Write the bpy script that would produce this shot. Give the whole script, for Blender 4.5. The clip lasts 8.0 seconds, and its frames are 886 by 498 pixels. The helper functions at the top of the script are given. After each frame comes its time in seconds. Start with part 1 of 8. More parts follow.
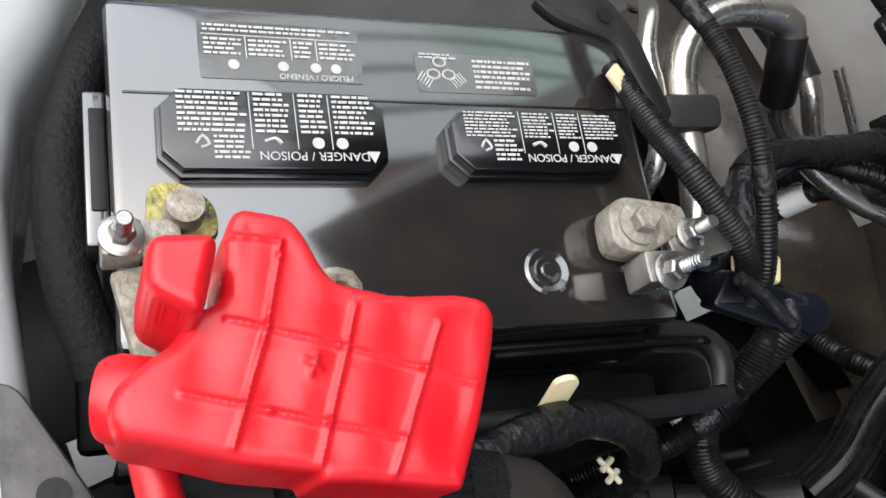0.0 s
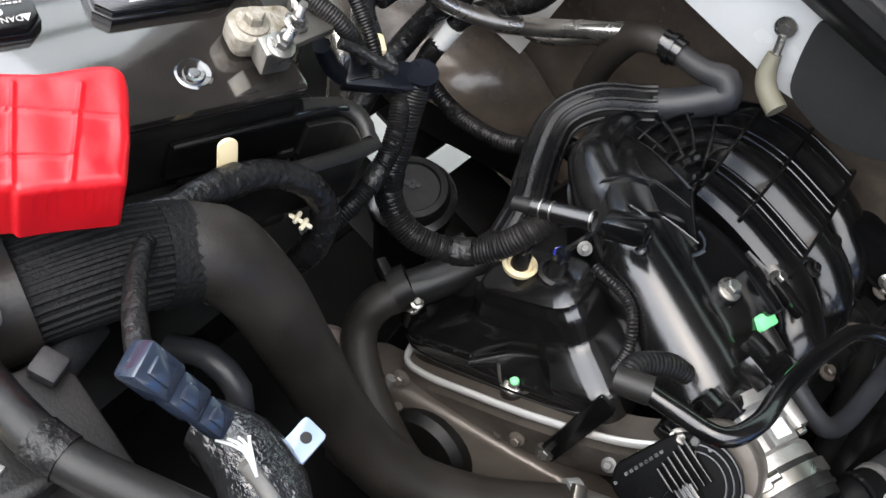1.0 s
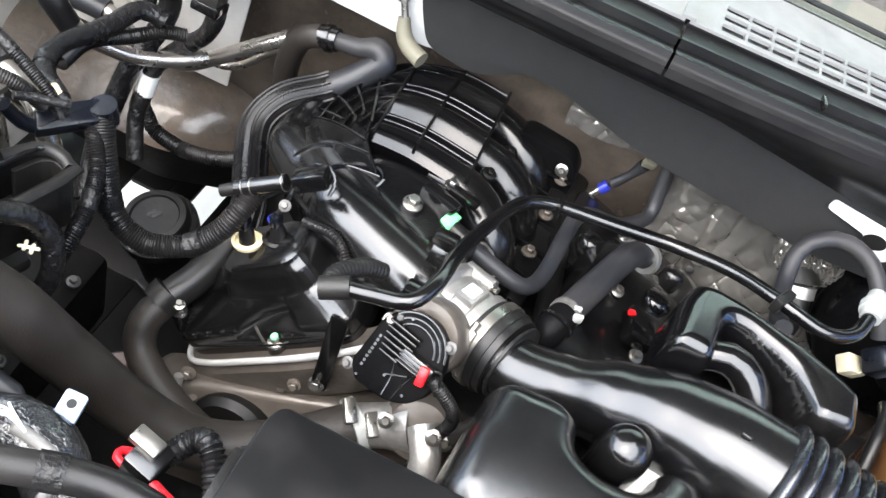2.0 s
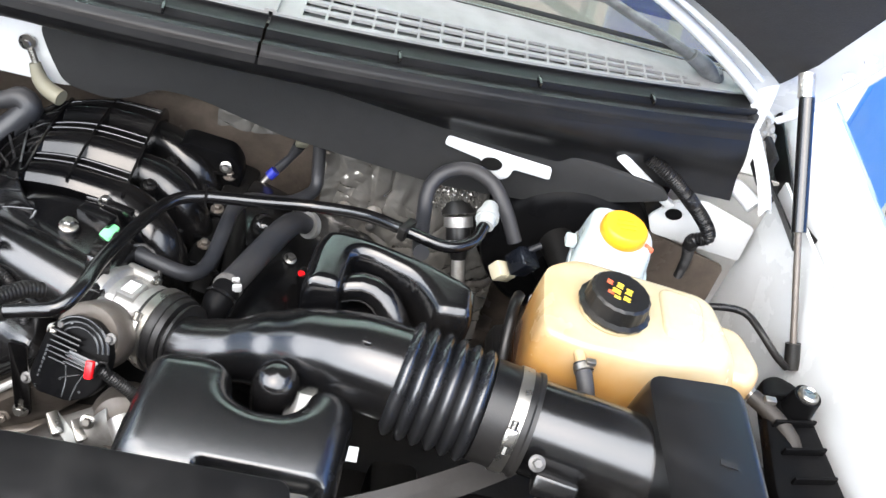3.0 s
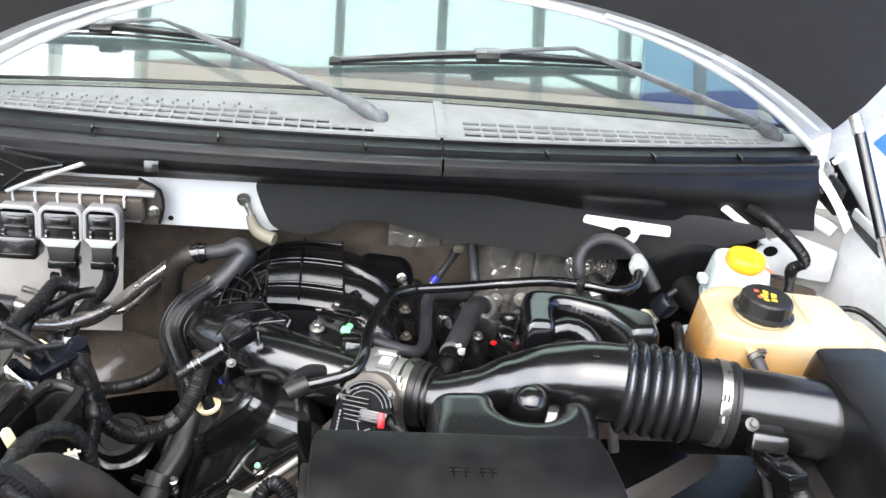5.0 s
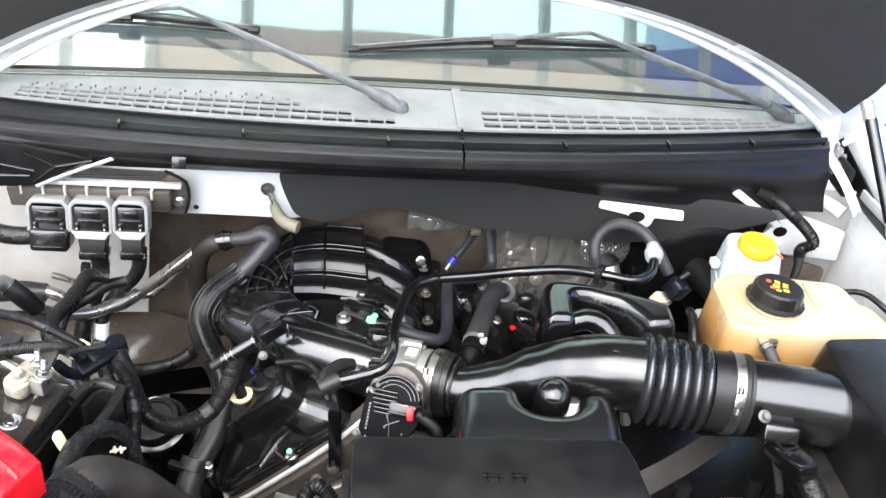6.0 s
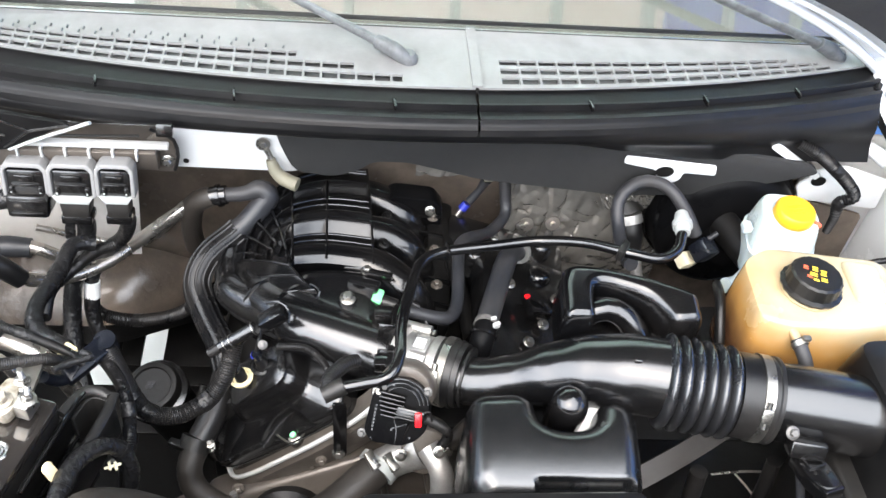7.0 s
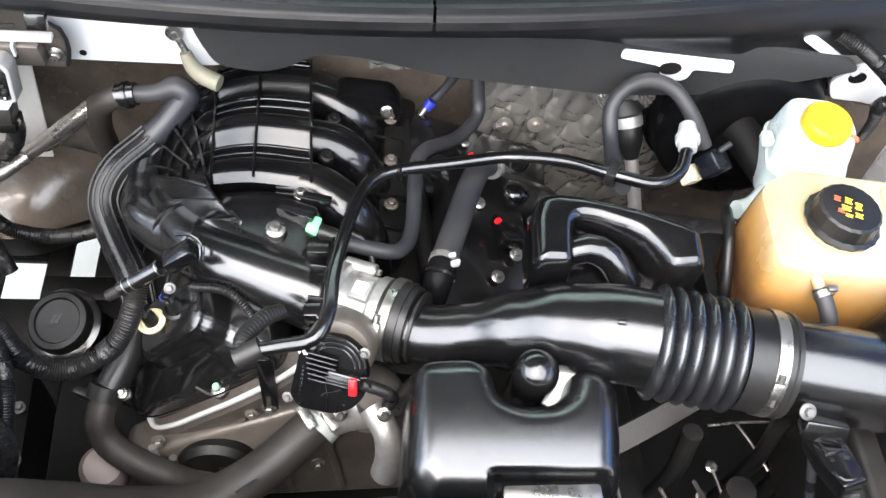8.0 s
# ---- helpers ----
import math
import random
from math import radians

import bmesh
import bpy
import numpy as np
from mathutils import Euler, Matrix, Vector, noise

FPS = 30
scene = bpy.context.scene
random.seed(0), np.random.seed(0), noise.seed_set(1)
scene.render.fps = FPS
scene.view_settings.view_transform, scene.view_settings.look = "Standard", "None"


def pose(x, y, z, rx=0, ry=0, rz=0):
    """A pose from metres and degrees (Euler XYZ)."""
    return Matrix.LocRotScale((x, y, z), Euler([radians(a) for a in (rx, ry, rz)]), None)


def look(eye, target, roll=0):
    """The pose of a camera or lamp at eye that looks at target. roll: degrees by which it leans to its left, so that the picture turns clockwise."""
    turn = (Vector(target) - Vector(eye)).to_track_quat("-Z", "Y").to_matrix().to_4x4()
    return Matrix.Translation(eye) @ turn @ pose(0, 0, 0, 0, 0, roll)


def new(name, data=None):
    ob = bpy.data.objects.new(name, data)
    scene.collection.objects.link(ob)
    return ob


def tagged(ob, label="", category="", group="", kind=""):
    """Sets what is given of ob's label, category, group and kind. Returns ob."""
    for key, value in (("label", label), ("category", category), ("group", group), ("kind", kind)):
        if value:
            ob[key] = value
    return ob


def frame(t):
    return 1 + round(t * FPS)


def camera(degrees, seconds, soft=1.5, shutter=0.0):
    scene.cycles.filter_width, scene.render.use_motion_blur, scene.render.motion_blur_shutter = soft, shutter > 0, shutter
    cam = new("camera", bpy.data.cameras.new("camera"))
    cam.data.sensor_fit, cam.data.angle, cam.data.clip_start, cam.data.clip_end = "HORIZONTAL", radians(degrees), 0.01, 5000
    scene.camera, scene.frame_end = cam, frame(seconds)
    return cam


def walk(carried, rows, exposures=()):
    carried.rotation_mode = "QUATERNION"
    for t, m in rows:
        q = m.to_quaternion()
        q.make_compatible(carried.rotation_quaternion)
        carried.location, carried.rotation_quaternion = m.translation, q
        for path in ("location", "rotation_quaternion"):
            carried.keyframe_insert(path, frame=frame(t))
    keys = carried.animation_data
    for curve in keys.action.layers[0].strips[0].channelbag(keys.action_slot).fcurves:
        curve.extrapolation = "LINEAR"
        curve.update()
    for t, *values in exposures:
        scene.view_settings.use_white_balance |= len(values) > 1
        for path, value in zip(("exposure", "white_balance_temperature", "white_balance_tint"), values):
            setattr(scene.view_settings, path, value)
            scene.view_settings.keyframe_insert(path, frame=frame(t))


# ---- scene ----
cam = camera(50.0, 8.0)
PATH = [
    (0, (-0.379, -0.299, 1.398), (-0.767, 0.605, -0.343), 44.4),
    (0.5, (-0.244, -0.351, 1.483), (-0.574, 0.699, -0.187), 41.7),
    (1, (-0.14, -0.371, 1.521), (-0.368, 0.79, -0.091), 37.0),
    (1.5, (-0.042, -0.415, 1.569), (-0.209, 0.854, 0.032), 30.3),
    (2, (0.071, -0.479, 1.647), (-0.006, 0.902, 0.202), 24.7),
    (2.2, (0.116, -0.502, 1.697), (0.111, 0.906, 0.276), 23.4),
    (3.3, (0.35, -0.596, 1.778), (0.618, 0.884, 0.46), 17.1),
    (3.5, (0.36, -0.606, 1.785), (0.614, 0.875, 0.466), 15.3),
    (4, (0.295, -0.659, 1.82), (0.476, 0.851, 0.521), 9.9),
    (4.5, (0.139, -0.781, 1.829), (0.298, 0.816, 0.635), 7.5),
    (5, (0.011, -0.917, 1.773), (0.214, 0.784, 0.739), 7.0),
    (5.2, (-0.019, -0.954, 1.751), (0.207, 0.767, 0.758), 7.1),
    (6.3, (-0.059, -0.838, 1.93), (0.161, 0.709, 0.683), 7.4),
    (6.5, (-0.086, -0.783, 1.958), (0.171, 0.706, 0.648), 8.3),
    (7, (-0.047, -0.626, 2.001), (0.176, 0.721, 0.54), 8.9),
    (7.5, (0.018, -0.485, 1.951), (0.22, 0.748, 0.39), 9.4),
    (8, (0.061, -0.38, 1.875), (0.266, 0.716, 0.215), 10.3),
]
walk(cam, [(t, look(eye, target, roll)) for t, eye, target, roll in PATH],
     [(0, 0.26), (0.5, 0.05), (1, 0.9), (1.5, 1.55), (2, 1.8), (3.5, 1.47), (5, 1.58), (6.5, 1.65), (7, 1.65), (7.5, 1.72), (8, 1.9)])

import collections

# ---- world, sun and exposure ----
world = bpy.data.worlds.new("sky")
scene.world = world
world.use_nodes = True
wn = world.node_tree
sky = wn.nodes.new("ShaderNodeTexSky")
sky.sky_type, sky.sun_disc = "NISHITA", False
sky.dust_density = 3.0
sky.sun_elevation, sky.sun_rotation = radians(60), radians(211)
wn.nodes["Background"].inputs["Strength"].default_value = 0.15
wn.links.new(sky.outputs["Color"], wn.nodes["Background"].inputs["Color"])
sun = new("sun", bpy.data.lights.new("sun", "SUN"))
sun.data.energy, sun.data.angle, sun.data.color = 5.0, radians(100), (0.96, 0.985, 1.0)
sun.matrix_world = look((-0.25, -0.42, 0.87), (0, 0, 0))


# ---- materials ----
def mat(name, base, rough=0.5, metal=0.0, var=0.2, vscale=25, bump=0.1, bscale=300, dirt=None, damt=0.0, dscale=7,
        rvar=0.15, coat=0.0, trans=0.0, ior=1.5, sub=0.0, spec=0.5, bdist=0.001):
    m = bpy.data.materials.new(name)
    m.use_nodes = True
    nt = m.node_tree
    n, ln = nt.nodes, nt.links
    p = n["Principled BSDF"]
    tc = n.new("ShaderNodeTexCoord")
    n1 = n.new("ShaderNodeTexNoise")
    n1.inputs["Scale"].default_value, n1.inputs["Detail"].default_value = vscale, 6
    ln.new(tc.outputs["Object"], n1.inputs["Vector"])
    mx = n.new("ShaderNodeMix")
    mx.data_type = "RGBA"
    ln.new(n1.outputs["Fac"], mx.inputs["Factor"])
    mx.inputs["A"].default_value = (*[c * (1 - var) for c in base], 1)
    mx.inputs["B"].default_value = (*[min(1, c * (1 + var)) for c in base], 1)
    col = mx.outputs["Result"]
    n2 = n.new("ShaderNodeTexNoise")
    n2.inputs["Scale"].default_value, n2.inputs["Detail"].default_value, n2.inputs["Roughness"].default_value = dscale, 8, 0.65
    ln.new(tc.outputs["Object"], n2.inputs["Vector"])
    rmp = n.new("ShaderNodeMapRange")
    rmp.inputs["From Min"].default_value, rmp.inputs["From Max"].default_value = 0.42, 0.68
    ln.new(n2.outputs["Fac"], rmp.inputs["Value"])
    if dirt:
        mul = n.new("ShaderNodeMath")
        mul.operation = "MULTIPLY"
        mul.inputs[1].default_value = damt
        ln.new(rmp.outputs["Result"], mul.inputs[0])
        m2 = n.new("ShaderNodeMix")
        m2.data_type = "RGBA"
        ln.new(mul.outputs[0], m2.inputs["Factor"])
        ln.new(col, m2.inputs["A"])
        m2.inputs["B"].default_value = (*dirt, 1)
        col = m2.outputs["Result"]
    ln.new(col, p.inputs["Base Color"])
    rr = n.new("ShaderNodeMapRange")
    rr.inputs["To Min"].default_value, rr.inputs["To Max"].default_value = max(0, rough - rvar * 0.5), min(1, rough + rvar)
    ln.new(rmp.outputs["Result"], rr.inputs["Value"])
    ln.new(rr.outputs["Result"], p.inputs["Roughness"])
    p.inputs["Metallic"].default_value = metal
    p.inputs["Coat Weight"].default_value = coat
    p.inputs["Coat Roughness"].default_value = 0.08
    p.inputs["Transmission Weight"].default_value = trans
    p.inputs["IOR"].default_value = ior
    p.inputs["Specular IOR Level"].default_value = spec
    if sub:
        p.inputs["Subsurface Weight"].default_value = sub
        p.inputs["Subsurface Radius"].default_value = (0.02, 0.015, 0.01)
    if bump:
        n3 = n.new("ShaderNodeTexNoise")
        n3.inputs["Scale"].default_value, n3.inputs["Detail"].default_value = bscale, 4
        ln.new(tc.outputs["Object"], n3.inputs["Vector"])
        b = n.new("ShaderNodeBump")
        b.inputs["Strength"].default_value, b.inputs["Distance"].default_value = bump, bdist
        ln.new(n3.outputs["Fac"], b.inputs["Height"])
        ln.new(b.outputs["Normal"], p.inputs["Normal"])
    return m


DUST = (0.1, 0.085, 0.07)
gloss = mat("gloss_black_plastic", (0.0026, 0.0026, 0.0029), 0.17, spec=0.7, bump=0.04, bscale=500, dirt=DUST, damt=0.05, rvar=0.1)
satin = mat("satin_black_plastic", (0.003, 0.003, 0.0033), 0.2, spec=0.8, bump=0.03, bscale=700, dirt=DUST, damt=0.05, rvar=0.03)
matte = mat("matte_black_plastic", (0.007, 0.0068, 0.0066), 0.42, bump=0.25, bscale=500, dirt=DUST, damt=0.12, spec=0.35)
# Near black carries the deep bay's shade, and that of holes and slots.
dark = mat("grimy_metal_shade_black", (0.003, 0.0028, 0.0026), 0.5, bump=0.5, bscale=90, dirt=(0.008, 0.0068, 0.006), damt=0.5, spec=0.3)
rubber = mat("black_rubber", (0.005, 0.005, 0.0054), 0.38, bump=0.2, bscale=350, dirt=DUST, damt=0.1, spec=0.35)
hose_grey = mat("dusty_grey_rubber", (0.016, 0.017, 0.02), 0.45, bump=0.2, bscale=300, dirt=DUST, damt=0.2, spec=0.35)
hose_brown = mat("dusty_brown_rubber_hose", (0.015, 0.0128, 0.011), 0.5, bump=0.3, bscale=350, dirt=(0.045, 0.037, 0.03), damt=0.35, dscale=10, spec=0.35)
loom = mat("black_split_loom", (0.0045, 0.0045, 0.005), 0.32, bump=0.2, bscale=400, dirt=DUST, damt=0.1, dscale=12, spec=0.25)
tape = mat("crumpled_black_tape", (0.006, 0.006, 0.0065), 0.3, bump=1.0, bscale=110, bdist=0.004, dirt=DUST, damt=0.05, spec=0.35)
wrap = mat("shiny_dark_plastic_wrap", (0.018, 0.019, 0.021), 0.14, bump=1.0, bscale=55, bdist=0.008, spec=0.9, dirt=DUST, damt=0.1)
battery_top = mat("battery_case_plastic", (0.014, 0.0125, 0.0115), 0.13, bump=0.06, bscale=500, dirt=(0.05, 0.04, 0.032), damt=0.35, dscale=9, var=0.3, coat=1.0, rvar=0.12)
red = mat("red_vinyl", (0.58, 0.007, 0.014), 0.36, bump=0.3, bscale=16, bdist=0.009, var=0.12, sub=0.05)
white = mat("white_body_paint", (0.66, 0.67, 0.67), 0.22, bump=0.03, bscale=300, coat=0.5, var=0.03, dirt=(0.5, 0.47, 0.42), damt=0.15)
apron = mat("dusty_white_inner_body", (0.66, 0.64, 0.6), 0.4, bump=0.1, var=0.08, dirt=(0.25, 0.2, 0.16), damt=0.4, dscale=4)
cowl_grey = mat("weathered_grey_cowl_plastic", (0.21, 0.208, 0.205), 0.55, bump=0.25, var=0.12, dirt=(0.13, 0.125, 0.12), damt=0.4)
seal_mat = mat("black_cowl_rubber", (0.005, 0.005, 0.0055), 0.42, bump=0.12, dirt=DUST, damt=0.04, spec=0.22)
wiper_mat = mat("weathered_grey_wiper_arm", (0.13, 0.135, 0.14), 0.5, bump=0.3, bscale=80, dirt=(0.03, 0.03, 0.03), damt=0.7, dscale=30)
alu_pale = mat("bright_cast_housing", (0.6, 0.6, 0.59), 0.35, metal=0.35, bump=0.3, bscale=200, dirt=(0.3, 0.27, 0.23), damt=0.4)
foam = mat("dark_grey_felt_mat", (0.013, 0.0128, 0.0128), 0.85, bump=0.6, bscale=500, dirt=(0.022, 0.021, 0.02), damt=0.5)
firewall_mat = mat("brown_grey_firewall_coating", (0.125, 0.1, 0.08), 0.2, bump=0.5, bscale=30, bdist=0.004, dirt=(0.022, 0.017, 0.014), damt=0.85, dscale=6)
alu = mat("cast_aluminium", (0.46, 0.45, 0.43), 0.42, metal=0.8, bump=0.45, bscale=220, dirt=(0.2, 0.175, 0.15), damt=0.65, dscale=16)
alu_dirty = mat("grimy_cast_aluminium", (0.12, 0.103, 0.088), 0.36, metal=0.3, bump=0.4, bscale=160, dirt=(0.055, 0.045, 0.037), damt=0.85)
steel = mat("zinc_plated_steel", (0.3, 0.29, 0.27), 0.34, metal=0.95, bump=0.15, bscale=300, dirt=(0.3, 0.26, 0.2), damt=0.4, dscale=30)
pipe_alu = mat("dull_aluminium_pipe", (0.62, 0.58, 0.53), 0.31, metal=0.95, bump=0.15, dirt=(0.25, 0.2, 0.16), damt=0.4, dscale=14)
lead = mat("corroded_lead", (0.34, 0.31, 0.26), 0.55, metal=0.35, bump=0.8, bscale=160, bdist=0.003, dirt=(0.12, 0.095, 0.055), damt=0.9, dscale=55, var=0.35)
felt_green = mat("corroded_green_felt", (0.36, 0.31, 0.08), 0.35, bump=1.0, bscale=120, bdist=0.005, dirt=(0.006, 0.02, 0.018), damt=1.0, dscale=70, var=0.6, vscale=90)
res_white = mat("milky_reservoir_plastic", (0.44, 0.5, 0.5), 0.3, bump=0.05, var=0.05, sub=0.4)
yellow = mat("yellow_plastic", (0.75, 0.34, 0.015), 0.4, bump=0.1, var=0.06)
yellow_ink = mat("yellow_print", (0.8, 0.55, 0.05), 0.5, bump=0)
red_ink = mat("red_print", (0.75, 0.12, 0.05), 0.5, bump=0)
white_ink = mat("white_print", (0.7, 0.7, 0.68), 0.5, bump=0, var=0.15, vscale=200)
battery_ink = mat("dull_white_print", (0.42, 0.41, 0.39), 0.5, bump=0, var=0.25, vscale=200)
cream = mat("cream_plastic", (0.72, 0.6, 0.36), 0.45, bump=0.05)
beige = mat("beige_connector_plastic", (0.55, 0.5, 0.36), 0.45)
olive = mat("tan_rubber_sleeve", (0.15, 0.14, 0.1), 0.6)
green = mat("green_plastic", (0.2, 0.75, 0.3), 0.35, bump=0)
blue_p = mat("blue_plastic", (0.02, 0.03, 0.3), 0.3, bump=0)
slate_blue = mat("slate_blue_connector", (0.022, 0.03, 0.048), 0.18, spec=0.9, bump=0.1)
slate = mat("slate_blue_plastic", (0.004, 0.005, 0.008), 0.28, bump=0.1)
blue_steel = mat("painted_blue_grey_steel", (0.3, 0.38, 0.5), 0.35, bump=0.1, metal=0.2)
red_p = mat("red_plastic_clip", (0.8, 0.01, 0.015), 0.3, bump=0)
concrete = mat("pale_concrete", (0.55, 0.53, 0.5), 0.85, bump=0.3, bscale=60, dirt=(0.38, 0.36, 0.33), damt=0.4, dscale=2, vscale=3)
plaster = mat("white_plaster_wall", (0.8, 0.78, 0.74), 0.8, bump=0.2, bscale=40, vscale=2, var=0.05)
roof_panel = mat("pale_green_roof_panel", (0.6, 0.72, 0.66), 0.6, bump=0.1, vscale=1, var=0.05)
beam_mat = mat("grey_steel_beam", (0.25, 0.27, 0.27), 0.5)
backing_wall = mat("dull_backing_wall", (0.3, 0.28, 0.25), 0.8, bump=0.2, bscale=40, vscale=2, var=0.1)
peach = mat("peach_wall_paint", (0.75, 0.52, 0.42), 0.8, bump=0.1, vscale=2, var=0.05)
banner_blue = mat("blue_vinyl_banner", (0.07, 0.27, 0.8), 0.35, bump=0.05, bscale=30, vscale=1.2, var=0.25)
tan_pad = mat("tan_dashboard_vinyl", (0.2, 0.155, 0.14), 0.6, bump=0.2, bscale=200, var=0.08)
cabin_dark = mat("dark_grey_dashboard", (0.03, 0.03, 0.035), 0.7)
woven = mat("black_woven_sleeve", (0.006, 0.006, 0.0062), 0.7, bump=0.9, bscale=260, bdist=0.002, spec=0.2)
pad_mat = mat("dark_hood_liner", (0.016, 0.015, 0.0145), 0.9, bump=0.7, bscale=400, dirt=(0.025, 0.023, 0.022), damt=0.5)


def coolant_mat():
    """Stained translucent tank plastic: pale at the neck, orange where the coolant stands."""
    m = mat("stained_coolant_tank_plastic", (0.5, 0.4, 0.25), 0.22, bump=0.1, bscale=40, bdist=0.002, var=0.08, sub=0.25)
    n, ln = m.node_tree.nodes, m.node_tree.links
    p = n["Principled BSDF"]
    old = p.inputs["Base Color"].links[0].from_socket
    tc, sp = n.new("ShaderNodeTexCoord"), n.new("ShaderNodeSeparateXYZ")
    ns = n.new("ShaderNodeTexNoise")
    ns.inputs["Scale"].default_value, ns.inputs["Detail"].default_value = 18, 4
    ln.new(tc.outputs["Object"], ns.inputs["Vector"])
    ln.new(tc.outputs["Object"], sp.inputs[0])
    ad = n.new("ShaderNodeMath")
    ad.operation, ad.inputs[1].default_value = "MULTIPLY_ADD", 0.05
    ln.new(ns.outputs["Fac"], ad.inputs[0])
    side = n.new("ShaderNodeMath")
    side.operation, side.inputs[1].default_value = "MULTIPLY_ADD", 0.16
    ln.new(sp.outputs["X"], side.inputs[0])
    ln.new(sp.outputs["Z"], side.inputs[2])
    ln.new(side.outputs[0], ad.inputs[2])
    rm = n.new("ShaderNodeValToRGB")
    rm.color_ramp.elements[0].position, rm.color_ramp.elements[0].color = 0.0, (0.06, 0.014, 0.003, 1)
    rm.color_ramp.elements[1].position, rm.color_ramp.elements[1].color = 1.0, (0.39, 0.34, 0.225, 1)
    e = rm.color_ramp.elements.new(0.45)
    e.color = (0.34, 0.165, 0.035, 1)
    mr = n.new("ShaderNodeMapRange")
    mr.inputs["From Min"].default_value, mr.inputs["From Max"].default_value = 0.092, 0.22
    ln.new(ad.outputs[0], mr.inputs["Value"])
    ln.new(mr.outputs["Result"], rm.inputs["Fac"])
    ml = n.new("ShaderNodeMix")
    ml.data_type, ml.inputs["Factor"].default_value = "RGBA", 0.92
    ln.new(old, ml.inputs["A"])
    ln.new(rm.outputs["Color"], ml.inputs["B"])
    ln.new(ml.outputs["Result"], p.inputs["Base Color"])
    return m


def foil_mat():
    m = mat("crinkled_foil_heat_shield", (0.34, 0.32, 0.29), 0.13, metal=0.68, bump=0.0, dirt=(0.1, 0.085, 0.07), damt=0.55, dscale=4, rvar=0.2)
    n, ln = m.node_tree.nodes, m.node_tree.links
    tc, ns = n.new("ShaderNodeTexCoord"), n.new("ShaderNodeTexNoise")
    mp, fine, sm = n.new("ShaderNodeMapping"), n.new("ShaderNodeTexNoise"), n.new("ShaderNodeMath")
    # long creases that fan out, over finer crumples
    mp.inputs["Rotation"].default_value, mp.inputs["Scale"].default_value = (0, radians(35), 0), (1.0, 1.0, 0.22)
    ns.inputs["Scale"].default_value, ns.inputs["Detail"].default_value, ns.inputs["Distortion"].default_value = 24, 4, 1.2
    fine.inputs["Scale"].default_value, fine.inputs["Detail"].default_value, fine.inputs["Distortion"].default_value = 22, 3, 0.8
    ns.noise_type = fine.noise_type = "RIDGED_MULTIFRACTAL"
    ln.new(tc.outputs["Object"], mp.inputs["Vector"])
    ln.new(mp.outputs["Vector"], ns.inputs["Vector"])
    ln.new(tc.outputs["Object"], fine.inputs["Vector"])
    sm.operation, sm.inputs[1].default_value = "MULTIPLY_ADD", 0.25
    ln.new(fine.outputs["Fac"], sm.inputs[0])
    ln.new(ns.outputs["Fac"], sm.inputs[2])
    b = n.new("ShaderNodeBump")
    b.inputs["Strength"].default_value, b.inputs["Distance"].default_value = 1.0, 0.011
    ln.new(sm.outputs[0], b.inputs["Height"])
    ln.new(b.outputs["Normal"], n["Principled BSDF"].inputs["Normal"])
    return m


tank_mat, foil = coolant_mat(), foil_mat()
# Dark grey puts the shade below the cowl slots into the tray's colour.
grille_shade = mat("shade_grey_grille_tray", (0.06, 0.06, 0.06), 0.7, bump=0.2, var=0.2, dirt=(0.1, 0.095, 0.09), damt=0.4)


def translucent(m, share, tint=(0.85, 0.95, 0.9, 1)):
    """Lets part of the light on a thin sheet through to its other side."""
    n, ln = m.node_tree.nodes, m.node_tree.links
    tr, mx = n.new("ShaderNodeBsdfTranslucent"), n.new("ShaderNodeMixShader")
    tr.inputs["Color"].default_value, mx.inputs["Fac"].default_value = tint, share
    ln.new(n["Principled BSDF"].outputs[0], mx.inputs[1])
    ln.new(tr.outputs[0], mx.inputs[2])
    ln.new(mx.outputs[0], n["Material Output"].inputs["Surface"])


translucent(roof_panel, 0.75)
# Peach and blue panels: unseen, coloured for what the windscreen reflects.
warm_panel = mat("peach_reflection_panel", (0.5, 0.41, 0.385), 0.6, bump=0.1, vscale=1, var=0.05)
translucent(warm_panel, 0.6, (0.6, 0.5, 0.47, 1))
clear_panel = mat("clear_fill_panel", (0.8, 0.85, 0.84), 0.6, bump=0.1, vscale=1, var=0.04)
translucent(clear_panel, 0.92, (0.97, 0.99, 0.98, 1))
pale_blue_panel = mat("pale_blue_reflection_panel", (0.42, 0.62, 0.75), 0.6, bump=0.1, vscale=1, var=0.05)
translucent(pale_blue_panel, 0.5, (0.45, 0.65, 0.78, 1))
blue_panel = mat("dark_blue_reflection_sheet", (0.025, 0.035, 0.3), 0.6, bump=0.1, vscale=1, var=0.1)
translucent(blue_panel, 0.5, (0.1, 0.12, 0.45, 1))
bellows_rubber = mat("glossy_bellows_rubber", (0.006, 0.0066, 0.008), 0.27, spec=0.85, bump=0.1, bscale=300, dirt=DUST, damt=0.06)
smooth_black = mat("smooth_black_plastic", (0.0045, 0.0045, 0.0047), 0.36, spec=0.35, bump=0.03, bscale=700, dirt=DUST, damt=0.04)
sheen_black = mat("sheeny_black_plastic", (0.003, 0.0031, 0.0034), 0.26, bump=0.04, bscale=600, dirt=DUST, damt=0.03, rvar=0.03, spec=1.0)
clamp_grey = mat("pale_grey_clamp_plastic", (0.2, 0.195, 0.185), 0.5, bump=0.2, bscale=200, dirt=(0.08, 0.07, 0.06), damt=0.5)
scraped = mat("scraped_grey_steel", (0.1, 0.095, 0.09), 0.5, bump=0.3, bscale=120, dirt=(0.012, 0.011, 0.01), damt=0.95, dscale=22)
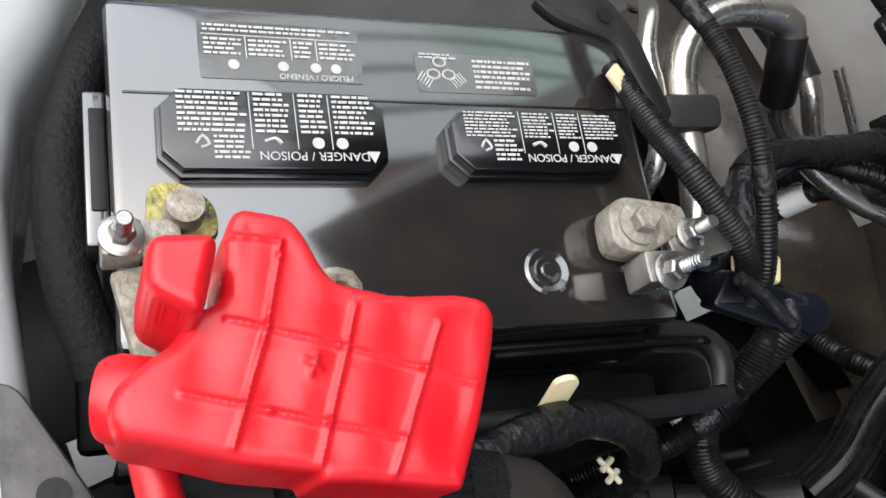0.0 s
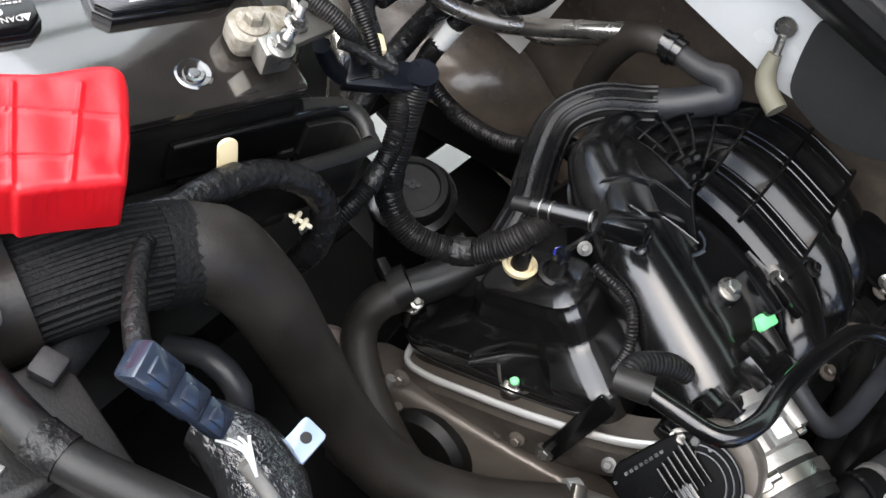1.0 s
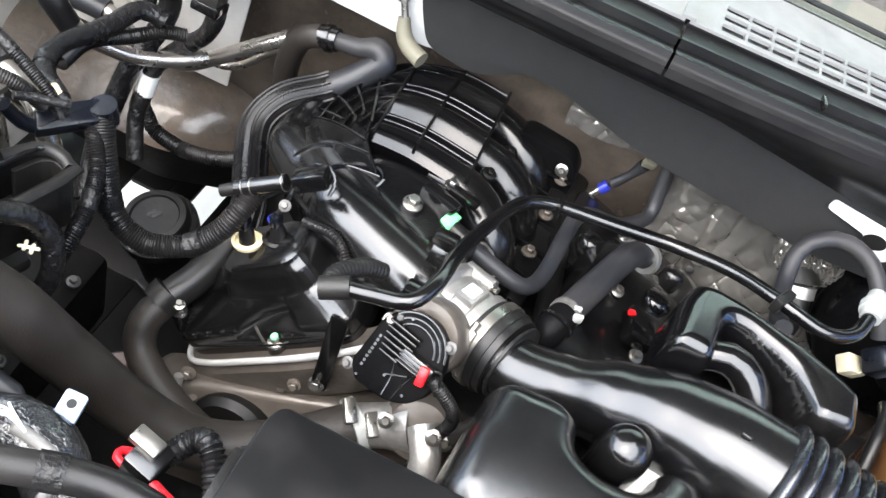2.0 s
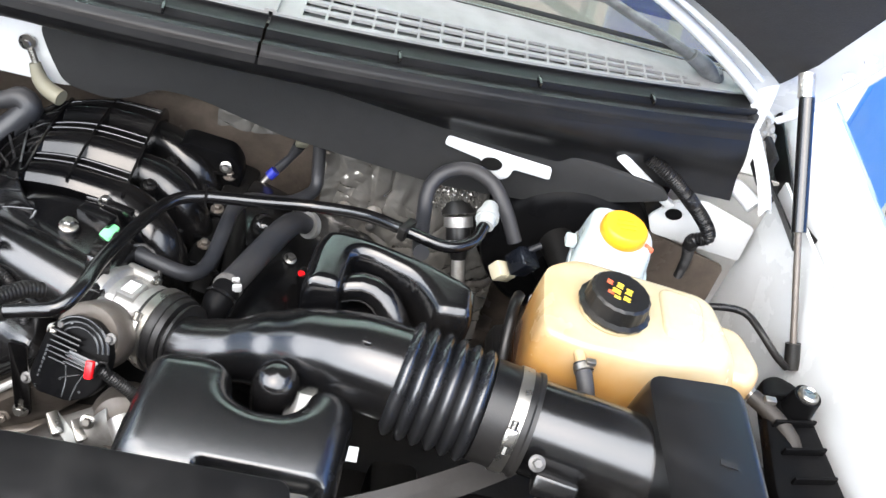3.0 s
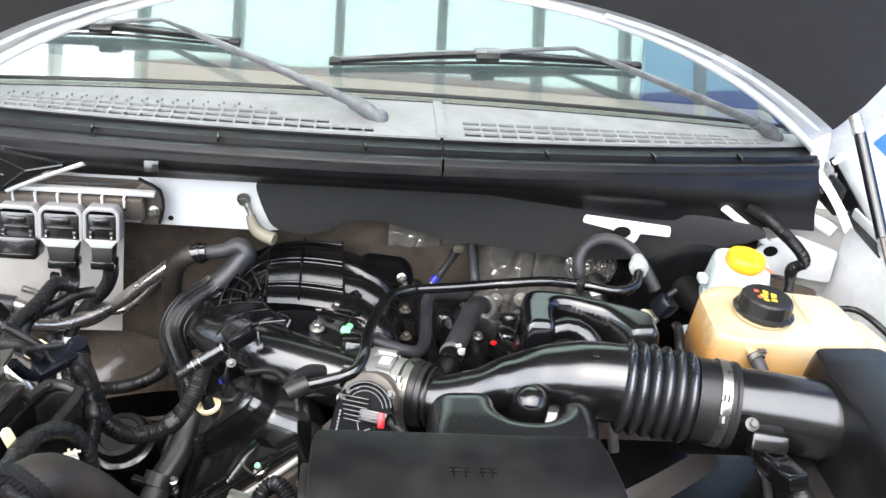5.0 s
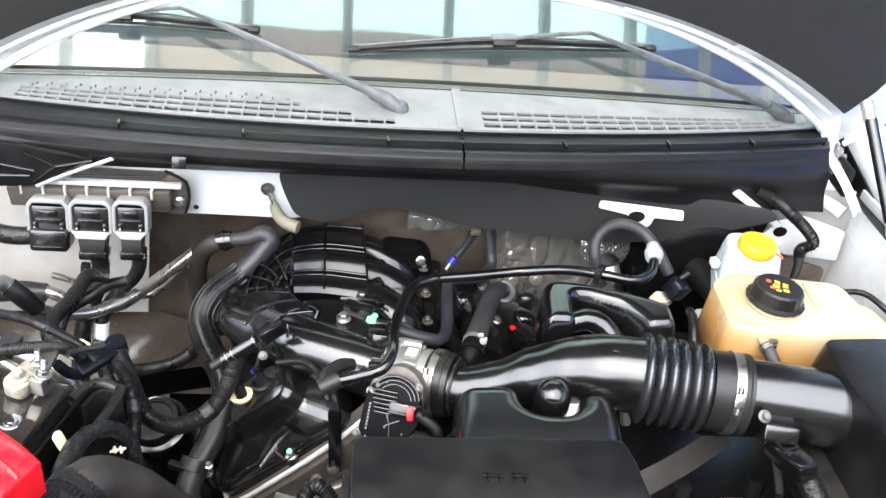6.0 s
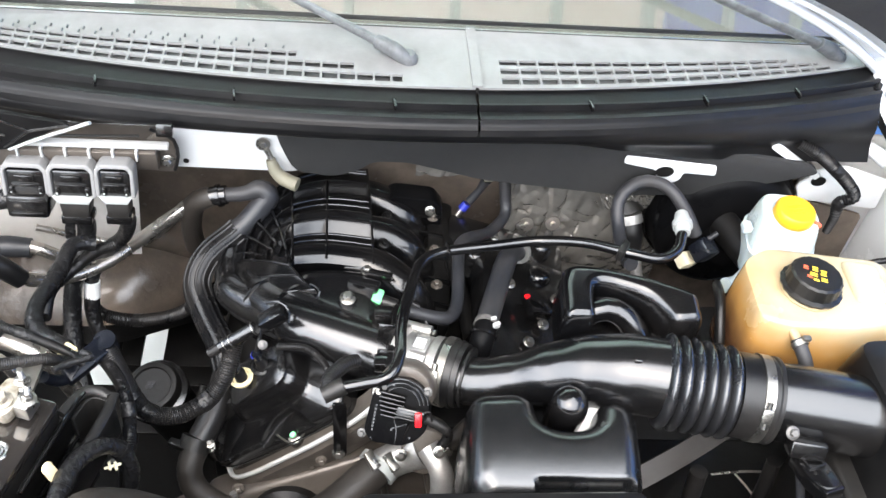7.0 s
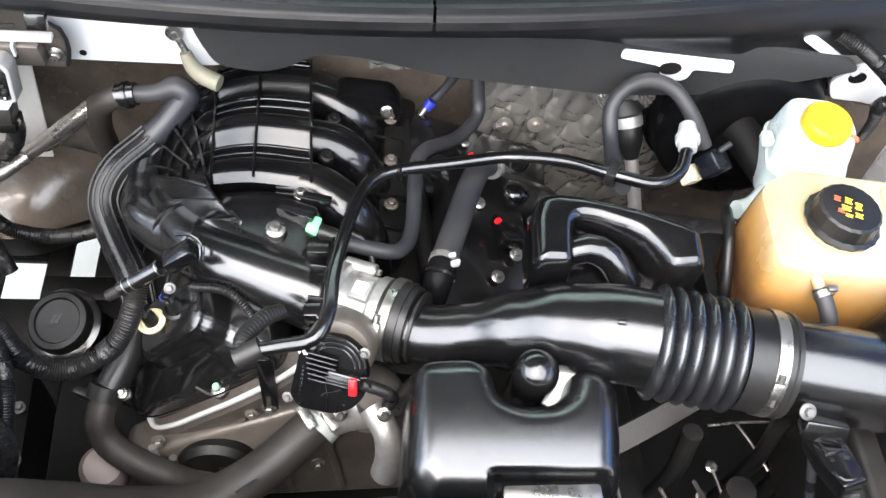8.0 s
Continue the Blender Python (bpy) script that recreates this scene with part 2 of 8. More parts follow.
belt_mat = mat("worn_brown_grey_belt", (0.032, 0.028, 0.025), 0.6, bump=0.2, bscale=200, dirt=(0.03, 0.026, 0.022), damt=0.5)
dull_black = mat("dull_black_plastic", (0.003, 0.003, 0.0033), 0.34, bump=0.1, bscale=500, dirt=DUST, damt=0.02, spec=0.04)
moulded_black = mat("moulded_black_plastic", (0.0024, 0.0024, 0.0027), 0.2, bump=0.08, bscale=400, dirt=DUST, damt=0.05, rvar=0.1)
pale_plastic = mat("pale_grey_plastic", (0.3, 0.31, 0.3), 0.45, bump=0.1)
battery_top.node_tree.nodes["Principled BSDF"].inputs["Coat IOR"].default_value = 1.9
label_film = mat("clear_label_film", (0.024, 0.021, 0.0185), 0.3, bump=0.15, bscale=200, dirt=(0.06, 0.05, 0.04), damt=0.35, dscale=14, coat=1.0)
label_film.node_tree.nodes["Principled BSDF"].inputs["Coat IOR"].default_value = 1.9
glass = mat("windscreen_glass", (0.75, 0.9, 0.86), 0.0, bump=0, var=0, rvar=0, trans=1.0, ior=2.0, coat=1.0)


# ---- builders ----
class G:
    """Gathers vertices and faces of one mesh."""

    def __init__(self):
        self.v, self.f = [], []

    def add(self, vs, fs, m=None):
        k = len(self.v)
        self.v += [tuple(m @ Vector(v)) if m else tuple(v) for v in vs]
        self.f += [tuple(i + k for i in q) for q in fs]
        return self

    def bm(self, b, m=None):
        b.verts.index_update()
        self.add([v.co.copy() for v in b.verts], [[v.index for v in q.verts] for q in b.faces], m)
        b.free()
        return self

    def box(self, m, sx, sy, sz, bev=0.003, seg=2):
        """A box about the middle of m."""
        b = bmesh.new()
        bmesh.ops.create_cube(b, size=1, matrix=Matrix.Diagonal((sx, sy, sz, 1)))
        if bev:
            bmesh.ops.bevel(b, geom=b.edges[:], offset=min(bev, 0.45 * min(sx, sy, sz)), segments=seg, affect="EDGES", profile=0.5)
        return self.bm(b, m)

    def prism(self, pts, z0, z1, m=None, bev=0.003, seg=2):
        """An outline pushed up from z0 to z1, with its rims rounded."""
        b = bmesh.new()
        lo = [b.verts.new((x, y, z0)) for x, y in pts]
        hi = [b.verts.new((x, y, z1)) for x, y in pts]
        n = len(pts)
        b.faces.new(lo[::-1])
        b.faces.new(hi)
        for i in range(n):
            b.faces.new((lo[i], lo[(i + 1) % n], hi[(i + 1) % n], hi[i]))
        bmesh.ops.recalc_face_normals(b, faces=b.faces[:])
        if bev:
            rim = [e for e in b.edges if abs(e.verts[0].co.z - e.verts[1].co.z) < 1e-6]
            bmesh.ops.bevel(b, geom=rim, offset=bev, segments=seg, affect="EDGES", profile=0.5)
        return self.bm(b, m)

    def pillow(self, pts, z0, z1, rad, m=None, cell=0.003, tall=None, extra=None):
        """A moulded form over an outline: its top rounds over from the rim by rad (and tall in height)."""
        tall = tall or rad
        p = np.array(pts, dtype=float)
        q = np.roll(p, -1, axis=0)
        nx = int((p[:, 0].max() - p[:, 0].min()) / cell) + 4
        ny = int((p[:, 1].max() - p[:, 1].min()) / cell) + 4
        gx, gy = np.meshgrid(p[:, 0].min() - 1.5 * cell + cell * np.arange(nx), p[:, 1].min() - 1.5 * cell + cell * np.arange(ny), indexing="ij")
        g = np.stack([gx.ravel(), gy.ravel()], 1)
        best, near, inside = np.full(len(g), 9.0), g.copy(), np.zeros(len(g), bool)
        for a, b in zip(p, q):
            ab = b - a
            t = np.clip(((g - a) @ ab) / max(ab @ ab, 1e-12), 0, 1)
            c = a + t[:, None] * ab
            d = np.hypot(*(g - c).T)
            k = d < best
            best[k], near[k] = d[k], c[k]
            cross = (a[1] > g[:, 1]) != (b[1] > g[:, 1])
            inside ^= cross & (g[:, 0] < (b[0] - a[0]) * (g[:, 1] - a[1]) / ((b[1] - a[1]) or 1e-12) + a[0])
        snap = best < 0.55 * cell
        keep = inside | snap
        g[snap] = near[snap]
        best = np.where(snap, 0, best)
        s = np.clip(best / rad, 0, 1)
        z = z1 - tall + tall * np.sqrt(np.clip(1 - (1 - s) ** 2, 0, 1))
        if extra is not None:
            z = z + extra(g[:, 0], g[:, 1], best)
        vs = [(x, y, h) for (x, y), h in zip(g, z)]
        fs, rim = [], collections.Counter()
        for i in range(nx - 1):
            for j in range(ny - 1):
                f = [k for k in (i * ny + j, (i + 1) * ny + j, (i + 1) * ny + j + 1, i * ny + j + 1) if keep[k]]
                if len(f) >= 3:
                    fs.append(tuple(f))
                    for a, b in zip(f, f[1:] + f[:1]):
                        rim[(a, b)] += 1
        for a, b in list(rim):
            if (b, a) not in rim:
                fs.append((b, a, len(vs), len(vs) + 1))
                vs += [(*vs[a][:2], z0), (*vs[b][:2], z0)]
        used = sorted({k for f in fs for k in f})
        at = {k: n for n, k in enumerate(used)}
        return self.add([vs[k] for k in used], [tuple(at[k] for k in f) for f in fs], m)

    def lathe(self, prof, m=None, seg=32, wob=None):
        """Turns a profile of (radius, height) about z. wob(angle): a factor on the radius."""
        vs, fs, n = [], [], len(prof)
        for i in range(seg):
            a = 2 * math.pi * i / seg
            k = wob(a) if wob else 1
            vs += [(r * k * math.cos(a), r * k * math.sin(a), z) for r, z in prof]
        for i in range(seg):
            j = (i + 1) % seg
            fs += [(i * n + q, j * n + q, j * n + q + 1, i * n + q + 1) for q in range(n - 1)]
        if prof[0][0] > 0:
            fs.append(tuple(i * n for i in range(seg))[::-1])
        if prof[-1][0] > 0:
            fs.append(tuple(i * n + n - 1 for i in range(seg)))
        return self.add(vs, fs, m)

    def loft(self, rings, cap=True):
        """Skins closed rings of equal length."""
        n, vs, fs = len(rings[0]), [], []
        for r in rings:
            vs += [tuple(p) for p in r]
        for i in range(len(rings) - 1):
            fs += [(i * n + q, i * n + (q + 1) % n, (i + 1) * n + (q + 1) % n, (i + 1) * n + q) for q in range(n)]
        if cap:
            fs += [tuple(range(n))[::-1], tuple((len(rings) - 1) * n + q for q in range(n))]
        return self.add(vs, fs)

    def tube(self, pts, r, seg=14, step=0.012, ripple=None, flat=1.0, m=None, wall=True):
        """A round tube through pts. r: a radius, or one for each point. ripple: (depth, pitch)."""
        path, rad = spline(pts, r, min(step, ripple[1] / 4) if ripple else step)
        rings, up, along = [], None, 0.0
        for i, c in enumerate(path):
            d = (path[min(i + 1, len(path) - 1)] - path[max(i - 1, 0)]).normalized()
            if up is None:
                up = d.orthogonal().normalized()
            up = (up - d * up.dot(d)).normalized()
            side = d.cross(up)
            if i:
                along += (c - path[i - 1]).length
            k = rad[i] + (ripple[0] * math.cos(2 * math.pi * along / ripple[1]) if ripple else 0)
            rings.append([c + (up * math.cos(a) * flat + side * math.sin(a)) * k for a in (2 * math.pi * q / seg for q in range(seg))])
        if m:
            rings = [[m @ p for p in q] for q in rings]
        return self.loft(rings)

    def sheet(self, fn, nu, nv, thick=0.0):
        """A grid of fn(u, v), u and v from 0 to 1; with a thickness downwards along the normals."""
        top = [[Vector(fn(i / nu, j / nv)) for j in range(nv + 1)] for i in range(nu + 1)]
        idx = lambda i, j: i * (nv + 1) + j
        vs = [p for row in top for p in row]
        fs = [(idx(i, j), idx(i + 1, j), idx(i + 1, j + 1), idx(i, j + 1)) for i in range(nu) for j in range(nv)]
        if thick:
            n = len(vs)
            for i in range(nu + 1):
                for j in range(nv + 1):
                    a = top[min(i + 1, nu)][j] - top[max(i - 1, 0)][j]
                    b = top[i][min(j + 1, nv)] - top[i][max(j - 1, 0)]
                    vs.append(top[i][j] - a.cross(b).normalized() * thick)
            fs += [tuple(q + n for q in f[::-1]) for f in fs]
            ring = [idx(i, 0) for i in range(nu)] + [idx(nu, j) for j in range(nv)] + [idx(i, nv) for i in range(nu, 0, -1)] + [idx(0, j) for j in range(nv, 0, -1)]
            fs += [(ring[q], ring[q] + n, ring[(q + 1) % len(ring)] + n, ring[(q + 1) % len(ring)]) for q in range(len(ring))]
        return self.add(vs, fs)

    def mesh(self, name, off=None, sharp=38):
        me = bpy.data.meshes.new(name)
        o = off or Vector((0, 0, 0))
        me.from_pydata([Vector(v) - o for v in self.v], [], self.f)
        b = bmesh.new()
        b.from_mesh(me)
        bmesh.ops.recalc_face_normals(b, faces=b.faces[:])
        b.to_mesh(me)
        b.free()
        me.polygons.foreach_set("use_smooth", [True] * len(me.polygons))
        me.set_sharp_from_angle(angle=radians(sharp))
        return me


def spline(pts, r, step):
    """Even points of a smooth curve through pts, with the radius at each."""
    p = [Vector(q) for q in pts]
    rs = [r] * len(p) if isinstance(r, (int, float)) else list(r)
    if len(p) == 2:
        p, rs = [p[0], (p[0] + p[1]) / 2, p[1]], [rs[0], (rs[0] + rs[1]) / 2, rs[1]]
    p = [2 * p[0] - p[1], *p, 2 * p[-1] - p[-2]]
    rs = [rs[0], *rs, rs[-1]]
    out, rad = [], []
    for i in range(1, len(p) - 2):
        k = max(2, int((p[i + 1] - p[i]).length / step))
        for q in range(k):
            t = q / k
            a, b, c, d = p[i - 1], p[i], p[i + 1], p[i + 2]
            out.append(0.5 * (2 * b + (c - a) * t + (2 * a - 5 * b + 4 * c - d) * t * t + (3 * b - a - 3 * c + d) * t ** 3))
            s = t * t * (3 - 2 * t)
            rad.append(rs[i] * (1 - s) + rs[i + 1] * s)
    out.append(p[-2])
    rad.append(rs[-2])
    return out, rad


def thing(name, loc, label, category, group="", kind=""):
    ob = new(name)
    ob.empty_display_size = 0.02
    ob.location = loc
    return tagged(ob, label, category, group, kind)


def base_of(ob):
    return base_of(ob.parent) if ob.parent else Vector(ob.location)


def part(name, g, material, parent, label="", sharp=38):
    """One mesh, given in the world's metres, under a thing or one of its parts."""
    ob = new(name, g.mesh(name, base_of(parent), sharp))
    ob.data.materials.append(material)
    ob.parent = parent
    return tagged(ob, label)


def single(name, g, material, label, category, loc=(0, 0, 0), group="", kind="", sharp=38):
    """A thing of one mesh."""
    ob = new(name, g.mesh(name, Vector(loc), sharp))
    ob.data.materials.append(material)
    ob.location = loc
    return tagged(ob, label, category, group, kind)


SHARED = {}


def bolt(parent, at, size=0.012, up=(0, 0, 1), material=None, name="bolt", label=""):
    """A hexagon bolt with its flange, head along up."""
    key = (round(size, 4), (material or steel).name)
    if key not in SHARED:
        size = size * 0.8
        g = G().lathe([(0, 0), (size * 0.85, 0), (size * 0.85, size * 0.18), (size * 0.6, size * 0.3)], seg=20)
        g.lathe([(size * 0.52, size * 0.2), (size * 0.52, size * 0.75), (size * 0.42, size * 0.85), (0, size * 0.85)], seg=6)
        SHARED[key] = g.mesh("bolt", sharp=30)
        SHARED[key].materials.append(material or steel)
    ob = new(name, SHARED[key])
    ob.parent = parent
    q = Vector(up).to_track_quat("Z", "Y").to_matrix().to_4x4()
    ob.matrix_basis = Matrix.Translation(Vector(at) - base_of(parent)) @ q
    return tagged(ob, label)


def rrect(w, h, r, n=5, cx=0, cy=0):
    out = []
    for k, (sx, sy) in enumerate(((1, 1), (-1, 1), (-1, -1), (1, -1))):
        for i in range(n + 1):
            a = math.pi / 2 * (k + i / n)
            out.append((cx + sx * (w / 2 - r) + r * math.cos(a), cy + sy * (h / 2 - r) + r * math.sin(a)))
    return out


def rounded(pts, r, n=4):
    """The outline with its corners rounded."""
    out, m = [], len(pts)
    for i in range(m):
        a, b, c = (Vector(pts[(i + k) % m]).to_2d() for k in (-1, 0, 1))
        d = min(r, 0.45 * (a - b).length, 0.45 * (c - b).length)
        s, e = b + (a - b).normalized() * d, b + (c - b).normalized() * d
        for q in range(n + 1):
            t = q / n
            out.append(tuple(s * (1 - t) ** 2 + b * 2 * t * (1 - t) + e * t * t))
    return out


def aim(a, b):
    """The pose at a whose z axis points to b."""
    return Matrix.Translation(a) @ (Vector(b) - Vector(a)).to_track_quat("Z", "Y").to_matrix().to_4x4()


def smooth(x, a, b):
    t = min(1, max(0, (x - a) / (b - a)))
    return t * t * (3 - 2 * t)


def frame3(o, x, y):
    """The pose at o with its x and y axes along the given ways."""
    x = Vector(x).normalized()
    z = x.cross(Vector(y)).normalized()
    y = z.cross(x)
    return Matrix(((x.x, y.x, z.x, o[0]), (x.y, y.y, z.y, o[1]), (x.z, y.z, z.z, o[2]), (0, 0, 0, 1)))


def hose(name, pts, r, material, label, category="hose", ripple=None, seg=14, step=0.012):
    """A bent hose or cable; a long cable gets bands of tape round it."""
    g = G().tube([Vector(p) - Vector(pts[0]) for p in pts], r, seg, step, ripple)
    ob = new(name, g.mesh(name))
    ob.data.materials.append(material)
    ob.location = pts[0]
    tagged(ob, label, category)
    if category == "cable":
        line, wide = spline([Vector(p) for p in pts], r, 0.006)
        for k in (0.3, 0.68) if len(line) > 40 else ():
            i = int(len(line) * k)
            part("tape_band", G().tube(line[i:i + 4], max(wide[i:i + 4]) * 1.09, seg), tape, ob)
    return ob


def worm_clamp(parent, at, way, r, width=0.013, screw=None):
    """A steel band round a hose, with its screw."""
    m = aim(at, Vector(at) + Vector(way))
    g = G().lathe([(r - 0.002, -width / 2), (r + 0.0012, -width / 2), (r + 0.0012, width / 2), (r - 0.002, width / 2)], m, 40)
    band = part("clamp_band", g, steel, parent, "zinc plated steel band")
    if screw:
        s = Vector(screw)
        k = (s - Vector(at)).normalized().cross(Vector(way)).normalized()
        part("clamp_screw", G().box(frame3(s, k, way), 0.022, 0.015, 0.012, 0.003).tube([s - k * 0.02, s + k * 0.02], 0.0045, 8), steel, parent)
    return band


# ---- the large structure: ground, shelter, truck body ----
def zcowl(x):
    return 1.108 - 0.085 * (x - 0.16) ** 2


def y_grille(x):
    return 0.533 + 0.27 * (x - 0.05) ** 2


def y_glass(x):
    return 0.7 + 0.13 * (x - 0.06) ** 2


def y_seal(x):
    return 0.46 + 0.255 * (x - 0.04) ** 2


def xs(u, a=-0.66, b=0.93):
    return a + (b - a) * u


single("ground", G().sheet(lambda u, v: (-60 + 120 * u, -60 + 120 * v, 0), 1, 1), concrete, "pale sunlit concrete yard", "ground", kind="structure")
single("wall_east", G().box(pose(4.2, 2.5, 1.6), 0.2, 14, 3.2, 0.01), plaster, "white plaster wall beyond the truck", "wall", kind="structure")
# Added wall behind the camera, unseen; its dull colour tempers reflections.
single("wall_north", G().box(pose(3.2, -4.2, 1.7), 8.6, 0.2, 3.4, 0.01), backing_wall, "dull unseen wall added in front of the truck to temper reflections", "wall", kind="structure")
single("wall_south", G().box(pose(-0.5, 9.4, 1.6), 9.2, 0.2, 3.2, 0.01), peach, "peach painted wall behind the truck", "wall", kind="structure")
shelter = thing("roof_canopy", (0, 4.5, 3.2), "pale translucent carport roof on grey steel beams", "canopy", kind="structure")
EDGE = [(-4.8, 2.1), (-2.7, 1.85), (-1.9, 1.58), (-1.2, 1.4), (-0.4, 1.26), (0.4, 1.24), (1.1, 1.3), (1.7, 1.44), (2.2, 1.64), (2.7, 1.86), (4.7, 2.0)]
part("roof_sheet", G().prism([(-4.8, 2.7), (-1.42, 2.7), (-1.42, 1.45), *EDGE[3:8], (1.8, 3.2), (4.0, 3.2), (4.0, 9.19), (-4.8, 9.19)], 3.28, 3.32, None, 0.003), roof_panel, shelter)
# Unseen peach and blue sheets, added and outlined to tint the windscreen's reflection.
part("sky_blue_reflection_sheet", G().prism([(1.72, 1.45), *EDGE[8:], (4.7, 3.19), (1.82, 3.19)], 3.26, 3.3, None, 0.003), pale_blue_panel, shelter, "pale blue translucent sheet, added for the windscreen's reflection")
part("warm_reflection_sheet", G().prism([(-1.4, 0.64), (1.69, 0.64), (1.69, 1.435), *EDGE[6:2:-1], (-1.4, 1.44)], 3.27, 3.31, None, 0.003), warm_panel, shelter, "peach translucent sheet, added for the windscreen's reflection")
# Unseen bright sheet, added so that the battery top reflects more light.
part("clear_fill_sheet", G().prism([(-4.8, 0.65), (-1.42, 0.65), (-1.42, 2.69), (-4.8, 2.69)], 3.27, 3.31, None, 0.003), clear_panel, shelter, "bright clear sheet, added to light the battery top")
part("blue_reflection_sheet", G().prism([(1.71, 0.64), (4.7, 0.64), (4.7, 1.99), *EDGE[9:7:-1], (1.71, 1.435)], 3.25, 3.29, None, 0.003), blue_panel, shelter, "dark blue sheet, added for the windscreen's reflection")
for k in range(15):
    part("beam", G().box(pose(-4.25 + k * 0.58, 4.8, 3.22), 0.05, 8.4, 0.1, 0.004), beam_mat, shelter)
for px in (-4.6, 3.8):
    part("post", G().box(pose(px, 8.8, 1.6), 0.12, 0.12, 3.2, 0.006), beam_mat, shelter)

# blue vinyl banner beyond the driver's fender
bn = thing("banner", (1.6, 0.6, 0), "blue vinyl banner on a stand with white and red emblem shapes", "banner")
bm4 = frame3((1.6, 0.62, 0.8), (0, -1, 0), (-0.03, 0.0, 1))
part("panel", G().prism(rrect(2.05, 1.5, 0.01), -0.01, 0.01, bm4, 0.002), banner_blue, bn)
part("hem", G().box(bm4 @ pose(-1.015, 0, 0.011), 0.02, 1.48, 0.002, 0.0005), banner_blue, bn)
for cx, w, h, dy in ((-0.625, 0.075, 0.15, -0.2), (-0.54, 0.06, 0.1, -0.2), (-0.475, 0.06, 0.1, -0.2)):
    part("letter_shape", G().prism(rrect(w, h, 0.022, cx=cx, cy=dy), 0.01, 0.013, bm4, 0), white_ink, bn)
    part("letter_core", G().prism(rrect(w * 0.45, h * 0.7, 0.01, cx=cx, cy=dy), 0.012, 0.0145, bm4, 0), rubber, bn)
part("emblem_shape", G().prism(rrect(0.3, 0.2, 0.06, cx=-0.26, cy=-0.2), 0.01, 0.014, bm4, 0), red_p, bn, "red rounded emblem")
part("emblem_core", G().prism([(-0.3, -0.24), (-0.22, -0.2), (-0.3, -0.16)], 0.014, 0.0165, bm4, 0), white_ink, bn, "white emblem core")
part("foot", G().box(pose(1.6, 0.6, 0.025), 0.3, 1.9, 0.05, 0.005), beam_mat, bn)

# firewall and inner body
single("inner_body_wall_driver", G().sheet(lambda u, v: (xs(u, 0.82, 1.0), 0.655 - 0.01 * u, 0.965 - 0.53 * v), 8, 8, 0.004), apron, "white painted inner body corner", "panel", kind="structure")
single("firewall", G().sheet(lambda u, v: (xs(u, -0.78, 0.86), 0.695 + 0.03 * math.sin(9 * u + 1) * v + 0.05 * (v > 0.8), 1.0 - 0.75 * v), 60, 24, 0.012),
       firewall_mat, "brown-grey coated firewall behind the engine", "firewall", kind="structure")
single("inner_body_wall", G().sheet(lambda u, v: (xs(u, -0.85, -0.385 - 0.03 * v), 0.60 + 0.02 * u, 0.97 - 0.36 * v), 10, 10, 0.004), apron, "dusty off-white inner body panel", "panel", kind="structure")


def hump_fn(u, v):
    """A rounded shelf of the floor pan that swells out of the firewall."""
    x = xs(u, -0.84, -0.24)
    a = v * radians(58)
    r = 0.15 * (1 - smooth(x, -0.5, -0.24)) + 0.015
    return (x, 0.67 - r * math.sin(a), 0.41 + 0.16 * math.cos(a) - 0.05 * smooth(x, -0.45, -0.26))


single("floor_pan_hump", G().sheet(hump_fn, 40, 20, 0.004), firewall_mat, "brown-grey coated hump of the floor pan at the firewall", "firewall", kind="structure")
# Black sheet added to give the deep shade below the hump.
single("floor_pan_shade", G().sheet(lambda u, v: (xs(u, -0.84, -0.24), hump_fn(u, 1)[1] + 0.004 + 0.02 * v, hump_fn(u, 1)[2] + 0.004 - 0.085 * v), 30, 6, 0.006), dark, "dark sheet for the shade below the floor pan hump", "firewall", kind="structure")
single("apron_passenger", G().sheet(lambda u, v: (-0.86 + 0.1 * v, -0.75 + 1.4 * u, 1.0 - 0.8 * v), 16, 8, 0.006), apron, "dusty off-white inner wing panel", "panel", kind="structure")
single("apron_driver", G().sheet(lambda u, v: (0.975 + 0.05 * min(1, 2 * u), 0.62 - 1.5 * u, 0.985 - 0.75 * v), 16, 8, 0.006), white, "white painted inner wing panel", "panel", kind="structure")
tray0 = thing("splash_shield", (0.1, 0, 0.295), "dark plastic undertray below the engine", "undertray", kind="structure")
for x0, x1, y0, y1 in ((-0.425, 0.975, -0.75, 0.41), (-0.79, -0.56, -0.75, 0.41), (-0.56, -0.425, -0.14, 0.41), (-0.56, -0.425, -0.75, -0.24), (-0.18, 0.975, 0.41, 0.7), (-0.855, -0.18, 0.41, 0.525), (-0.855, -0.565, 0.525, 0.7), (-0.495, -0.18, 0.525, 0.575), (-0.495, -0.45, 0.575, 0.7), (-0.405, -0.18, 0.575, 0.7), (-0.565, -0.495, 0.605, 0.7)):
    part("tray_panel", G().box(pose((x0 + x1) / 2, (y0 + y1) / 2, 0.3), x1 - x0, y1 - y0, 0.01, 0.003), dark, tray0)


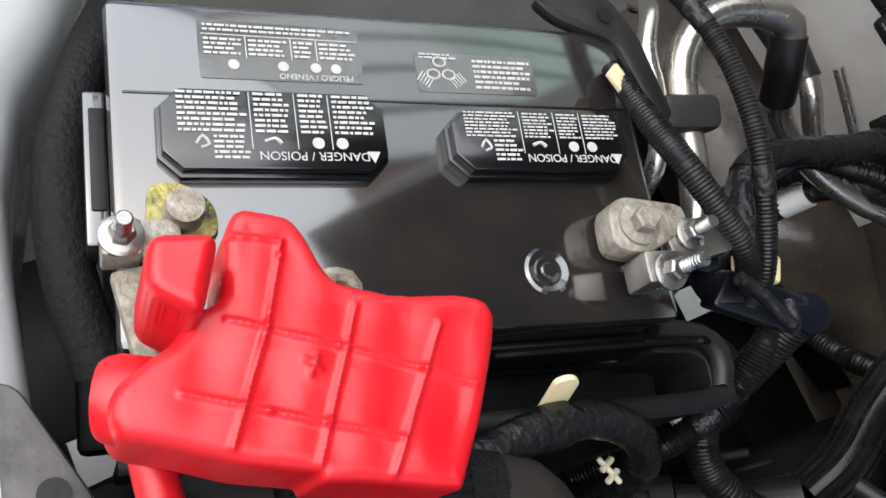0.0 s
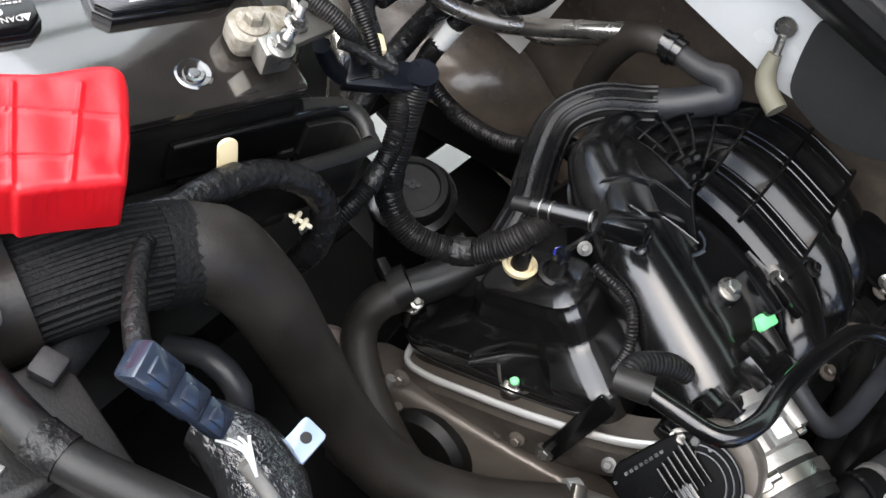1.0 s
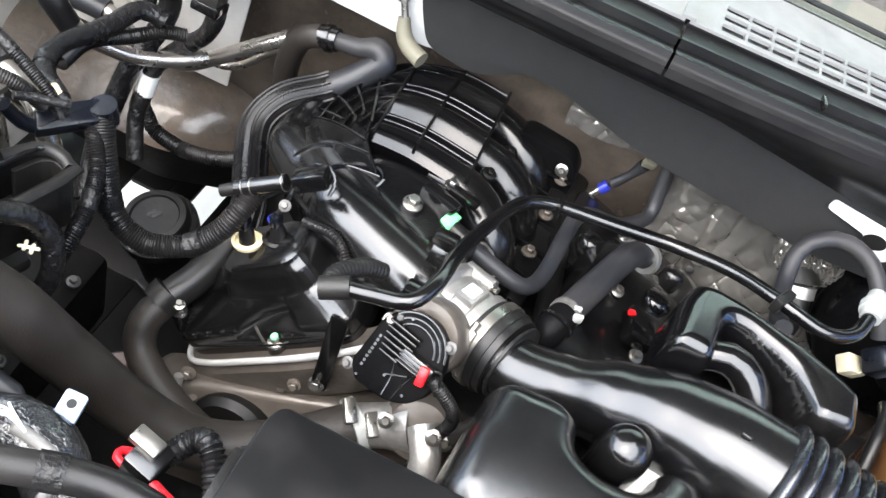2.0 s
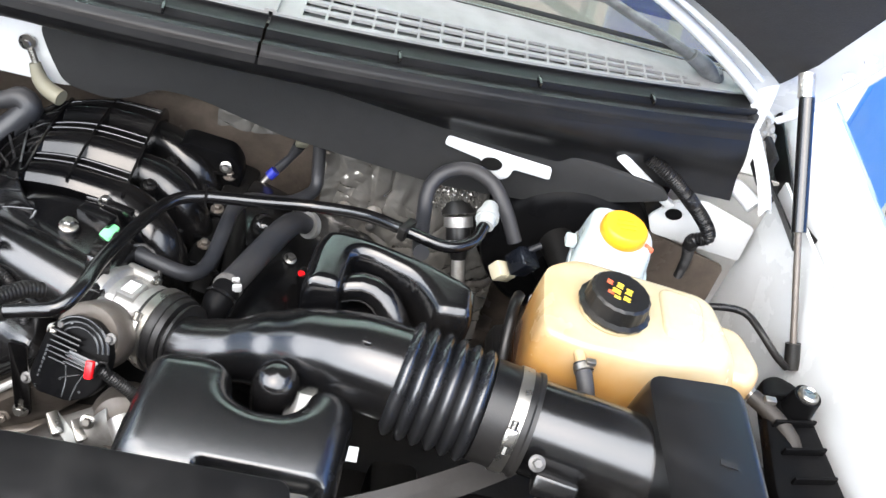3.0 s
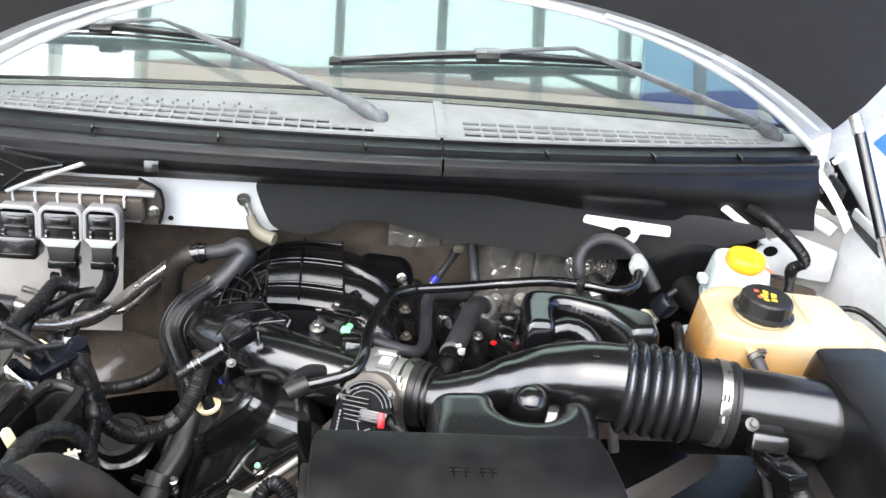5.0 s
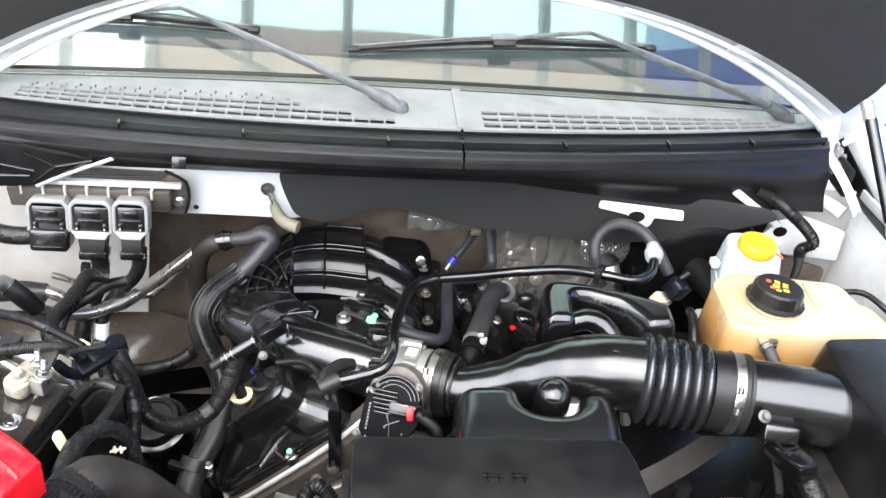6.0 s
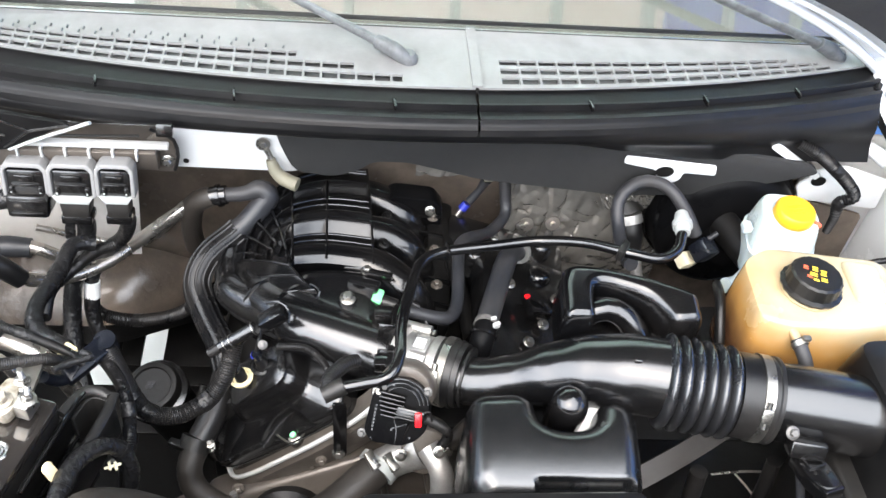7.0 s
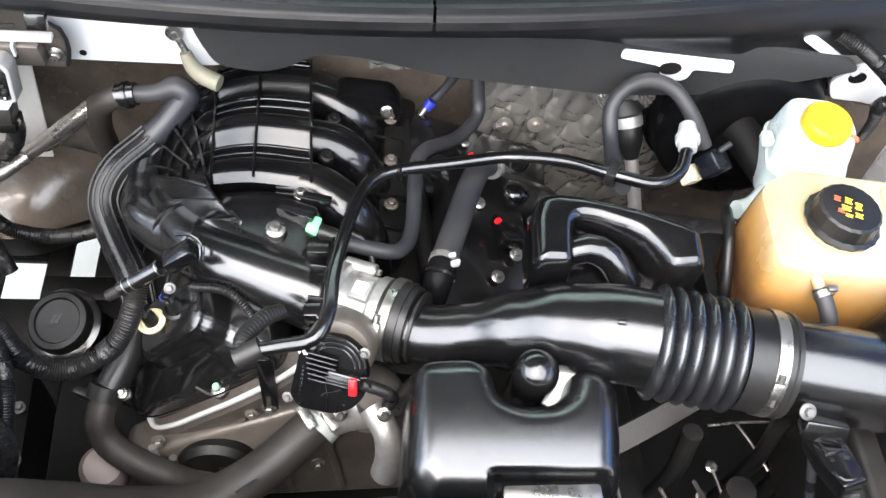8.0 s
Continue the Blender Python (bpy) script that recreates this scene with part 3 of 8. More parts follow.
def fender(side):
    prof = ((0.0, -0.06), (0.002, -0.015), (0.008, 0.0), (0.025, 0.022), (0.055, 0.036), (0.09, 0.034), (0.15, 0.0), (0.19, -0.11), (0.205, -0.4))

    def fn(u, v):
        y = 0.86 - 1.92 * u
        k = v * (len(prof) - 1)
        i = min(int(k), len(prof) - 2)
        a, b = prof[i], prof[i + 1]
        x, z = a[0] + (b[0] - a[0]) * (k - i), a[1] + (b[1] - a[1]) * (k - i)
        inner = 0.985 + 0.02 * smooth(0.64 - y, 0, 0.25) + 0.1 * max(0, 0.33 - y) * (y > -0.3) + 0.063 * (y <= -0.3)
        x *= 0.75
        return ((inner + x) if side > 0 else 0.214 - (inner + x), y, 1.02 - 0.035 * min(1, max(0, 0.64 - y) / 0.3) + z - 0.12 * max(0, u - 0.55) ** 2)
    return G().sheet(fn, 40, 32, 0.004 * side)


fd = thing("fender", (0.95, 0.0, 1.0), "white painted driver side fender, bright in daylight", "fender")
part("skin", fender(1), white, fd)
fp = thing("fender", (-0.62, 0.0, 1.0), "white painted passenger side fender", "fender")
part("skin", fender(-1), white, fp)
part("rubber_stop", G().prism(rounded([(-0.03, -0.02), (0.03, -0.024), (0.04, 0.0), (0.02, 0.022), (-0.03, 0.02)], 0.006), 0, 0.02, pose(1.03, 0.045, 0.998, 0, -30, 80), 0.004), rubber, fd, "grey rubber hood stop")

# cowl: grey grille panels, black seal, black front face
cw = thing("cowl_grille", (0.16, 0.58, 1.1), "weathered grey plastic cowl panel with slotted air grilles", "cowl")


def cowl_strip(x0, x1, a, b, dz=0.0, th=0.004):
    """A band of the cowl between the shares a and b of its depth."""
    def fn(u, v):
        k = a + (b - a) * v
        x = x0 + (min(x1, 0.912 + 0.02 * k) - x0) * u
        return (x, y_grille(x) + (y_glass(x) - y_grille(x)) * k, zcowl(x) - 0.006 * k + dz)
    return G().sheet(fn, max(2, int(abs(x1 - x0) * 40)), 2, th)


for a, b in ((-0.68, 0.157), (0.163, 0.935)):
    part("front_rim", cowl_strip(a, b, 0.0, 0.06), cowl_grey, cw)
    part("rear_panel", cowl_strip(a, b, 0.46, 1.0), cowl_grey, cw)
    for k in (0.17, 0.32):
        part("rail", cowl_strip(a, b, k, k + 0.055), cowl_grey, cw)
part("seam_flange", cowl_strip(0.152, 0.168, 0.0, 1.0, 0.004), cowl_grey, cw)
part("tray", cowl_strip(-0.68, 0.935, 0.03, 0.6, -0.012), grille_shade, cw, "tray under the slots, their shade put into its grey")
ROWS = ((0.06, 0.17, 0.045, 0.8), (0.225, 0.32, -0.03, 0.78), (0.375, 0.46, -0.12, 0.72))
for a, b, end_l, end_r in ROWS:
    part("centre_panel", cowl_strip(end_l, 0.157, a, b), cowl_grey, cw)
    part("centre_panel", cowl_strip(0.163, 0.2, a, b), cowl_grey, cw)
    part("end_panel", cowl_strip(end_r, 0.935, a, b), cowl_grey, cw)
    part("end_panel", cowl_strip(-0.68, -0.62, a, b), cowl_grey, cw)
    x = -0.62 + 0.027
    while x < end_l - 0.01:
        part("rib", cowl_strip(x - 0.0017, x + 0.0017, a - 0.01, b + 0.01, 0.0, 0.01), cowl_grey, cw)
        x += 0.027
    x = 0.2 + 0.0315
    while x < end_r - 0.01:
        part("rib", cowl_strip(x - 0.0017, x + 0.0017, a - 0.01, b + 0.01, 0.0, 0.01), cowl_grey, cw)
        x += 0.0315
for j, k in enumerate((0.52, 0.6)):
    for i in range(20):
        xx = -0.6 + 0.027 * i + 0.006 * j
        if xx < -0.12 - 0.06 * j:
            p = Vector((xx, y_grille(xx) + (y_glass(xx) - y_grille(xx)) * k, zcowl(xx) - 0.006 * k))
            part("peg", G().box(Matrix.Translation(p), 0.003, 0.007, 0.006, 0.001), wiper_mat, cw)

sl = thing("cowl_seal", (0.16, 0.49, 1.08), "black rubber cowl seal strip with small clips", "seal")


def seal_fn(x0, x1, prof):
    def fn(u, v):
        k = v * (len(prof) - 1)
        i = min(int(k), len(prof) - 2)
        a, b = prof[i], prof[i + 1]
        x = x0 + (x1 - x0 + (0.026 * (a[0] - 1) if x1 > 0.9 else 0)) * u
        w, z = a[0] + (b[0] - a[0]) * (k - i), a[1] + (b[1] - a[1]) * (k - i)
        return (x, y_seal(x) + w * (y_grille(x) - y_seal(x) + 0.004), zcowl(x) - 0.004 + z)
    return fn


SP = ((1.0, 0.0), (0.98, -0.004), (0.62, -0.007), (0.56, -0.002), (0.5, -0.002), (0.46, -0.012), (0.3, -0.014), (0.24, -0.007), (0.14, -0.007), (0.08, -0.016), (0.0, -0.02), (-0.04, -0.03))
for a, b in ((-0.68, 0.158), (0.162, 0.916)):
    part("strip", G().sheet(seal_fn(a, b, SP), 44, 33), seal_mat, sl)
for x in (-0.415, -0.206, 0.032, 0.337, 0.534, 0.711):
    part("clip", G().box(pose(x, y_seal(x) + 0.033, zcowl(x) - 0.004, 0, 0, 8), 0.004, 0.02, 0.009, 0.001), satin, sl)

part("end_stop", G().prism(rounded([(0.884, 0.672), (0.915, 0.738), (0.926, 0.742), (0.91, 0.69), (0.896, 0.668)], 0.005), 0.985, 1.05, None, 0.004), seal_mat, sl)
part("end_knob", G().tube([(0.903, 0.722, 1.05), (0.91, 0.735, 1.063)], 0.009, 12), rubber, sl)


def face_fn(u, v):
    x = -0.7 + 1.592 * u
    y0 = y_seal(x) + 0.006
    y1 = 0.555 + 0.04 * max(0, (x - 0.55) / 0.3) + 0.03 * max(0, (-0.45 - x) / 0.2)
    z0, z1 = zcowl(x) - 0.03, 0.985 + 0.025 * u - 0.07 * max(0, u - 0.6) / 0.4
    bulge = 0.012 * math.sin(math.pi * min(1, v * 1.6))
    return (x, y0 + (y1 - y0) * v ** 1.3 - bulge, z0 + (z1 - z0) * v)


cfp = thing("cowl_front_panel", (0.16, 0.5, 1.0), "black plastic panel under the cowl seal with a ribbed end tray", "panel")
part("panel", G().sheet(face_fn, 50, 10, 0.004), seal_mat, cfp)
TRF = frame3((0, 0.495, 0), (1, 0, 0), (0, 0, 1))
part("end_tray", G().prism(rounded([(-0.75, 0.96), (-0.551, 0.978), (-0.45, 1.034), (-0.6, 1.06), (-0.75, 1.03)], 0.004), -0.004, 0.004, TRF, 0.001), seal_mat, cfp)
for a, b in (((-0.6, 1.018), (-0.545, 1.008)), ((-0.556, 1.042), (-0.51, 1.018)), ((-0.605, 0.996), (-0.553, 0.998)), ((-0.51, 1.018), (-0.45, 1.033)), ((-0.551, 0.985), (-0.51, 1.018))):
    part("tray_rib", G().tube([TRF @ Vector((*a, 0.005)), TRF @ Vector((*b, 0.005))], 0.0028, 8), satin, cfp)
part("button", G().box(pose(-0.305, 0.468, 1.052, -20, 0, 0), 0.024, 0.012, 0.02, 0.002), gloss, cfp)
part("sticker", G().box(pose(-0.305, 0.4615, 1.0475, -20, 0, 0), 0.012, 0.001, 0.006, 0), white_ink, cfp, "tiny white sticker")
brc = thing("body_brace", (-0.48, 0.52, 0.95), "white painted diagonal brace under the cowl", "brace")
part("strip", G().tube([(-0.547, 0.497, 0.974), (-0.49, 0.496, 1.003), (-0.42, 0.497, 1.034)], 0.006, 8, flat=0.5), white, brc)

# white body flange and dark felt mat
fl = thing("body_flange", (-0.3, 0.57, 0.9), "white painted body flange with a stud and drilled hole", "body panel")
part("flange", G().prism(rounded([(-0.42, 0.885), (-0.13, 0.885), (-0.05, 0.9), (-0.05, 1.0), (-0.62, 1.0), (-0.62, 0.895)], 0.008), 0, 0.006, frame3((0, 0.575, 0), (1, 0, 0), (0, 0, 1)), 0.002), white, fl)
part("hole", G().lathe([(0, 0), (0.005, 0), (0.005, 0.002), (0, 0.002)], aim((-0.30, 0.57, 0.9), (-0.30, 0.4, 0.9)), 16), dark, fl, "dark drilled hole")
bolt(fl, (-0.172, 0.568, 0.948), 0.014, (0, -1, 0.1), name="stud")
mt = rounded([(-0.155, 0.99), (-0.143, 0.945), (-0.122, 0.895), (-0.055, 0.886), (-0.015, 0.903), (0.012, 0.925), (0.07, 0.925), (0.2, 0.893), (0.45, 0.87), (0.58, 0.88), (0.66, 0.9), (0.74, 0.925), (0.79, 0.942), (0.77, 0.962), (0.6, 0.985), (0.3, 1.03)], 0.02)
single("insulation_mat", G().prism(mt, 0, 0.012, frame3((0, 0.57, 0), (1, 0, 0), (0, 0, 1)), 0.004), foam, "dark grey felt insulation mat on the firewall", "insulation", (0.2, 0.59, 0.9))
bk = [(-0.078, 0.018), (0.085, 0.004), (0.088, -0.018), (0.03, -0.014), (0.028, -0.03), (0.018, -0.038), (-0.012, -0.034), (-0.02, -0.01), (-0.08, 0.002)]
br = thing("bracket", (0.507, 0.57, 0.943), "white painted steel bracket with a round hole", "bracket")
bq = frame3((0.512, 0.556, 0.952), (1, 0, 0), (0, 0, 1))
part("plate", G().prism(rounded(bk, 0.006), 0, 0.005, bq, 0.0015), white, br)
part("hole", G().lathe([(0, 0), (0.016, 0), (0.016, 0.002), (0, 0.002)], bq @ pose(-0.004, -0.012, 0.0045) @ Matrix.Diagonal((1, 0.72, 1, 1)), 24), dark, br, "dark hole through the plate")


def crumple(u, v):
    """Broad dents in the foil, with few long creases and finer ones that fan down from its upper rim."""
    def crease(x, y, z):
        return max(0.0, 1 - 4.5 * abs(noise.noise((x, y, z))))
    return (0.014 * noise.noise((u * 4, v * 3, 2)) + 0.005 * crease(u * 6 + 2 * v, v * 2.5, 5)
            + 0.0035 * crease(u * 13 + 5 * v, v * 5 - 3 * u, 8) + 0.002 * crease(u * 9 - 7 * v, v * 16, 11))


fs = thing("foil_shield", (0.3, 0.63, 0.7), "crinkled silver foil heat shield on the firewall", "heat shield")
part("foil", G().sheet(lambda u, v: (0.26 + 0.32 * u + 0.02 * v, 0.632 + crumple(0.33 + 0.67 * u, v), 0.92 - 0.46 * v), 130, 150, 0.003), foil, fs, sharp=22)
part("upper_strip", G().sheet(lambda u, v: (0.09 + 0.19 * u, 0.634 + crumple(0.36 * u, 0.16 * v), 0.92 - 0.085 * v), 80, 36, 0.003), foil, fs, sharp=22)
FP = frame3((0.486, 0.61, 0.823), (1, 0, 0), (0, 0.1, 1))
part("round_patch", G().sheet(lambda u, v: FP @ Vector((0.052 * (u + 0.001) * math.cos(2 * math.pi * v), 0.048 * (u + 0.001) * math.sin(2 * math.pi * v), 0.006 - 0.012 * u ** 4 + 0.0035 * max(0.0, 1 - 3.5 * abs(noise.noise((9 * u * math.cos(2 * math.pi * v) + 4 * u * math.sin(2 * math.pi * v), 3 * u * math.sin(2 * math.pi * v), 3)))))), 24, 72, 0.002), foil, fs, "creased round foil cover", sharp=22)
for p in ((0.3, 0.62, 0.72), (0.36, 0.62, 0.7), (0.52, 0.62, 0.74)):
    part("rivet", G().lathe([(0, 0.004), (0.005, 0.0025), (0.008, 0), (0.008, -0.006)], aim(p, Vector(p) + Vector((0, -1, 0.1))), 14), scraped, fs)

# windscreen, wipers, cabin
ws = thing("windscreen", (0.16, 0.65, 1.13), "raked windscreen glass reflecting the canopy", "windscreen")


def ws_fn(u, v):
    x = xs(u, -0.72, 0.945)
    return (x, y_glass(x) - 0.008 + 0.85 * v + 0.06 * v * (x - 0.16) ** 2, zcowl(x) - 0.002 + 0.46 * v - 0.05 * v * v)


wg = part("pane", G().sheet(ws_fn, 30, 16, 0.005), glass, ws)
wg.visible_shadow = False
part("lower_moulding", G().tube([Vector(ws_fn(q / 40, 0.012)) + Vector((0, -0.004, 0.004)) for q in range(41)], 0.004, 8, 0.03), rubber, ws, "thin black rubber lower moulding")
db = thing("dashboard", (0.16, 1.1, 0.85), "tan dashboard top before a dark grey fascia", "dashboard")
part("top_pad", G().box(pose(0.11, 0.85, 0.98), 1.6, 0.24, 0.12, 0.03), tan_pad, db, "tan padded top")
part("fascia", G().box(pose(0.16, 1.4, 0.93), 1.7, 0.8, 0.2, 0.05), cabin_dark, db)
single("cabin_shell", G().box(pose(0.16, 2.6, 0.95), 1.85, 1.6, 0.9, 0.05), cabin_dark, "dark cabin interior", "cabin", (0.16, 2.6, 0.5), kind="structure")


def on_glass(x, v):
    return Vector(ws_fn((x + 0.72) / 1.665, v)) + Vector((0, -0.004, 0.012))


def wiper(pivot, notch, end, tip_a, tip_b, mid):
    w = thing("wiper", pivot, "weathered black wiper arm and blade on the windscreen", "wiper", "wipers")
    p, e, m, f = Vector(pivot), Vector(notch), Vector(mid), Vector(end)
    up = Vector((0, -0.012, 0.024))
    part("pivot_head", G().tube([p + up * 0.2, p.lerp(e, 0.5) + up * 0.9, e + up * 1.1], [0.015, 0.018, 0.016], 14, 0.01, flat=0.7), wiper_mat, w, "weathered grey pivot head")
    part("pivot_cap", G().lathe([(0, -0.02), (0.015, -0.02), (0.015, 0.012), (0.01, 0.02), (0, 0.02)], Matrix.Translation(p), 20), wiper_mat, w)
    part("arm", G().tube([e + up * 1.1, e.lerp(f, 0.35) + up * 1.15, e.lerp(f, 0.7) + up * 1.1, f + up * 0.95], [0.0135, 0.012, 0.0095, 0.006], 12, 0.012, flat=0.55), wiper_mat, w, "weathered grey arm")
    part("arm_hook", G().tube([f + up * 0.95, f.lerp(m, 0.5) + up * 0.9, m + up * 0.7], 0.0042, 8), wiper_mat, w)
    a, b = Vector(tip_a), Vector(tip_b)
    lift = Vector((0, 0, 0.006))
    blade = part("blade", G().tube([a, (a + m) / 2 + lift, m + lift * 1.4, (b + m) / 2 + lift, b], [0.006, 0.0085, 0.01, 0.0085, 0.006], 10, 0.01, flat=0.6), rubber, w)
    part("spoiler_edge", G().tube([a + Vector((0, 0.004, 0.006)), m + Vector((0, 0.006, 0.015)), b + Vector((0, 0.004, 0.006))], 0.002, 6), wiper_mat, blade)
    part("coupling", G().box(frame3(m + Vector((0, -0.002, 0.016)), b - a, (0, 1, 0.5)), 0.05, 0.016, 0.012, 0.004), wiper_mat, w)
    part("coupling_cap", G().box(frame3(m + Vector((0, -0.006, 0.012)), b - a, (0, 1, 0.5)), 0.045, 0.03, 0.012, 0.004), rubber, w)
    for q in (a, b):
        part("end_cap", G().box(frame3(q, b - a, (0, 1, 0.5)), 0.022, 0.014, 0.012, 0.003), rubber, w)
    part("rubber_lip", G().tube([a - lift, m - lift, b - lift], 0.003, 6), rubber, w)
    return w


wiper((0.055, 0.60, 1.1), (0.005, 0.63, 1.1), on_glass(-0.35, 0.13), on_glass(-0.72, 0.115), on_glass(-0.215, 0.105), on_glass(-0.46, 0.12))
wiper((0.83, 0.735, 1.06), (0.775, 0.735, 1.075), on_glass(0.42, 0.125), on_glass(-0.03, 0.07), on_glass(0.55, 0.12), on_glass(0.25, 0.1))

# hood, standing open
hd = thing("hood", (0.16, 0.62, 1.1), "open white hood with a dark felt liner underneath", "hood")
HX = frame3((0.107, 0.702, 1.105), (1, 0, 0), (0, -0.48, 0.877))


def hood_edge(x):
    """How far up the panel its rear rim stands at x from the middle."""
    return 0.27 - 0.531 * abs(x) ** 2.3


def hood_half(k):
    """Half the panel's width at the height k: its rear corners are drawn in."""
    return 0.83 + 0.1 * (1 - math.exp(-max(0, k + 0.1) / 0.11)) - 0.09 * max(0, k - 0.25)


def hood_fn(off, inset, lo):
    def fn(u, v):
        s = 2 * u - 1
        a = hood_edge(s * (0.84 - inset)) + lo
        k = a + (1.3 - a) * v ** 1.6
        x = s * (0.84 - inset + (hood_half(k) - 0.84) * min(1, 6 * v))
        return HX @ Vector((x, k, off + 0.03 * s * s))
    return fn


def liner_fn(u, v):
    s = 2 * u - 1
    a = hood_edge(s * 0.79) + 0.02 + 0.055 * s * s
    k = a + (1.27 - a) * v ** 1.6
    return HX @ Vector((s * (0.79 + min(1, 6 * v) * (0.01 + 0.12 * min(0.3, k))), k, 0.03 * s * s - 0.003))


part("outer_skin", G().sheet(hood_fn(-0.05, 0.004, -0.005), 48, 24, 0.004), white, hd)
part("inner_frame", G().sheet(hood_fn(-0.02, 0.0, 0.0), 60, 30, 0.025), white, hd)
part("liner", G().sheet(liner_fn, 48, 24, 0.014), pad_mat, hd, "dark felt liner")
for sx in (-1, 1):
    part("corner_rib", G().tube([HX @ Vector((sx * (hood_half(k) - 0.022), k, 0.03)) for k in (-0.06, -0.02, 0.05, 0.15, 0.3, 0.6, 1.0)], 0.006, 8, 0.03), white, hd)
    part("rim_fold", G().tube([HX @ Vector((sx * q, hood_edge(q) + 0.012 + 0.05 * q * q, 0.03 * q * q)) for q in (0.3, 0.4, 0.5, 0.6, 0.7, 0.77)], 0.004, 8, 0.03), white, hd)
HB = HX @ pose(0.55, 0.185, -0.004)
part("rim_bracket", G().prism(rounded([(-0.045, -0.03), (-0.02, 0.0), (-0.005, 0.022), (0.03, 0.018), (0.045, -0.004), (0.038, -0.022), (0.05, -0.06)], 0.005), 0, 0.006, HB, 0.002), white, hd, "white painted rim bracket")
part("rim_bead", G().tube([HX @ Vector((q, hood_edge(q) - 0.002, -0.012 + 0.04 * q * q)) for q in [-0.84 + 0.042 * i for i in range(41)]], 0.009, 10, 0.03), white, hd)
part("hinge_arm", G().tube([(0.905, 0.712, 1.115), (0.906, 0.7, 1.07), (0.904, 0.69, 1.02)], 0.016, 10, 0.01, flat=0.35), white, hd, "white painted hinge arm")
for k in (0.25, 0.42):
    part("hinge_bolt", G().lathe([(0, 0.006), (0.008, 0.006), (0.01, 0.0), (0, 0.0)], HX @ pose(0.862 + 0.01 * k, 0.02 + k * 0.3, 0.026), 6), white, hd)
st = thing("gas_strut", (0.98, 0.36, 0.87), "black gas strut holding the hood open", "gas strut")
part("cylinder", G().tube([(0.945, 0.468, 1.008), (0.917, 0.605, 1.145)], 0.011, 16), gloss, st)
part("rod", G().tube([(0.978, 0.357, 0.88), (0.944, 0.47, 1.01)], 0.005, 10), alu_dirty, st)
part("socket", G().tube([(0.916, 0.603, 1.143), (0.911, 0.628, 1.167)], 0.012, 12), pipe_alu, st)
part("socket", G().tube([(0.974, 0.365, 0.892), (0.982, 0.343, 0.862)], 0.011, 12), matte, st)


# ---- battery and its cables ----
def vlerp(a, b, t):
    return Vector(a) * (1 - t) + Vector(b) * t


def taper(g, lo, hi, z0, z1, m, n=6):
    """A form whose outline passes smoothly from lo at z0 to hi at z1."""
    rings = []
    for k in range(n + 1):
        t = k / n
        rings.append([m @ Vector((a[0] * (1 - t) + b[0] * t, a[1] * (1 - t) + b[1] * t, z0 + (z1 - z0) * (1 - (1 - t) ** 1.6))) for a, b in zip(lo, hi)])
    top = rings[-1]
    mid = sum((Vector(p) for p in top), Vector()) / len(top)
    rings.append([vlerp(p, mid, 0.08) + (m.to_3x3() @ Vector((0, 0, 0.003))) for p in top])
    return g.loft(rings)


BT = pose(-0.5425, -0.055, 0, 0, 0, 73)


def b_at(x, y, z):
    return BT @ Vector((x, y, z))


bat = thing("battery", b_at(0, 0, 0.74), "black twelve volt car battery with white warning print", "battery")
part("case", G().box(BT @ pose(0.003, -0.005, 0.835), 0.322, 0.198, 0.18, 0.008), matte, bat)
part("top", G().box(BT @ pose(0.003, -0.005, 0.922), 0.326, 0.202, 0.018, 0.006), battery_top, bat)


def octagon(x0, x1, y0, y1, c):
    return [(x0 + c, y0), (x1 - c, y0), (x1, y0 + c), (x1, y1 - c), (x1 - c, y1), (x0 + c, y1), (x0, y1 - c), (x0, y0 + c)]


def bars(parent, x0, x1, y0, y1, rows, z, seed, gap=0.5):
    """Rows of print too small to read."""
    rnd = random.Random(seed)
    g = G()
    h = (y1 - y0) / rows
    for k in range(rows):
        x, yy = x0, y0 + h * (k + 0.5)
        end = x1 - rnd.random() * 0.25 * (x1 - x0)
        while x < end:
            w = min(rnd.uniform(0.0015, 0.006), end - x)
            if w > 0.001:
                g.prism([(x, yy - h * (0.5 - gap / 2)), (x + w, yy - h * (0.5 - gap / 2)), (x + w, yy + h * (0.5 - gap / 2)), (x, yy + h * (0.5 - gap / 2))], z, z + 0.0003, BT, 0)
            x += w + 0.0009
    return part("fine_print", g, battery_ink, parent, "white fine print")


def lettering(name, text, size, m, material, parent):
    cu = bpy.data.curves.new(name, "FONT")
    cu.body, cu.size, cu.extrude, cu.align_x, cu.align_y = text, size, 0.0002, "CENTER", "CENTER"
    tmp = new(name, cu)
    me = bpy.data.meshes.new_from_object(tmp.evaluated_get(bpy.context.evaluated_depsgraph_get()))
    bpy.data.objects.remove(tmp)
    me.transform(Matrix.Translation(-base_of(parent)) @ m)
    me.materials.append(material)
    ob = new(name, me)
    ob.parent = parent
    return ob


def sign_round(g, x, y, z, r):
    g.lathe([(r * 0.78, 0), (r, 0), (r, 0.0003), (r * 0.78, 0.0003)], BT @ pose(x, y, z), 20)
    g.box(BT @ pose(x, y, z + 0.0002, 0, 0, 45), r * 1.8, r * 0.2, 0.0003, 0)


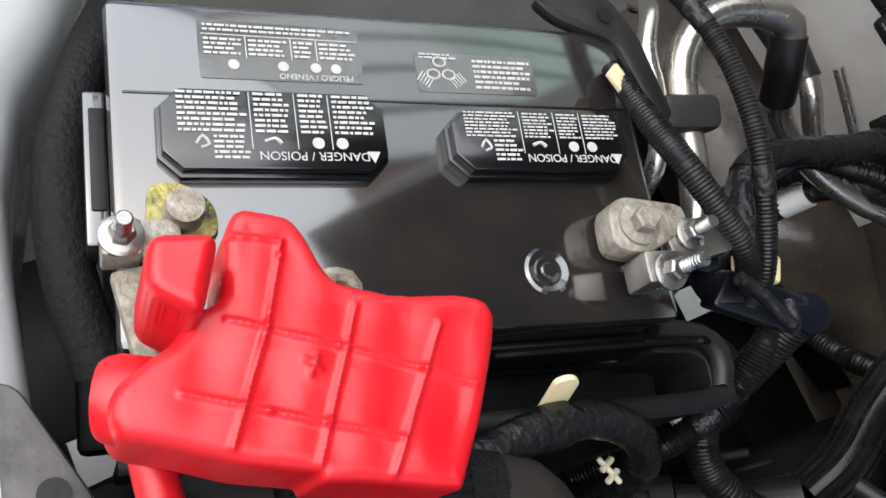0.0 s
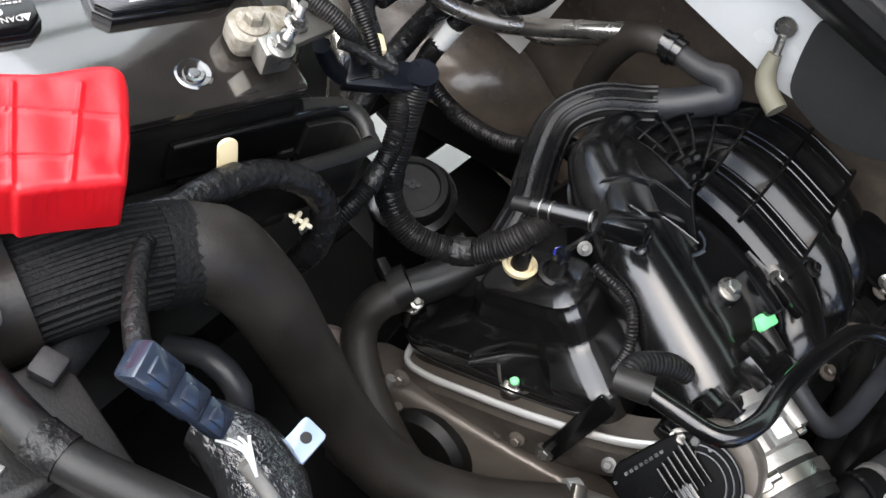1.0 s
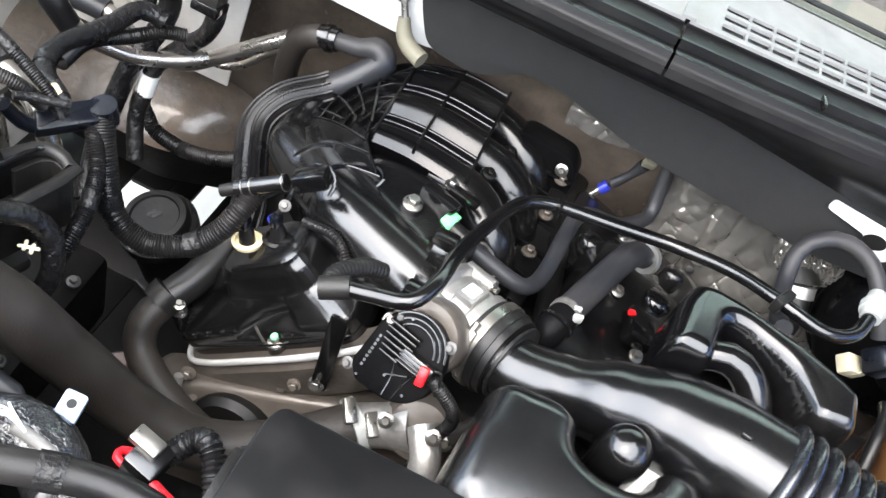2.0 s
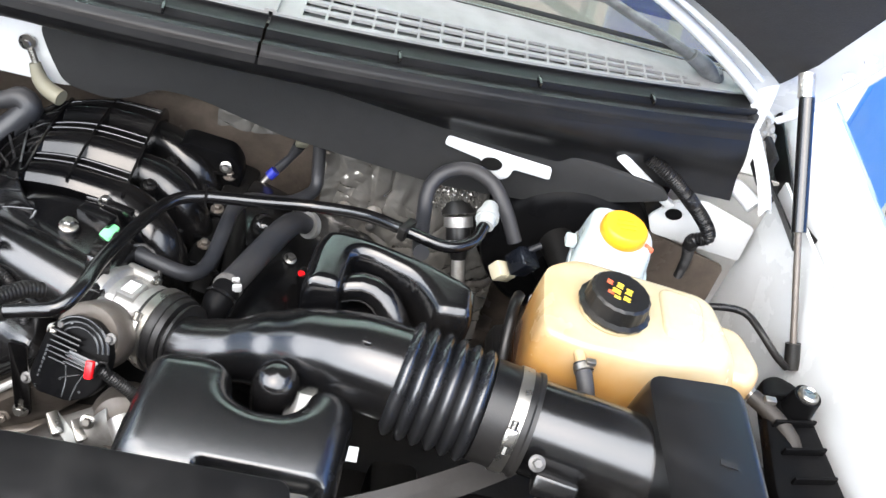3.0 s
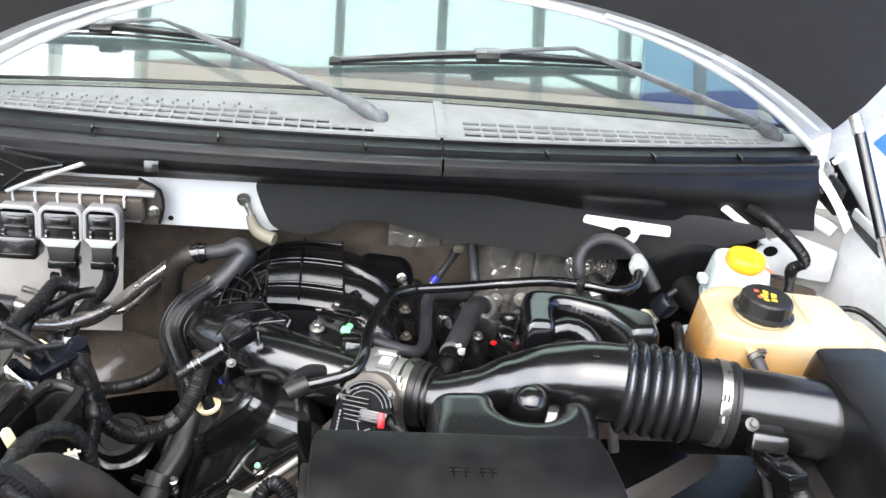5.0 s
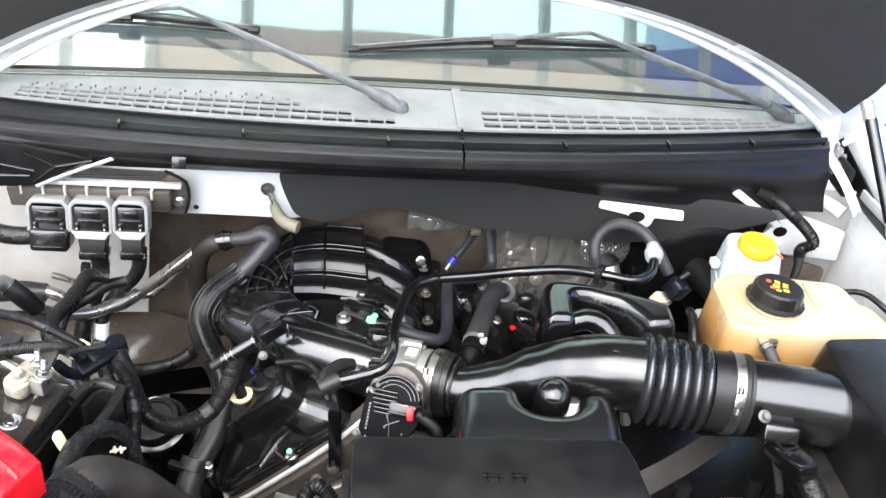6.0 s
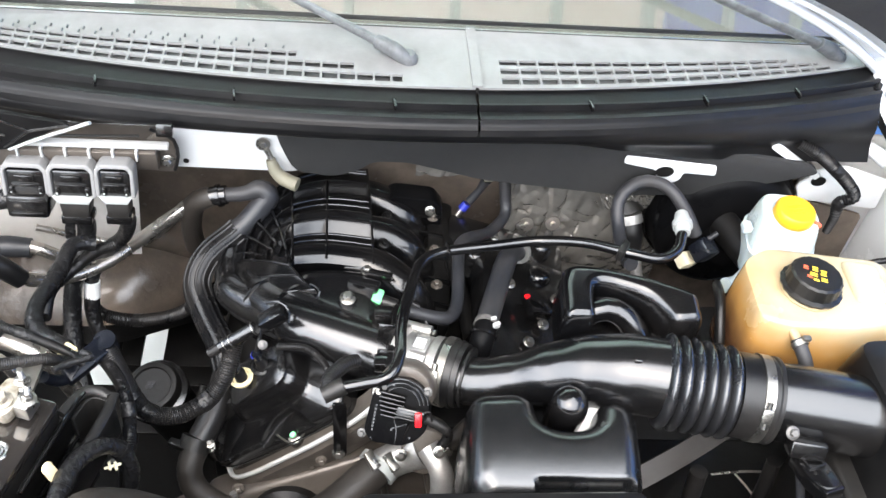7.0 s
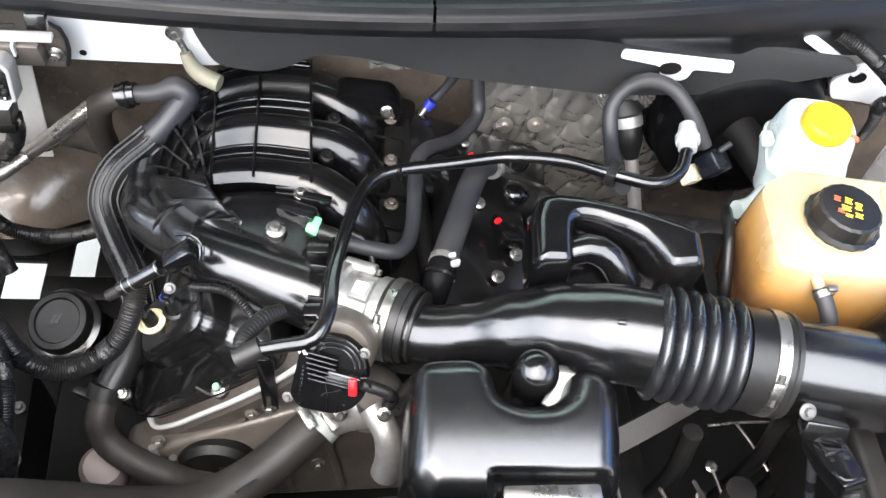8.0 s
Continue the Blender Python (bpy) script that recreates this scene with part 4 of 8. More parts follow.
def danger_print(lid, x0, x1, y0, y1, z, seed):
    """Upside-down warning print, as it reads from the fender."""
    w = x1 - x0
    lettering("warning_text", "DANGER / POISON", 0.0072, BT @ pose(x0 + 0.66 * w, y0 + 0.0058, z + 0.0002, 0, 0, 180), battery_ink, lid)
    g = G()
    g.add([(x1 - 0.009, y0 + 0.009, z), (x1 - 0.005, y0 + 0.002, z), (x1 - 0.001, y0 + 0.009, z)][::-1], [(0, 1, 2)], BT)
    sign_round(g, x0 + w * 0.68, y0 + 0.0135, z, 0.0034)
    sign_round(g, x0 + w * 0.8, y0 + 0.0135, z, 0.0034)
    g.tube([b_at(x0 + w * 0.10, y0 + 0.012, z), b_at(x0 + w * 0.13, y0 + 0.017, z), b_at(x0 + w * 0.16, y0 + 0.012, z), b_at(x0 + w * 0.12, y0 + 0.01, z)], 0.0009, 5)
    g.tube([b_at(x0 + w * 0.42, y0 + 0.014, z), b_at(x0 + w * 0.47, y0 + 0.016, z), b_at(x0 + w * 0.5, y0 + 0.013, z)], 0.0012, 5)
    for k in (0.36, 0.58, 0.75):
        g.box(BT @ pose(x0 + w * k, (y0 + y1) / 2 + 0.004, z), 0.0005, (y1 - y0) * 0.75, 0.0003, 0)
    part("pictogram", g, battery_ink, lid, "white warning pictograms")
    bars(lid, x0 + 0.18 * w, x0 + 0.35 * w, y0 + 0.003, y0 + 0.018, 5, z, seed)
    for k, (a, b) in enumerate(((0.02, 0.35), (0.38, 0.57), (0.6, 0.74), (0.77, 0.99))):
        bars(lid, x0 + a * w, x0 + b * w, y0 + 0.0185, y1 - 0.001, 8, z, seed + 1 + k)


for x0, x1, y0, y1, sd in ((-0.137, -0.011, -0.017, 0.034, 3), (0.026, 0.146, -0.016, 0.027, 40)):
    g = G().prism(octagon(x0, x1, y0, y1, 0.011), 0.93, 0.938, BT, 0.001)
    g.prism(octagon(x0 + 0.002, x1 - 0.002, y0 + 0.002, y1 - 0.002, 0.01), 0.937, 0.945, BT, 0.0015)
    lid = part("vent_cap", g, satin, bat, "black vent cap with white print")
    danger_print(lid, x0 + 0.008, x1 - 0.006, y0 + 0.004, y1 - 0.002, 0.9452, sd)
lb = part("warning_label", G().prism(rrect(0.094, 0.037, 0.002, cx=-0.064, cy=0.065), 0.931, 0.9314, BT, 0), label_film, bat, "dark warning label, scratched")
lettering("warning_text", "PELIGRO / VENENO", 0.005, BT @ pose(-0.045, 0.0495, 0.9316, 0, 0, 180), battery_ink, lb)
for k, (a, b) in enumerate(((-0.108, -0.086), (-0.083, -0.06), (-0.057, -0.045), (-0.042, -0.02))):
    bars(lb, a, b, 0.061, 0.073, 4, 0.9316, 60 + k)
bars(lb, -0.108, -0.02, 0.076, 0.082, 2, 0.9316, 70)
g = G()
for x in (-0.045, -0.033, -0.064, -0.092):
    sign_round(g, x, 0.0555, 0.9316, 0.0032)
g.box(BT @ pose(-0.064, 0.0745, 0.9316), 0.09, 0.0006, 0.0003, 0)
for x in (-0.0845, -0.0585, -0.0435):
    g.box(BT @ pose(x, 0.067, 0.9316), 0.0006, 0.014, 0.0003, 0)
part("pictogram", g, battery_ink, lb)
rl = part("recycle_label", G().prism(rrect(0.08, 0.027, 0.002, cx=0.057, cy=0.057), 0.931, 0.9313, BT, 0), label_film, bat)
for k in range(3):
    a = math.radians(90 + 120 * k)
    c = Vector((0.033 + 0.0058 * math.cos(a), 0.0585 + 0.0058 * math.sin(a), 0.9316))
    loop = [BT @ (c + Vector((0.0042 * math.cos(a + q * math.pi / 3), 0.0033 * math.sin(a + q * math.pi / 3), 0))) for q in range(7)]
    part("recycle_shape", G().tube(loop, 0.0007, 5, 0.002), battery_ink, rl)
g = G()
for sd in (-1, 1):
    for k in range(5):
        g.box(BT @ pose(0.033 + sd * (0.0075 + 0.0016 * k), 0.0495 + 0.0012 * k, 0.9316, 0, 0, sd * 35), 0.0007, 0.0075, 0.0003, 0)
part("fine_print", g, battery_ink, rl)
bars(rl, 0.055, 0.095, 0.046, 0.068, 6, 0.9315, 80)
bars(rl, 0.02, 0.048, 0.066, 0.0705, 2, 0.9315, 88)
part("magic_eye", G().lathe([(0, 0.002), (0.004, 0.002), (0.005, 0.001), (0.008, 0.0015), (0.009, 0.0), (0.013, 0.0012), (0.015, 0.0)], BT @ pose(0.0796, -0.0724, 0.931), 28), battery_top, bat, "round moulded plug")
part("seam", G().box(BT @ pose(0.003, 0.036, 0.9312), 0.31, 0.0012, 0.0008, 0), satin, bat)
part("handle_recess", G().box(BT @ pose(0.13, -0.108, 0.872), 0.16, 0.006, 0.05, 0.004), dark, bat)
part("handle_rim", G().tube([b_at(0.05, -0.113, 0.9), b_at(0.2, -0.113, 0.9), b_at(0.21, -0.113, 0.88), b_at(0.205, -0.113, 0.845), b_at(0.06, -0.113, 0.845)], 0.003, 8), satin, bat)
part("post", G().lathe([(0, 0), (0.011, 0), (0.0095, 0.022), (0, 0.022)], BT @ pose(0.133, -0.053, 0.93), 20), lead, bat, "lead terminal post")
part("post", G().lathe([(0, 0), (0.011, 0), (0.0095, 0.02), (0, 0.02)], BT @ pose(-0.126, -0.037, 0.93), 20), lead, bat, "lead terminal post")
single("terminal_washer", G().prism(rounded([(-0.145, -0.05), (-0.143, -0.019), (-0.125, -0.018), (-0.109, -0.03), (-0.108, -0.05)], 0.008), 0.931, 0.936, BT, 0.0015), felt_green, "corroded green and yellow felt terminal washer", "washer", b_at(-0.126, -0.035, 0.93))

# negative clamp
nc = thing("battery_clamp", b_at(0.13, -0.055, 0.93), "tarnished negative battery clamp with bolts", "battery clamp", "battery clamps")
part("ring", G().prism(rounded([(0.113, -0.068), (0.114, -0.042), (0.126, -0.034), (0.168, -0.04), (0.17, -0.055), (0.136, -0.072)], 0.009), 0.934, 0.954, BT, 0.003), lead, nc)
part("ear", G().box(BT @ pose(0.137, -0.083, 0.952), 0.026, 0.02, 0.026, 0.003), steel, nc)
part("cable_plate", G().box(BT @ pose(0.175, -0.062, 0.948, 0, 0, 12), 0.045, 0.026, 0.008, 0.002), steel, nc)
bolt(nc, b_at(0.133, -0.053, 0.953), 0.02, (0, 0, 1), lead, "post_top")
bolt(nc, b_at(0.139, -0.086, 0.964), 0.017, (0.2, 0, 1), steel, "nut")
part("stud", G().tube([b_at(0.139, -0.086, 0.96), b_at(0.145, -0.088, 0.99)], 0.004, 10, ripple=(0.0005, 0.0022)), steel, nc)
bolt(nc, b_at(0.168, -0.06, 0.953), 0.015, (0, 0, 1), steel, "nut")
part("stud", G().tube([b_at(0.168, -0.06, 0.95), b_at(0.169, -0.06, 0.976)], 0.0035, 10, ripple=(0.0005, 0.0022)), steel, nc)

# positive clamp, red cover, red cable
pc = thing("battery_clamp", b_at(-0.14, -0.06, 0.93), "pale corroded positive battery clamp with nut", "battery clamp", "battery clamps")
part("ear", G().box(BT @ pose(-0.157, -0.053, 0.937), 0.019, 0.019, 0.024, 0.002), lead, pc)
part("strap", G().box(BT @ pose(-0.138, -0.052, 0.938), 0.02, 0.02, 0.012, 0.002), lead, pc)
part("lower_strap", G().box(BT @ pose(-0.143, -0.088, 0.932, 0, 0, 12), 0.03, 0.05, 0.01, 0.003), lead, pc)
part("side_loop", G().tube([b_at(-0.07, -0.075, 0.936), b_at(-0.05, -0.074, 0.94), b_at(-0.042, -0.08, 0.94), b_at(-0.042, -0.1, 0.936)], 0.005, 8), lead, pc)
bolt(pc, b_at(-0.157, -0.053, 0.948), 0.016, (0, 0, 1), steel, "nut")
part("stud", G().tube([b_at(-0.157, -0.053, 0.94), b_at(-0.157, -0.053, 0.972)], 0.004, 10, ripple=(0.0005, 0.0022)), steel, pc)
bolt(pc, b_at(-0.14, -0.088, 0.937), 0.017, (0, 0, 1), steel, "nut")

rcv = thing("terminal_cover", b_at(-0.08, -0.13, 0.96), "bright red moulded vinyl battery terminal cover", "terminal cover")
cov = [(-0.114, -0.066), (-0.091, -0.071), (-0.085, -0.079), (-0.078, -0.096), (-0.073, -0.102), (-0.048, -0.109), (-0.015, -0.11), (-0.004, -0.113), (0.0, -0.121), (-0.003, -0.134), (-0.015, -0.167), (-0.029, -0.197), (-0.035, -0.196), (-0.071, -0.189), (-0.089, -0.187), (-0.09, -0.183), (-0.12, -0.177), (-0.142, -0.169), (-0.166, -0.162), (-0.17, -0.154), (-0.168, -0.143), (-0.159, -0.135), (-0.142, -0.124), (-0.137, -0.113), (-0.123, -0.109), (-0.12, -0.079)]
RIBS = (((-0.098, -0.091), (-0.106, -0.121)), ((-0.106, -0.121), (-0.124, -0.17)), ((-0.067, -0.114), (-0.084, -0.163)), ((-0.084, -0.163), (-0.09, -0.181)), ((-0.03, -0.125), (-0.059, -0.187)), ((-0.122, -0.118), (-0.077, -0.132)), ((-0.077, -0.132), (-0.041, -0.144)), ((-0.041, -0.144), (-0.017, -0.153)), ((-0.142, -0.147), (-0.108, -0.157)), ((-0.108, -0.157), (-0.054, -0.173)), ((-0.117, -0.081), (-0.097, -0.084)), ((-0.097, -0.084), (-0.098, -0.091)), ((-0.092, -0.137), (-0.086, -0.141)), ((-0.087, -0.136), (-0.09, -0.143)))


def moulded(x, y, d):
    """Raised ribs, a plus mark and soft dents in the vinyl."""
    h = 0.0012 * np.sin(46 * x + 2.2 + 20 * y) * np.sin(61 * y + 30 * x) + 0.0009 * np.sin(140 * x + 60 * y) * np.sin(120 * y - 90 * x)
    h = h * np.clip(d / 0.012, 0, 1)
    for a, b in RIBS:
        ex, ey = b[0] - a[0], b[1] - a[1]
        t = np.clip(((x - a[0]) * ex + (y - a[1]) * ey) / (ex * ex + ey * ey), 0, 1)
        h = h + 0.0019 * np.exp(-(((x - a[0] - t * ex) ** 2 + (y - a[1] - t * ey) ** 2) / 0.0015 ** 2))
    return h


part("shell", G().pillow(rounded(cov, 0.006, 4), 0.965, 1.019, 0.007, BT, 0.00095, 0.007, moulded), red, rcv)
KNOB = [(-0.154, -0.089), (-0.126, -0.089), (-0.135, -0.124), (-0.156, -0.112)]
part("knob", G().pillow(rounded(KNOB, 0.007, 4), 0.975, 1.047, 0.006, BT, 0.00095, 0.007), red, rcv)
part("spout", G().tube([b_at(-0.14, -0.146, 0.995), b_at(-0.165, -0.142, 0.994), b_at(-0.171, -0.141, 0.993)], [0.018, 0.019, 0.016], 18), red, rcv)


# ---- engine ----
# block and front cover
eb = thing("engine_block", (0.05, 0.4, 0.32), "grimy aluminium engine block below the intake", "engine")
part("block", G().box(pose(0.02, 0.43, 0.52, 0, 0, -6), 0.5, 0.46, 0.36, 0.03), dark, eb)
part("front_cover", G().prism(rounded([(-0.25, 0.46), (-0.235, 0.568), (-0.13, 0.61), (-0.03, 0.646), (0.03, 0.67), (0.14, 0.69), (0.26, 0.65), (0.3, 0.45)], 0.02), -0.03, 0.035, frame3((0, 0.03, 0), (1, 0.06, 0), (0, 0.25, 1)), 0.01, 3), alu_dirty, eb, "dull cast timing cover")
for k in range(5):
    part("cover_rib", G().tube([(-0.17 + 0.07 * k, 0.115 + 0.008 * k, 0.58 + 0.012 * k), (-0.16 + 0.075 * k, 0.09 + 0.008 * k, 0.48)], 0.006, 8), alu_dirty, eb)
for p in ((-0.19, 0.137, 0.59), (-0.075, 0.16, 0.63), (0.02, 0.165, 0.655), (0.11, 0.165, 0.66), (-0.12, 0.12, 0.53), (0.03, 0.12, 0.55)):
    bolt(eb, p, 0.015, (0.05, -0.95, 0.35), alu_dirty)
part("accessory_bracket", G().prism(rounded([(-0.06, -0.03), (0.05, -0.04), (0.07, 0.02), (0.0, 0.05), (-0.06, 0.03)], 0.01), 0, 0.03, frame3((-0.14, 0.10, 0.5), (1, 0.1, 0.2), (0, 0.4, 1)), 0.004), alu_dirty, eb)
alt = thing("alternator", (-0.13, 0.12, 0.52), "dull grey slotted alternator end behind the hoses", "alternator")
part("case", G().lathe([(0, 0), (0.05, 0), (0.058, 0.012), (0.058, 0.06), (0.05, 0.07), (0, 0.07)], aim((-0.11, 0.17, 0.53), (-0.115, 0.05, 0.56)), 28), dark, alt)
for k in range(3):
    part("slot_band", G().box(pose(-0.145, 0.1, 0.555 - 0.022 * k, -20, 18, 8), 0.075, 0.02, 0.013, 0.002), alu_dirty, alt)
    part("slot", G().box(pose(-0.145, 0.104, 0.544 - 0.022 * k, -20, 18, 8), 0.07, 0.024, 0.008, 0.001), dark, alt)
part("strap", G().box(pose(-0.1, 0.092, 0.535, -20, 10, 8), 0.02, 0.022, 0.07, 0.002), dark, alt)
part("link_rod", G().tube([(-0.197, 0.125, 0.595), (-0.19, 0.11, 0.55), (-0.18, 0.095, 0.5)], 0.006, 10), alu, alt, "bright link rod")
bolt(alt, (-0.08, 0.1, 0.565), 0.016, (0, -0.9, 0.4), dark)
bolt(alt, (-0.05, 0.1, 0.55), 0.014, (0, -0.9, 0.4), alu_dirty)

# valve cover with coil tower
vc = thing("valve_cover", (-0.14, 0.2, 0.64), "satin black plastic valve cover with coil tower", "valve cover")
VX, VY = Vector((0.743, 0.06, 0.669)).normalized(), Vector((-0.18, 0.97, 0.02))
VF = frame3((-0.139, 0.211, 0.672), VX, VY)
VI = VF.inverted()


skirt = rounded([(-0.115, -0.04), (0.16, -0.055), (0.165, 0.15), (-0.1, 0.15)], 0.03, 6)
part("rail", G().prism(skirt, -0.022, 0.0, VF, 0.004), satin, vc)
TOP = [VI @ Vector(c) for c in ((-0.184, 0.228, 0.757), (-0.152, 0.241, 0.77))]
tz = (TOP[0].z + TOP[1].z) / 2
tcx, tcy = (TOP[0].x + TOP[1].x) / 2, (TOP[0].y + TOP[1].y) / 2
crown = rounded([(tcx - 0.052, tcy - 0.036), (tcx + 0.066, tcy - 0.038), (tcx + 0.064, tcy + 0.034), (tcx - 0.05, tcy + 0.034)], 0.03, 6)
rings = []


def dense(pts):
    return [(a[0] + (b[0] - a[0]) * j / 6, a[1] + (b[1] - a[1]) * j / 6) for a, b in zip(pts, pts[1:] + pts[:1]) for j in range(6)]


skirt_d, crown_d = dense(skirt), dense(crown)
trough = VI @ Vector((-0.101, 0.168, 0.697))
for k in range(33):
    t = k / 32
    e = 0.1 * t + 0.74 * smooth(t, 0.2, 0.56) + 0.16 * smooth(t, 0.5, 1.0) - 0.1 * t * smooth(t, 0.5, 1.0) + 0.1 * smooth(t, 0.8, 1.0)
    e = min(1.0, e)
    ring = []
    for a, b in zip(skirt_d, crown_d):
        dip = (a[1] < -0.02) * (1 - smooth(abs(a[0] - trough.x), 0.014, 0.036)) * (1 - smooth(t, 0.5, 0.8)) * smooth(t, 0.03, 0.2)
        w = e + (0.8 - e) * dip if e < 0.8 else e
        ring.append(VF @ Vector((a[0] + (b[0] - a[0]) * e, a[1] + (b[1] - a[1]) * w, tz * t)))
    rings.append(ring)
mid = VF @ Vector((tcx, tcy, tz + 0.004))
rings.append([vlerp(p, mid, 0.1) + Vector((-0.001, 0, 0.003)) for p in rings[-1]])
part("cover", G().loft(rings), satin, vc)
LIP = [(-0.118, 0.0, -0.016), (-0.108, -0.045, -0.016), (-0.07, -0.06, -0.014), (0.0, -0.066, -0.011), (0.08, -0.07, -0.008), (0.17, -0.068, -0.004), (0.23, -0.055, 0.0)]
part("head_rail", G().tube([VF @ Vector(q) for q in LIP], 0.0052, 12, 0.008, flat=0.7), alu_pale, vc, "bright machined head rail")
lip_pts, _ = spline([VF @ Vector(q) for q in LIP], 1, 0.01)
part("head", G().loft([[p + Vector((0.0, 0.006, -0.004)), p + Vector((0.004, -0.002, -0.02)), p + Vector((0.012, 0.004, -0.06)), p + Vector((0.02, 0.02, -0.1)), p + Vector((0.02, 0.06, -0.1)), p + Vector((0.0, 0.04, -0.004))] for p in lip_pts]), alu_dirty, vc, "dull cast cylinder head")
for q in ((-0.075, -0.064), (0.05, -0.075)):
    bolt(vc, VF @ Vector((*q, -0.05)), 0.013, (0.05, -0.95, 0.3), alu_dirty)
part("seam_line", G().tube([VF @ Vector(q) for q in ((-0.112, -0.03, 0.006), (-0.08, -0.047, 0.006), (0.0, -0.056, 0.006), (0.1, -0.061, 0.007), (0.155, -0.056, 0.007))], 0.0014, 6), gloss, vc)
for q in (-0.075, -0.052, -0.03, -0.008, 0.09, 0.112, 0.132):
    part("rib", G().box(VF @ pose(q, -0.042, 0.018, 25, 0, 0), 0.003, 0.004, 0.012, 0.001), gloss, vc)
for p in ((-0.101, 0.168, 0.695), (-0.24, 0.193, 0.62), (-0.012, 0.2, 0.7)):
    b = bolt(vc, p, 0.015, (-0.3, -0.2, 0.95))
    part("bolt_boss", G().lathe([(0, -0.03), (0.014, -0.03), (0.012, 0.0), (0, 0.0)], aim(p, Vector(p) + Vector((-0.3, -0.2, 0.95))), 18), satin, vc)
part("bolt_clip", G().tube([(-0.128, 0.16, 0.715), (-0.115, 0.158, 0.7), (-0.101, 0.16, 0.69), (-0.088, 0.166, 0.706), (-0.084, 0.17, 0.722)], 0.0016, 6), steel, vc)
part("bolt_marker", G().lathe([(0, 0.011), (0.005, 0.011), (0.004, 0.0125), (0, 0.013)], aim((-0.101, 0.168, 0.697), (-0.12, 0.15, 0.76)), 12), green, vc, "green paint dab")
for k, c in enumerate(((-0.184, 0.228, 0.762), (-0.152, 0.241, 0.776))):
    co = thing("ignition_coil", c, "ignition coil plug with a small blue connector", "ignition coil", "ignition coils")
    up = Vector((-0.25, 0.05, 0.97))
    m = aim(c, Vector(c) + up)
    part("seal_ring", G().lathe([(0.0, 0.0), (0.017, 0.0), (0.019, 0.006), (0.015, 0.008), (0.013, 0.004), (0, 0.004)], m, 24), cream if k == 0 else rubber, co, "cream rubber ring" if k == 0 else "")
    part("boot", G().lathe([(0, 0.002), (0.01, 0.002), (0.009, 0.02), (0.006, 0.026), (0, 0.026)], m, 16), rubber, co)
    part("plug", G().box(m @ pose(0.002, 0, 0.034), 0.014, 0.012, 0.016, 0.002), slate, co, "dark connector with a small blue lock")
    part("lock", G().box(m @ pose(0.004, -0.005, 0.036), 0.01, 0.006, 0.008, 0.0015), blue_p, co, "blue lock")
    part("lock_mark", G().box(m @ pose(0.004, -0.0085, 0.036), 0.004, 0.001, 0.004, 0.0003), white_ink, co)
    e = Vector(c) + up * 0.04
    part("lead", G().tube([e, e + Vector((0.005, 0.012, 0.022)), e + Vector((0.03 - 0.02 * k, 0.04, 0.03)), e + Vector((0.07 - 0.03 * k, 0.035, 0.015))], 0.003, 8), loom, co)
hose("wire_loom", [(-0.13, 0.25, 0.82), (-0.085, 0.235, 0.835), (-0.055, 0.215, 0.815), (-0.045, 0.2, 0.77), (-0.045, 0.19, 0.72)], 0.0055, loom, "thin black split loom beside the valve cover", "cable", (0.0007, 0.0035))

# bracket with bolt under the throttle body
bb = thing("support_bracket", (-0.033, 0.141, 0.69), "black steel support bracket with a bolt", "bracket")
part("arm", G().prism(rounded([(-0.011, -0.012), (0.009, -0.014), (0.013, 0.112), (-0.009, 0.118)], 0.007), 0, 0.006, frame3((-0.03, 0.146, 0.7), (1, 0.1, 0.05), (0.12, 0.1, 1)), 0.002), gloss, bb)
bolt(bb, (-0.033, 0.141, 0.695), 0.015, (0, -0.9, 0.4))
bolt(bb, (0.019, 0.133, 0.876), 0.013, (0, -0.5, 0.8))

# intake manifold: three runners that bend into the neck, with fins and cross ribs between them
mf = thing("intake_manifold", (-0.05, 0.45, 0.7), "glossy black ribbed plastic intake manifold", "intake manifold")
INN = [(0.014, 0.388, 0.858), (-0.062, 0.394, 0.862), (-0.115, 0.382, 0.87), (-0.118, 0.38, 0.87), (-0.117, 0.377, 0.868), (-0.115, 0.373, 0.866), (-0.1, 0.352, 0.866), (-0.074, 0.322, 0.864)]
OUT = [(0.002, 0.672, 0.822), (-0.068, 0.668, 0.826), (-0.132, 0.635, 0.826), (-0.192, 0.585, 0.806), (-0.226, 0.527, 0.787), (-0.236, 0.46, 0.778), (-0.226, 0.39, 0.787), (-0.19, 0.328, 0.81)]
RUNNERS = (0.085, 0.39, 0.78)


def rail(pts, k):
    """A smooth curve through pts, k counting them."""
    p = [Vector(q) for q in pts]
    i = min(max(int(k), 0), len(p) - 2)
    t = k - i
    a, b, c, d = p[max(i - 1, 0)], p[i], p[i + 1], p[min(i + 2, len(p) - 1)]
    return 0.5 * (2 * b + (c - a) * t + (2 * a - 5 * b + 4 * c - d) * t * t + (3 * b - a - 3 * c + d) * t ** 3)


def envelope(k, v):
    """The surface through the crests: k counts the cross ribs round the bend, v runs from the inner to the outer rim."""
    p = rail(INN, k).lerp(rail(OUT, k), v)
    rim = max(0, (v - 0.88) / 0.12) ** 2
    return p + Vector((0, 0, 0.01 * math.sin(math.pi * v) - 0.03 * rim))


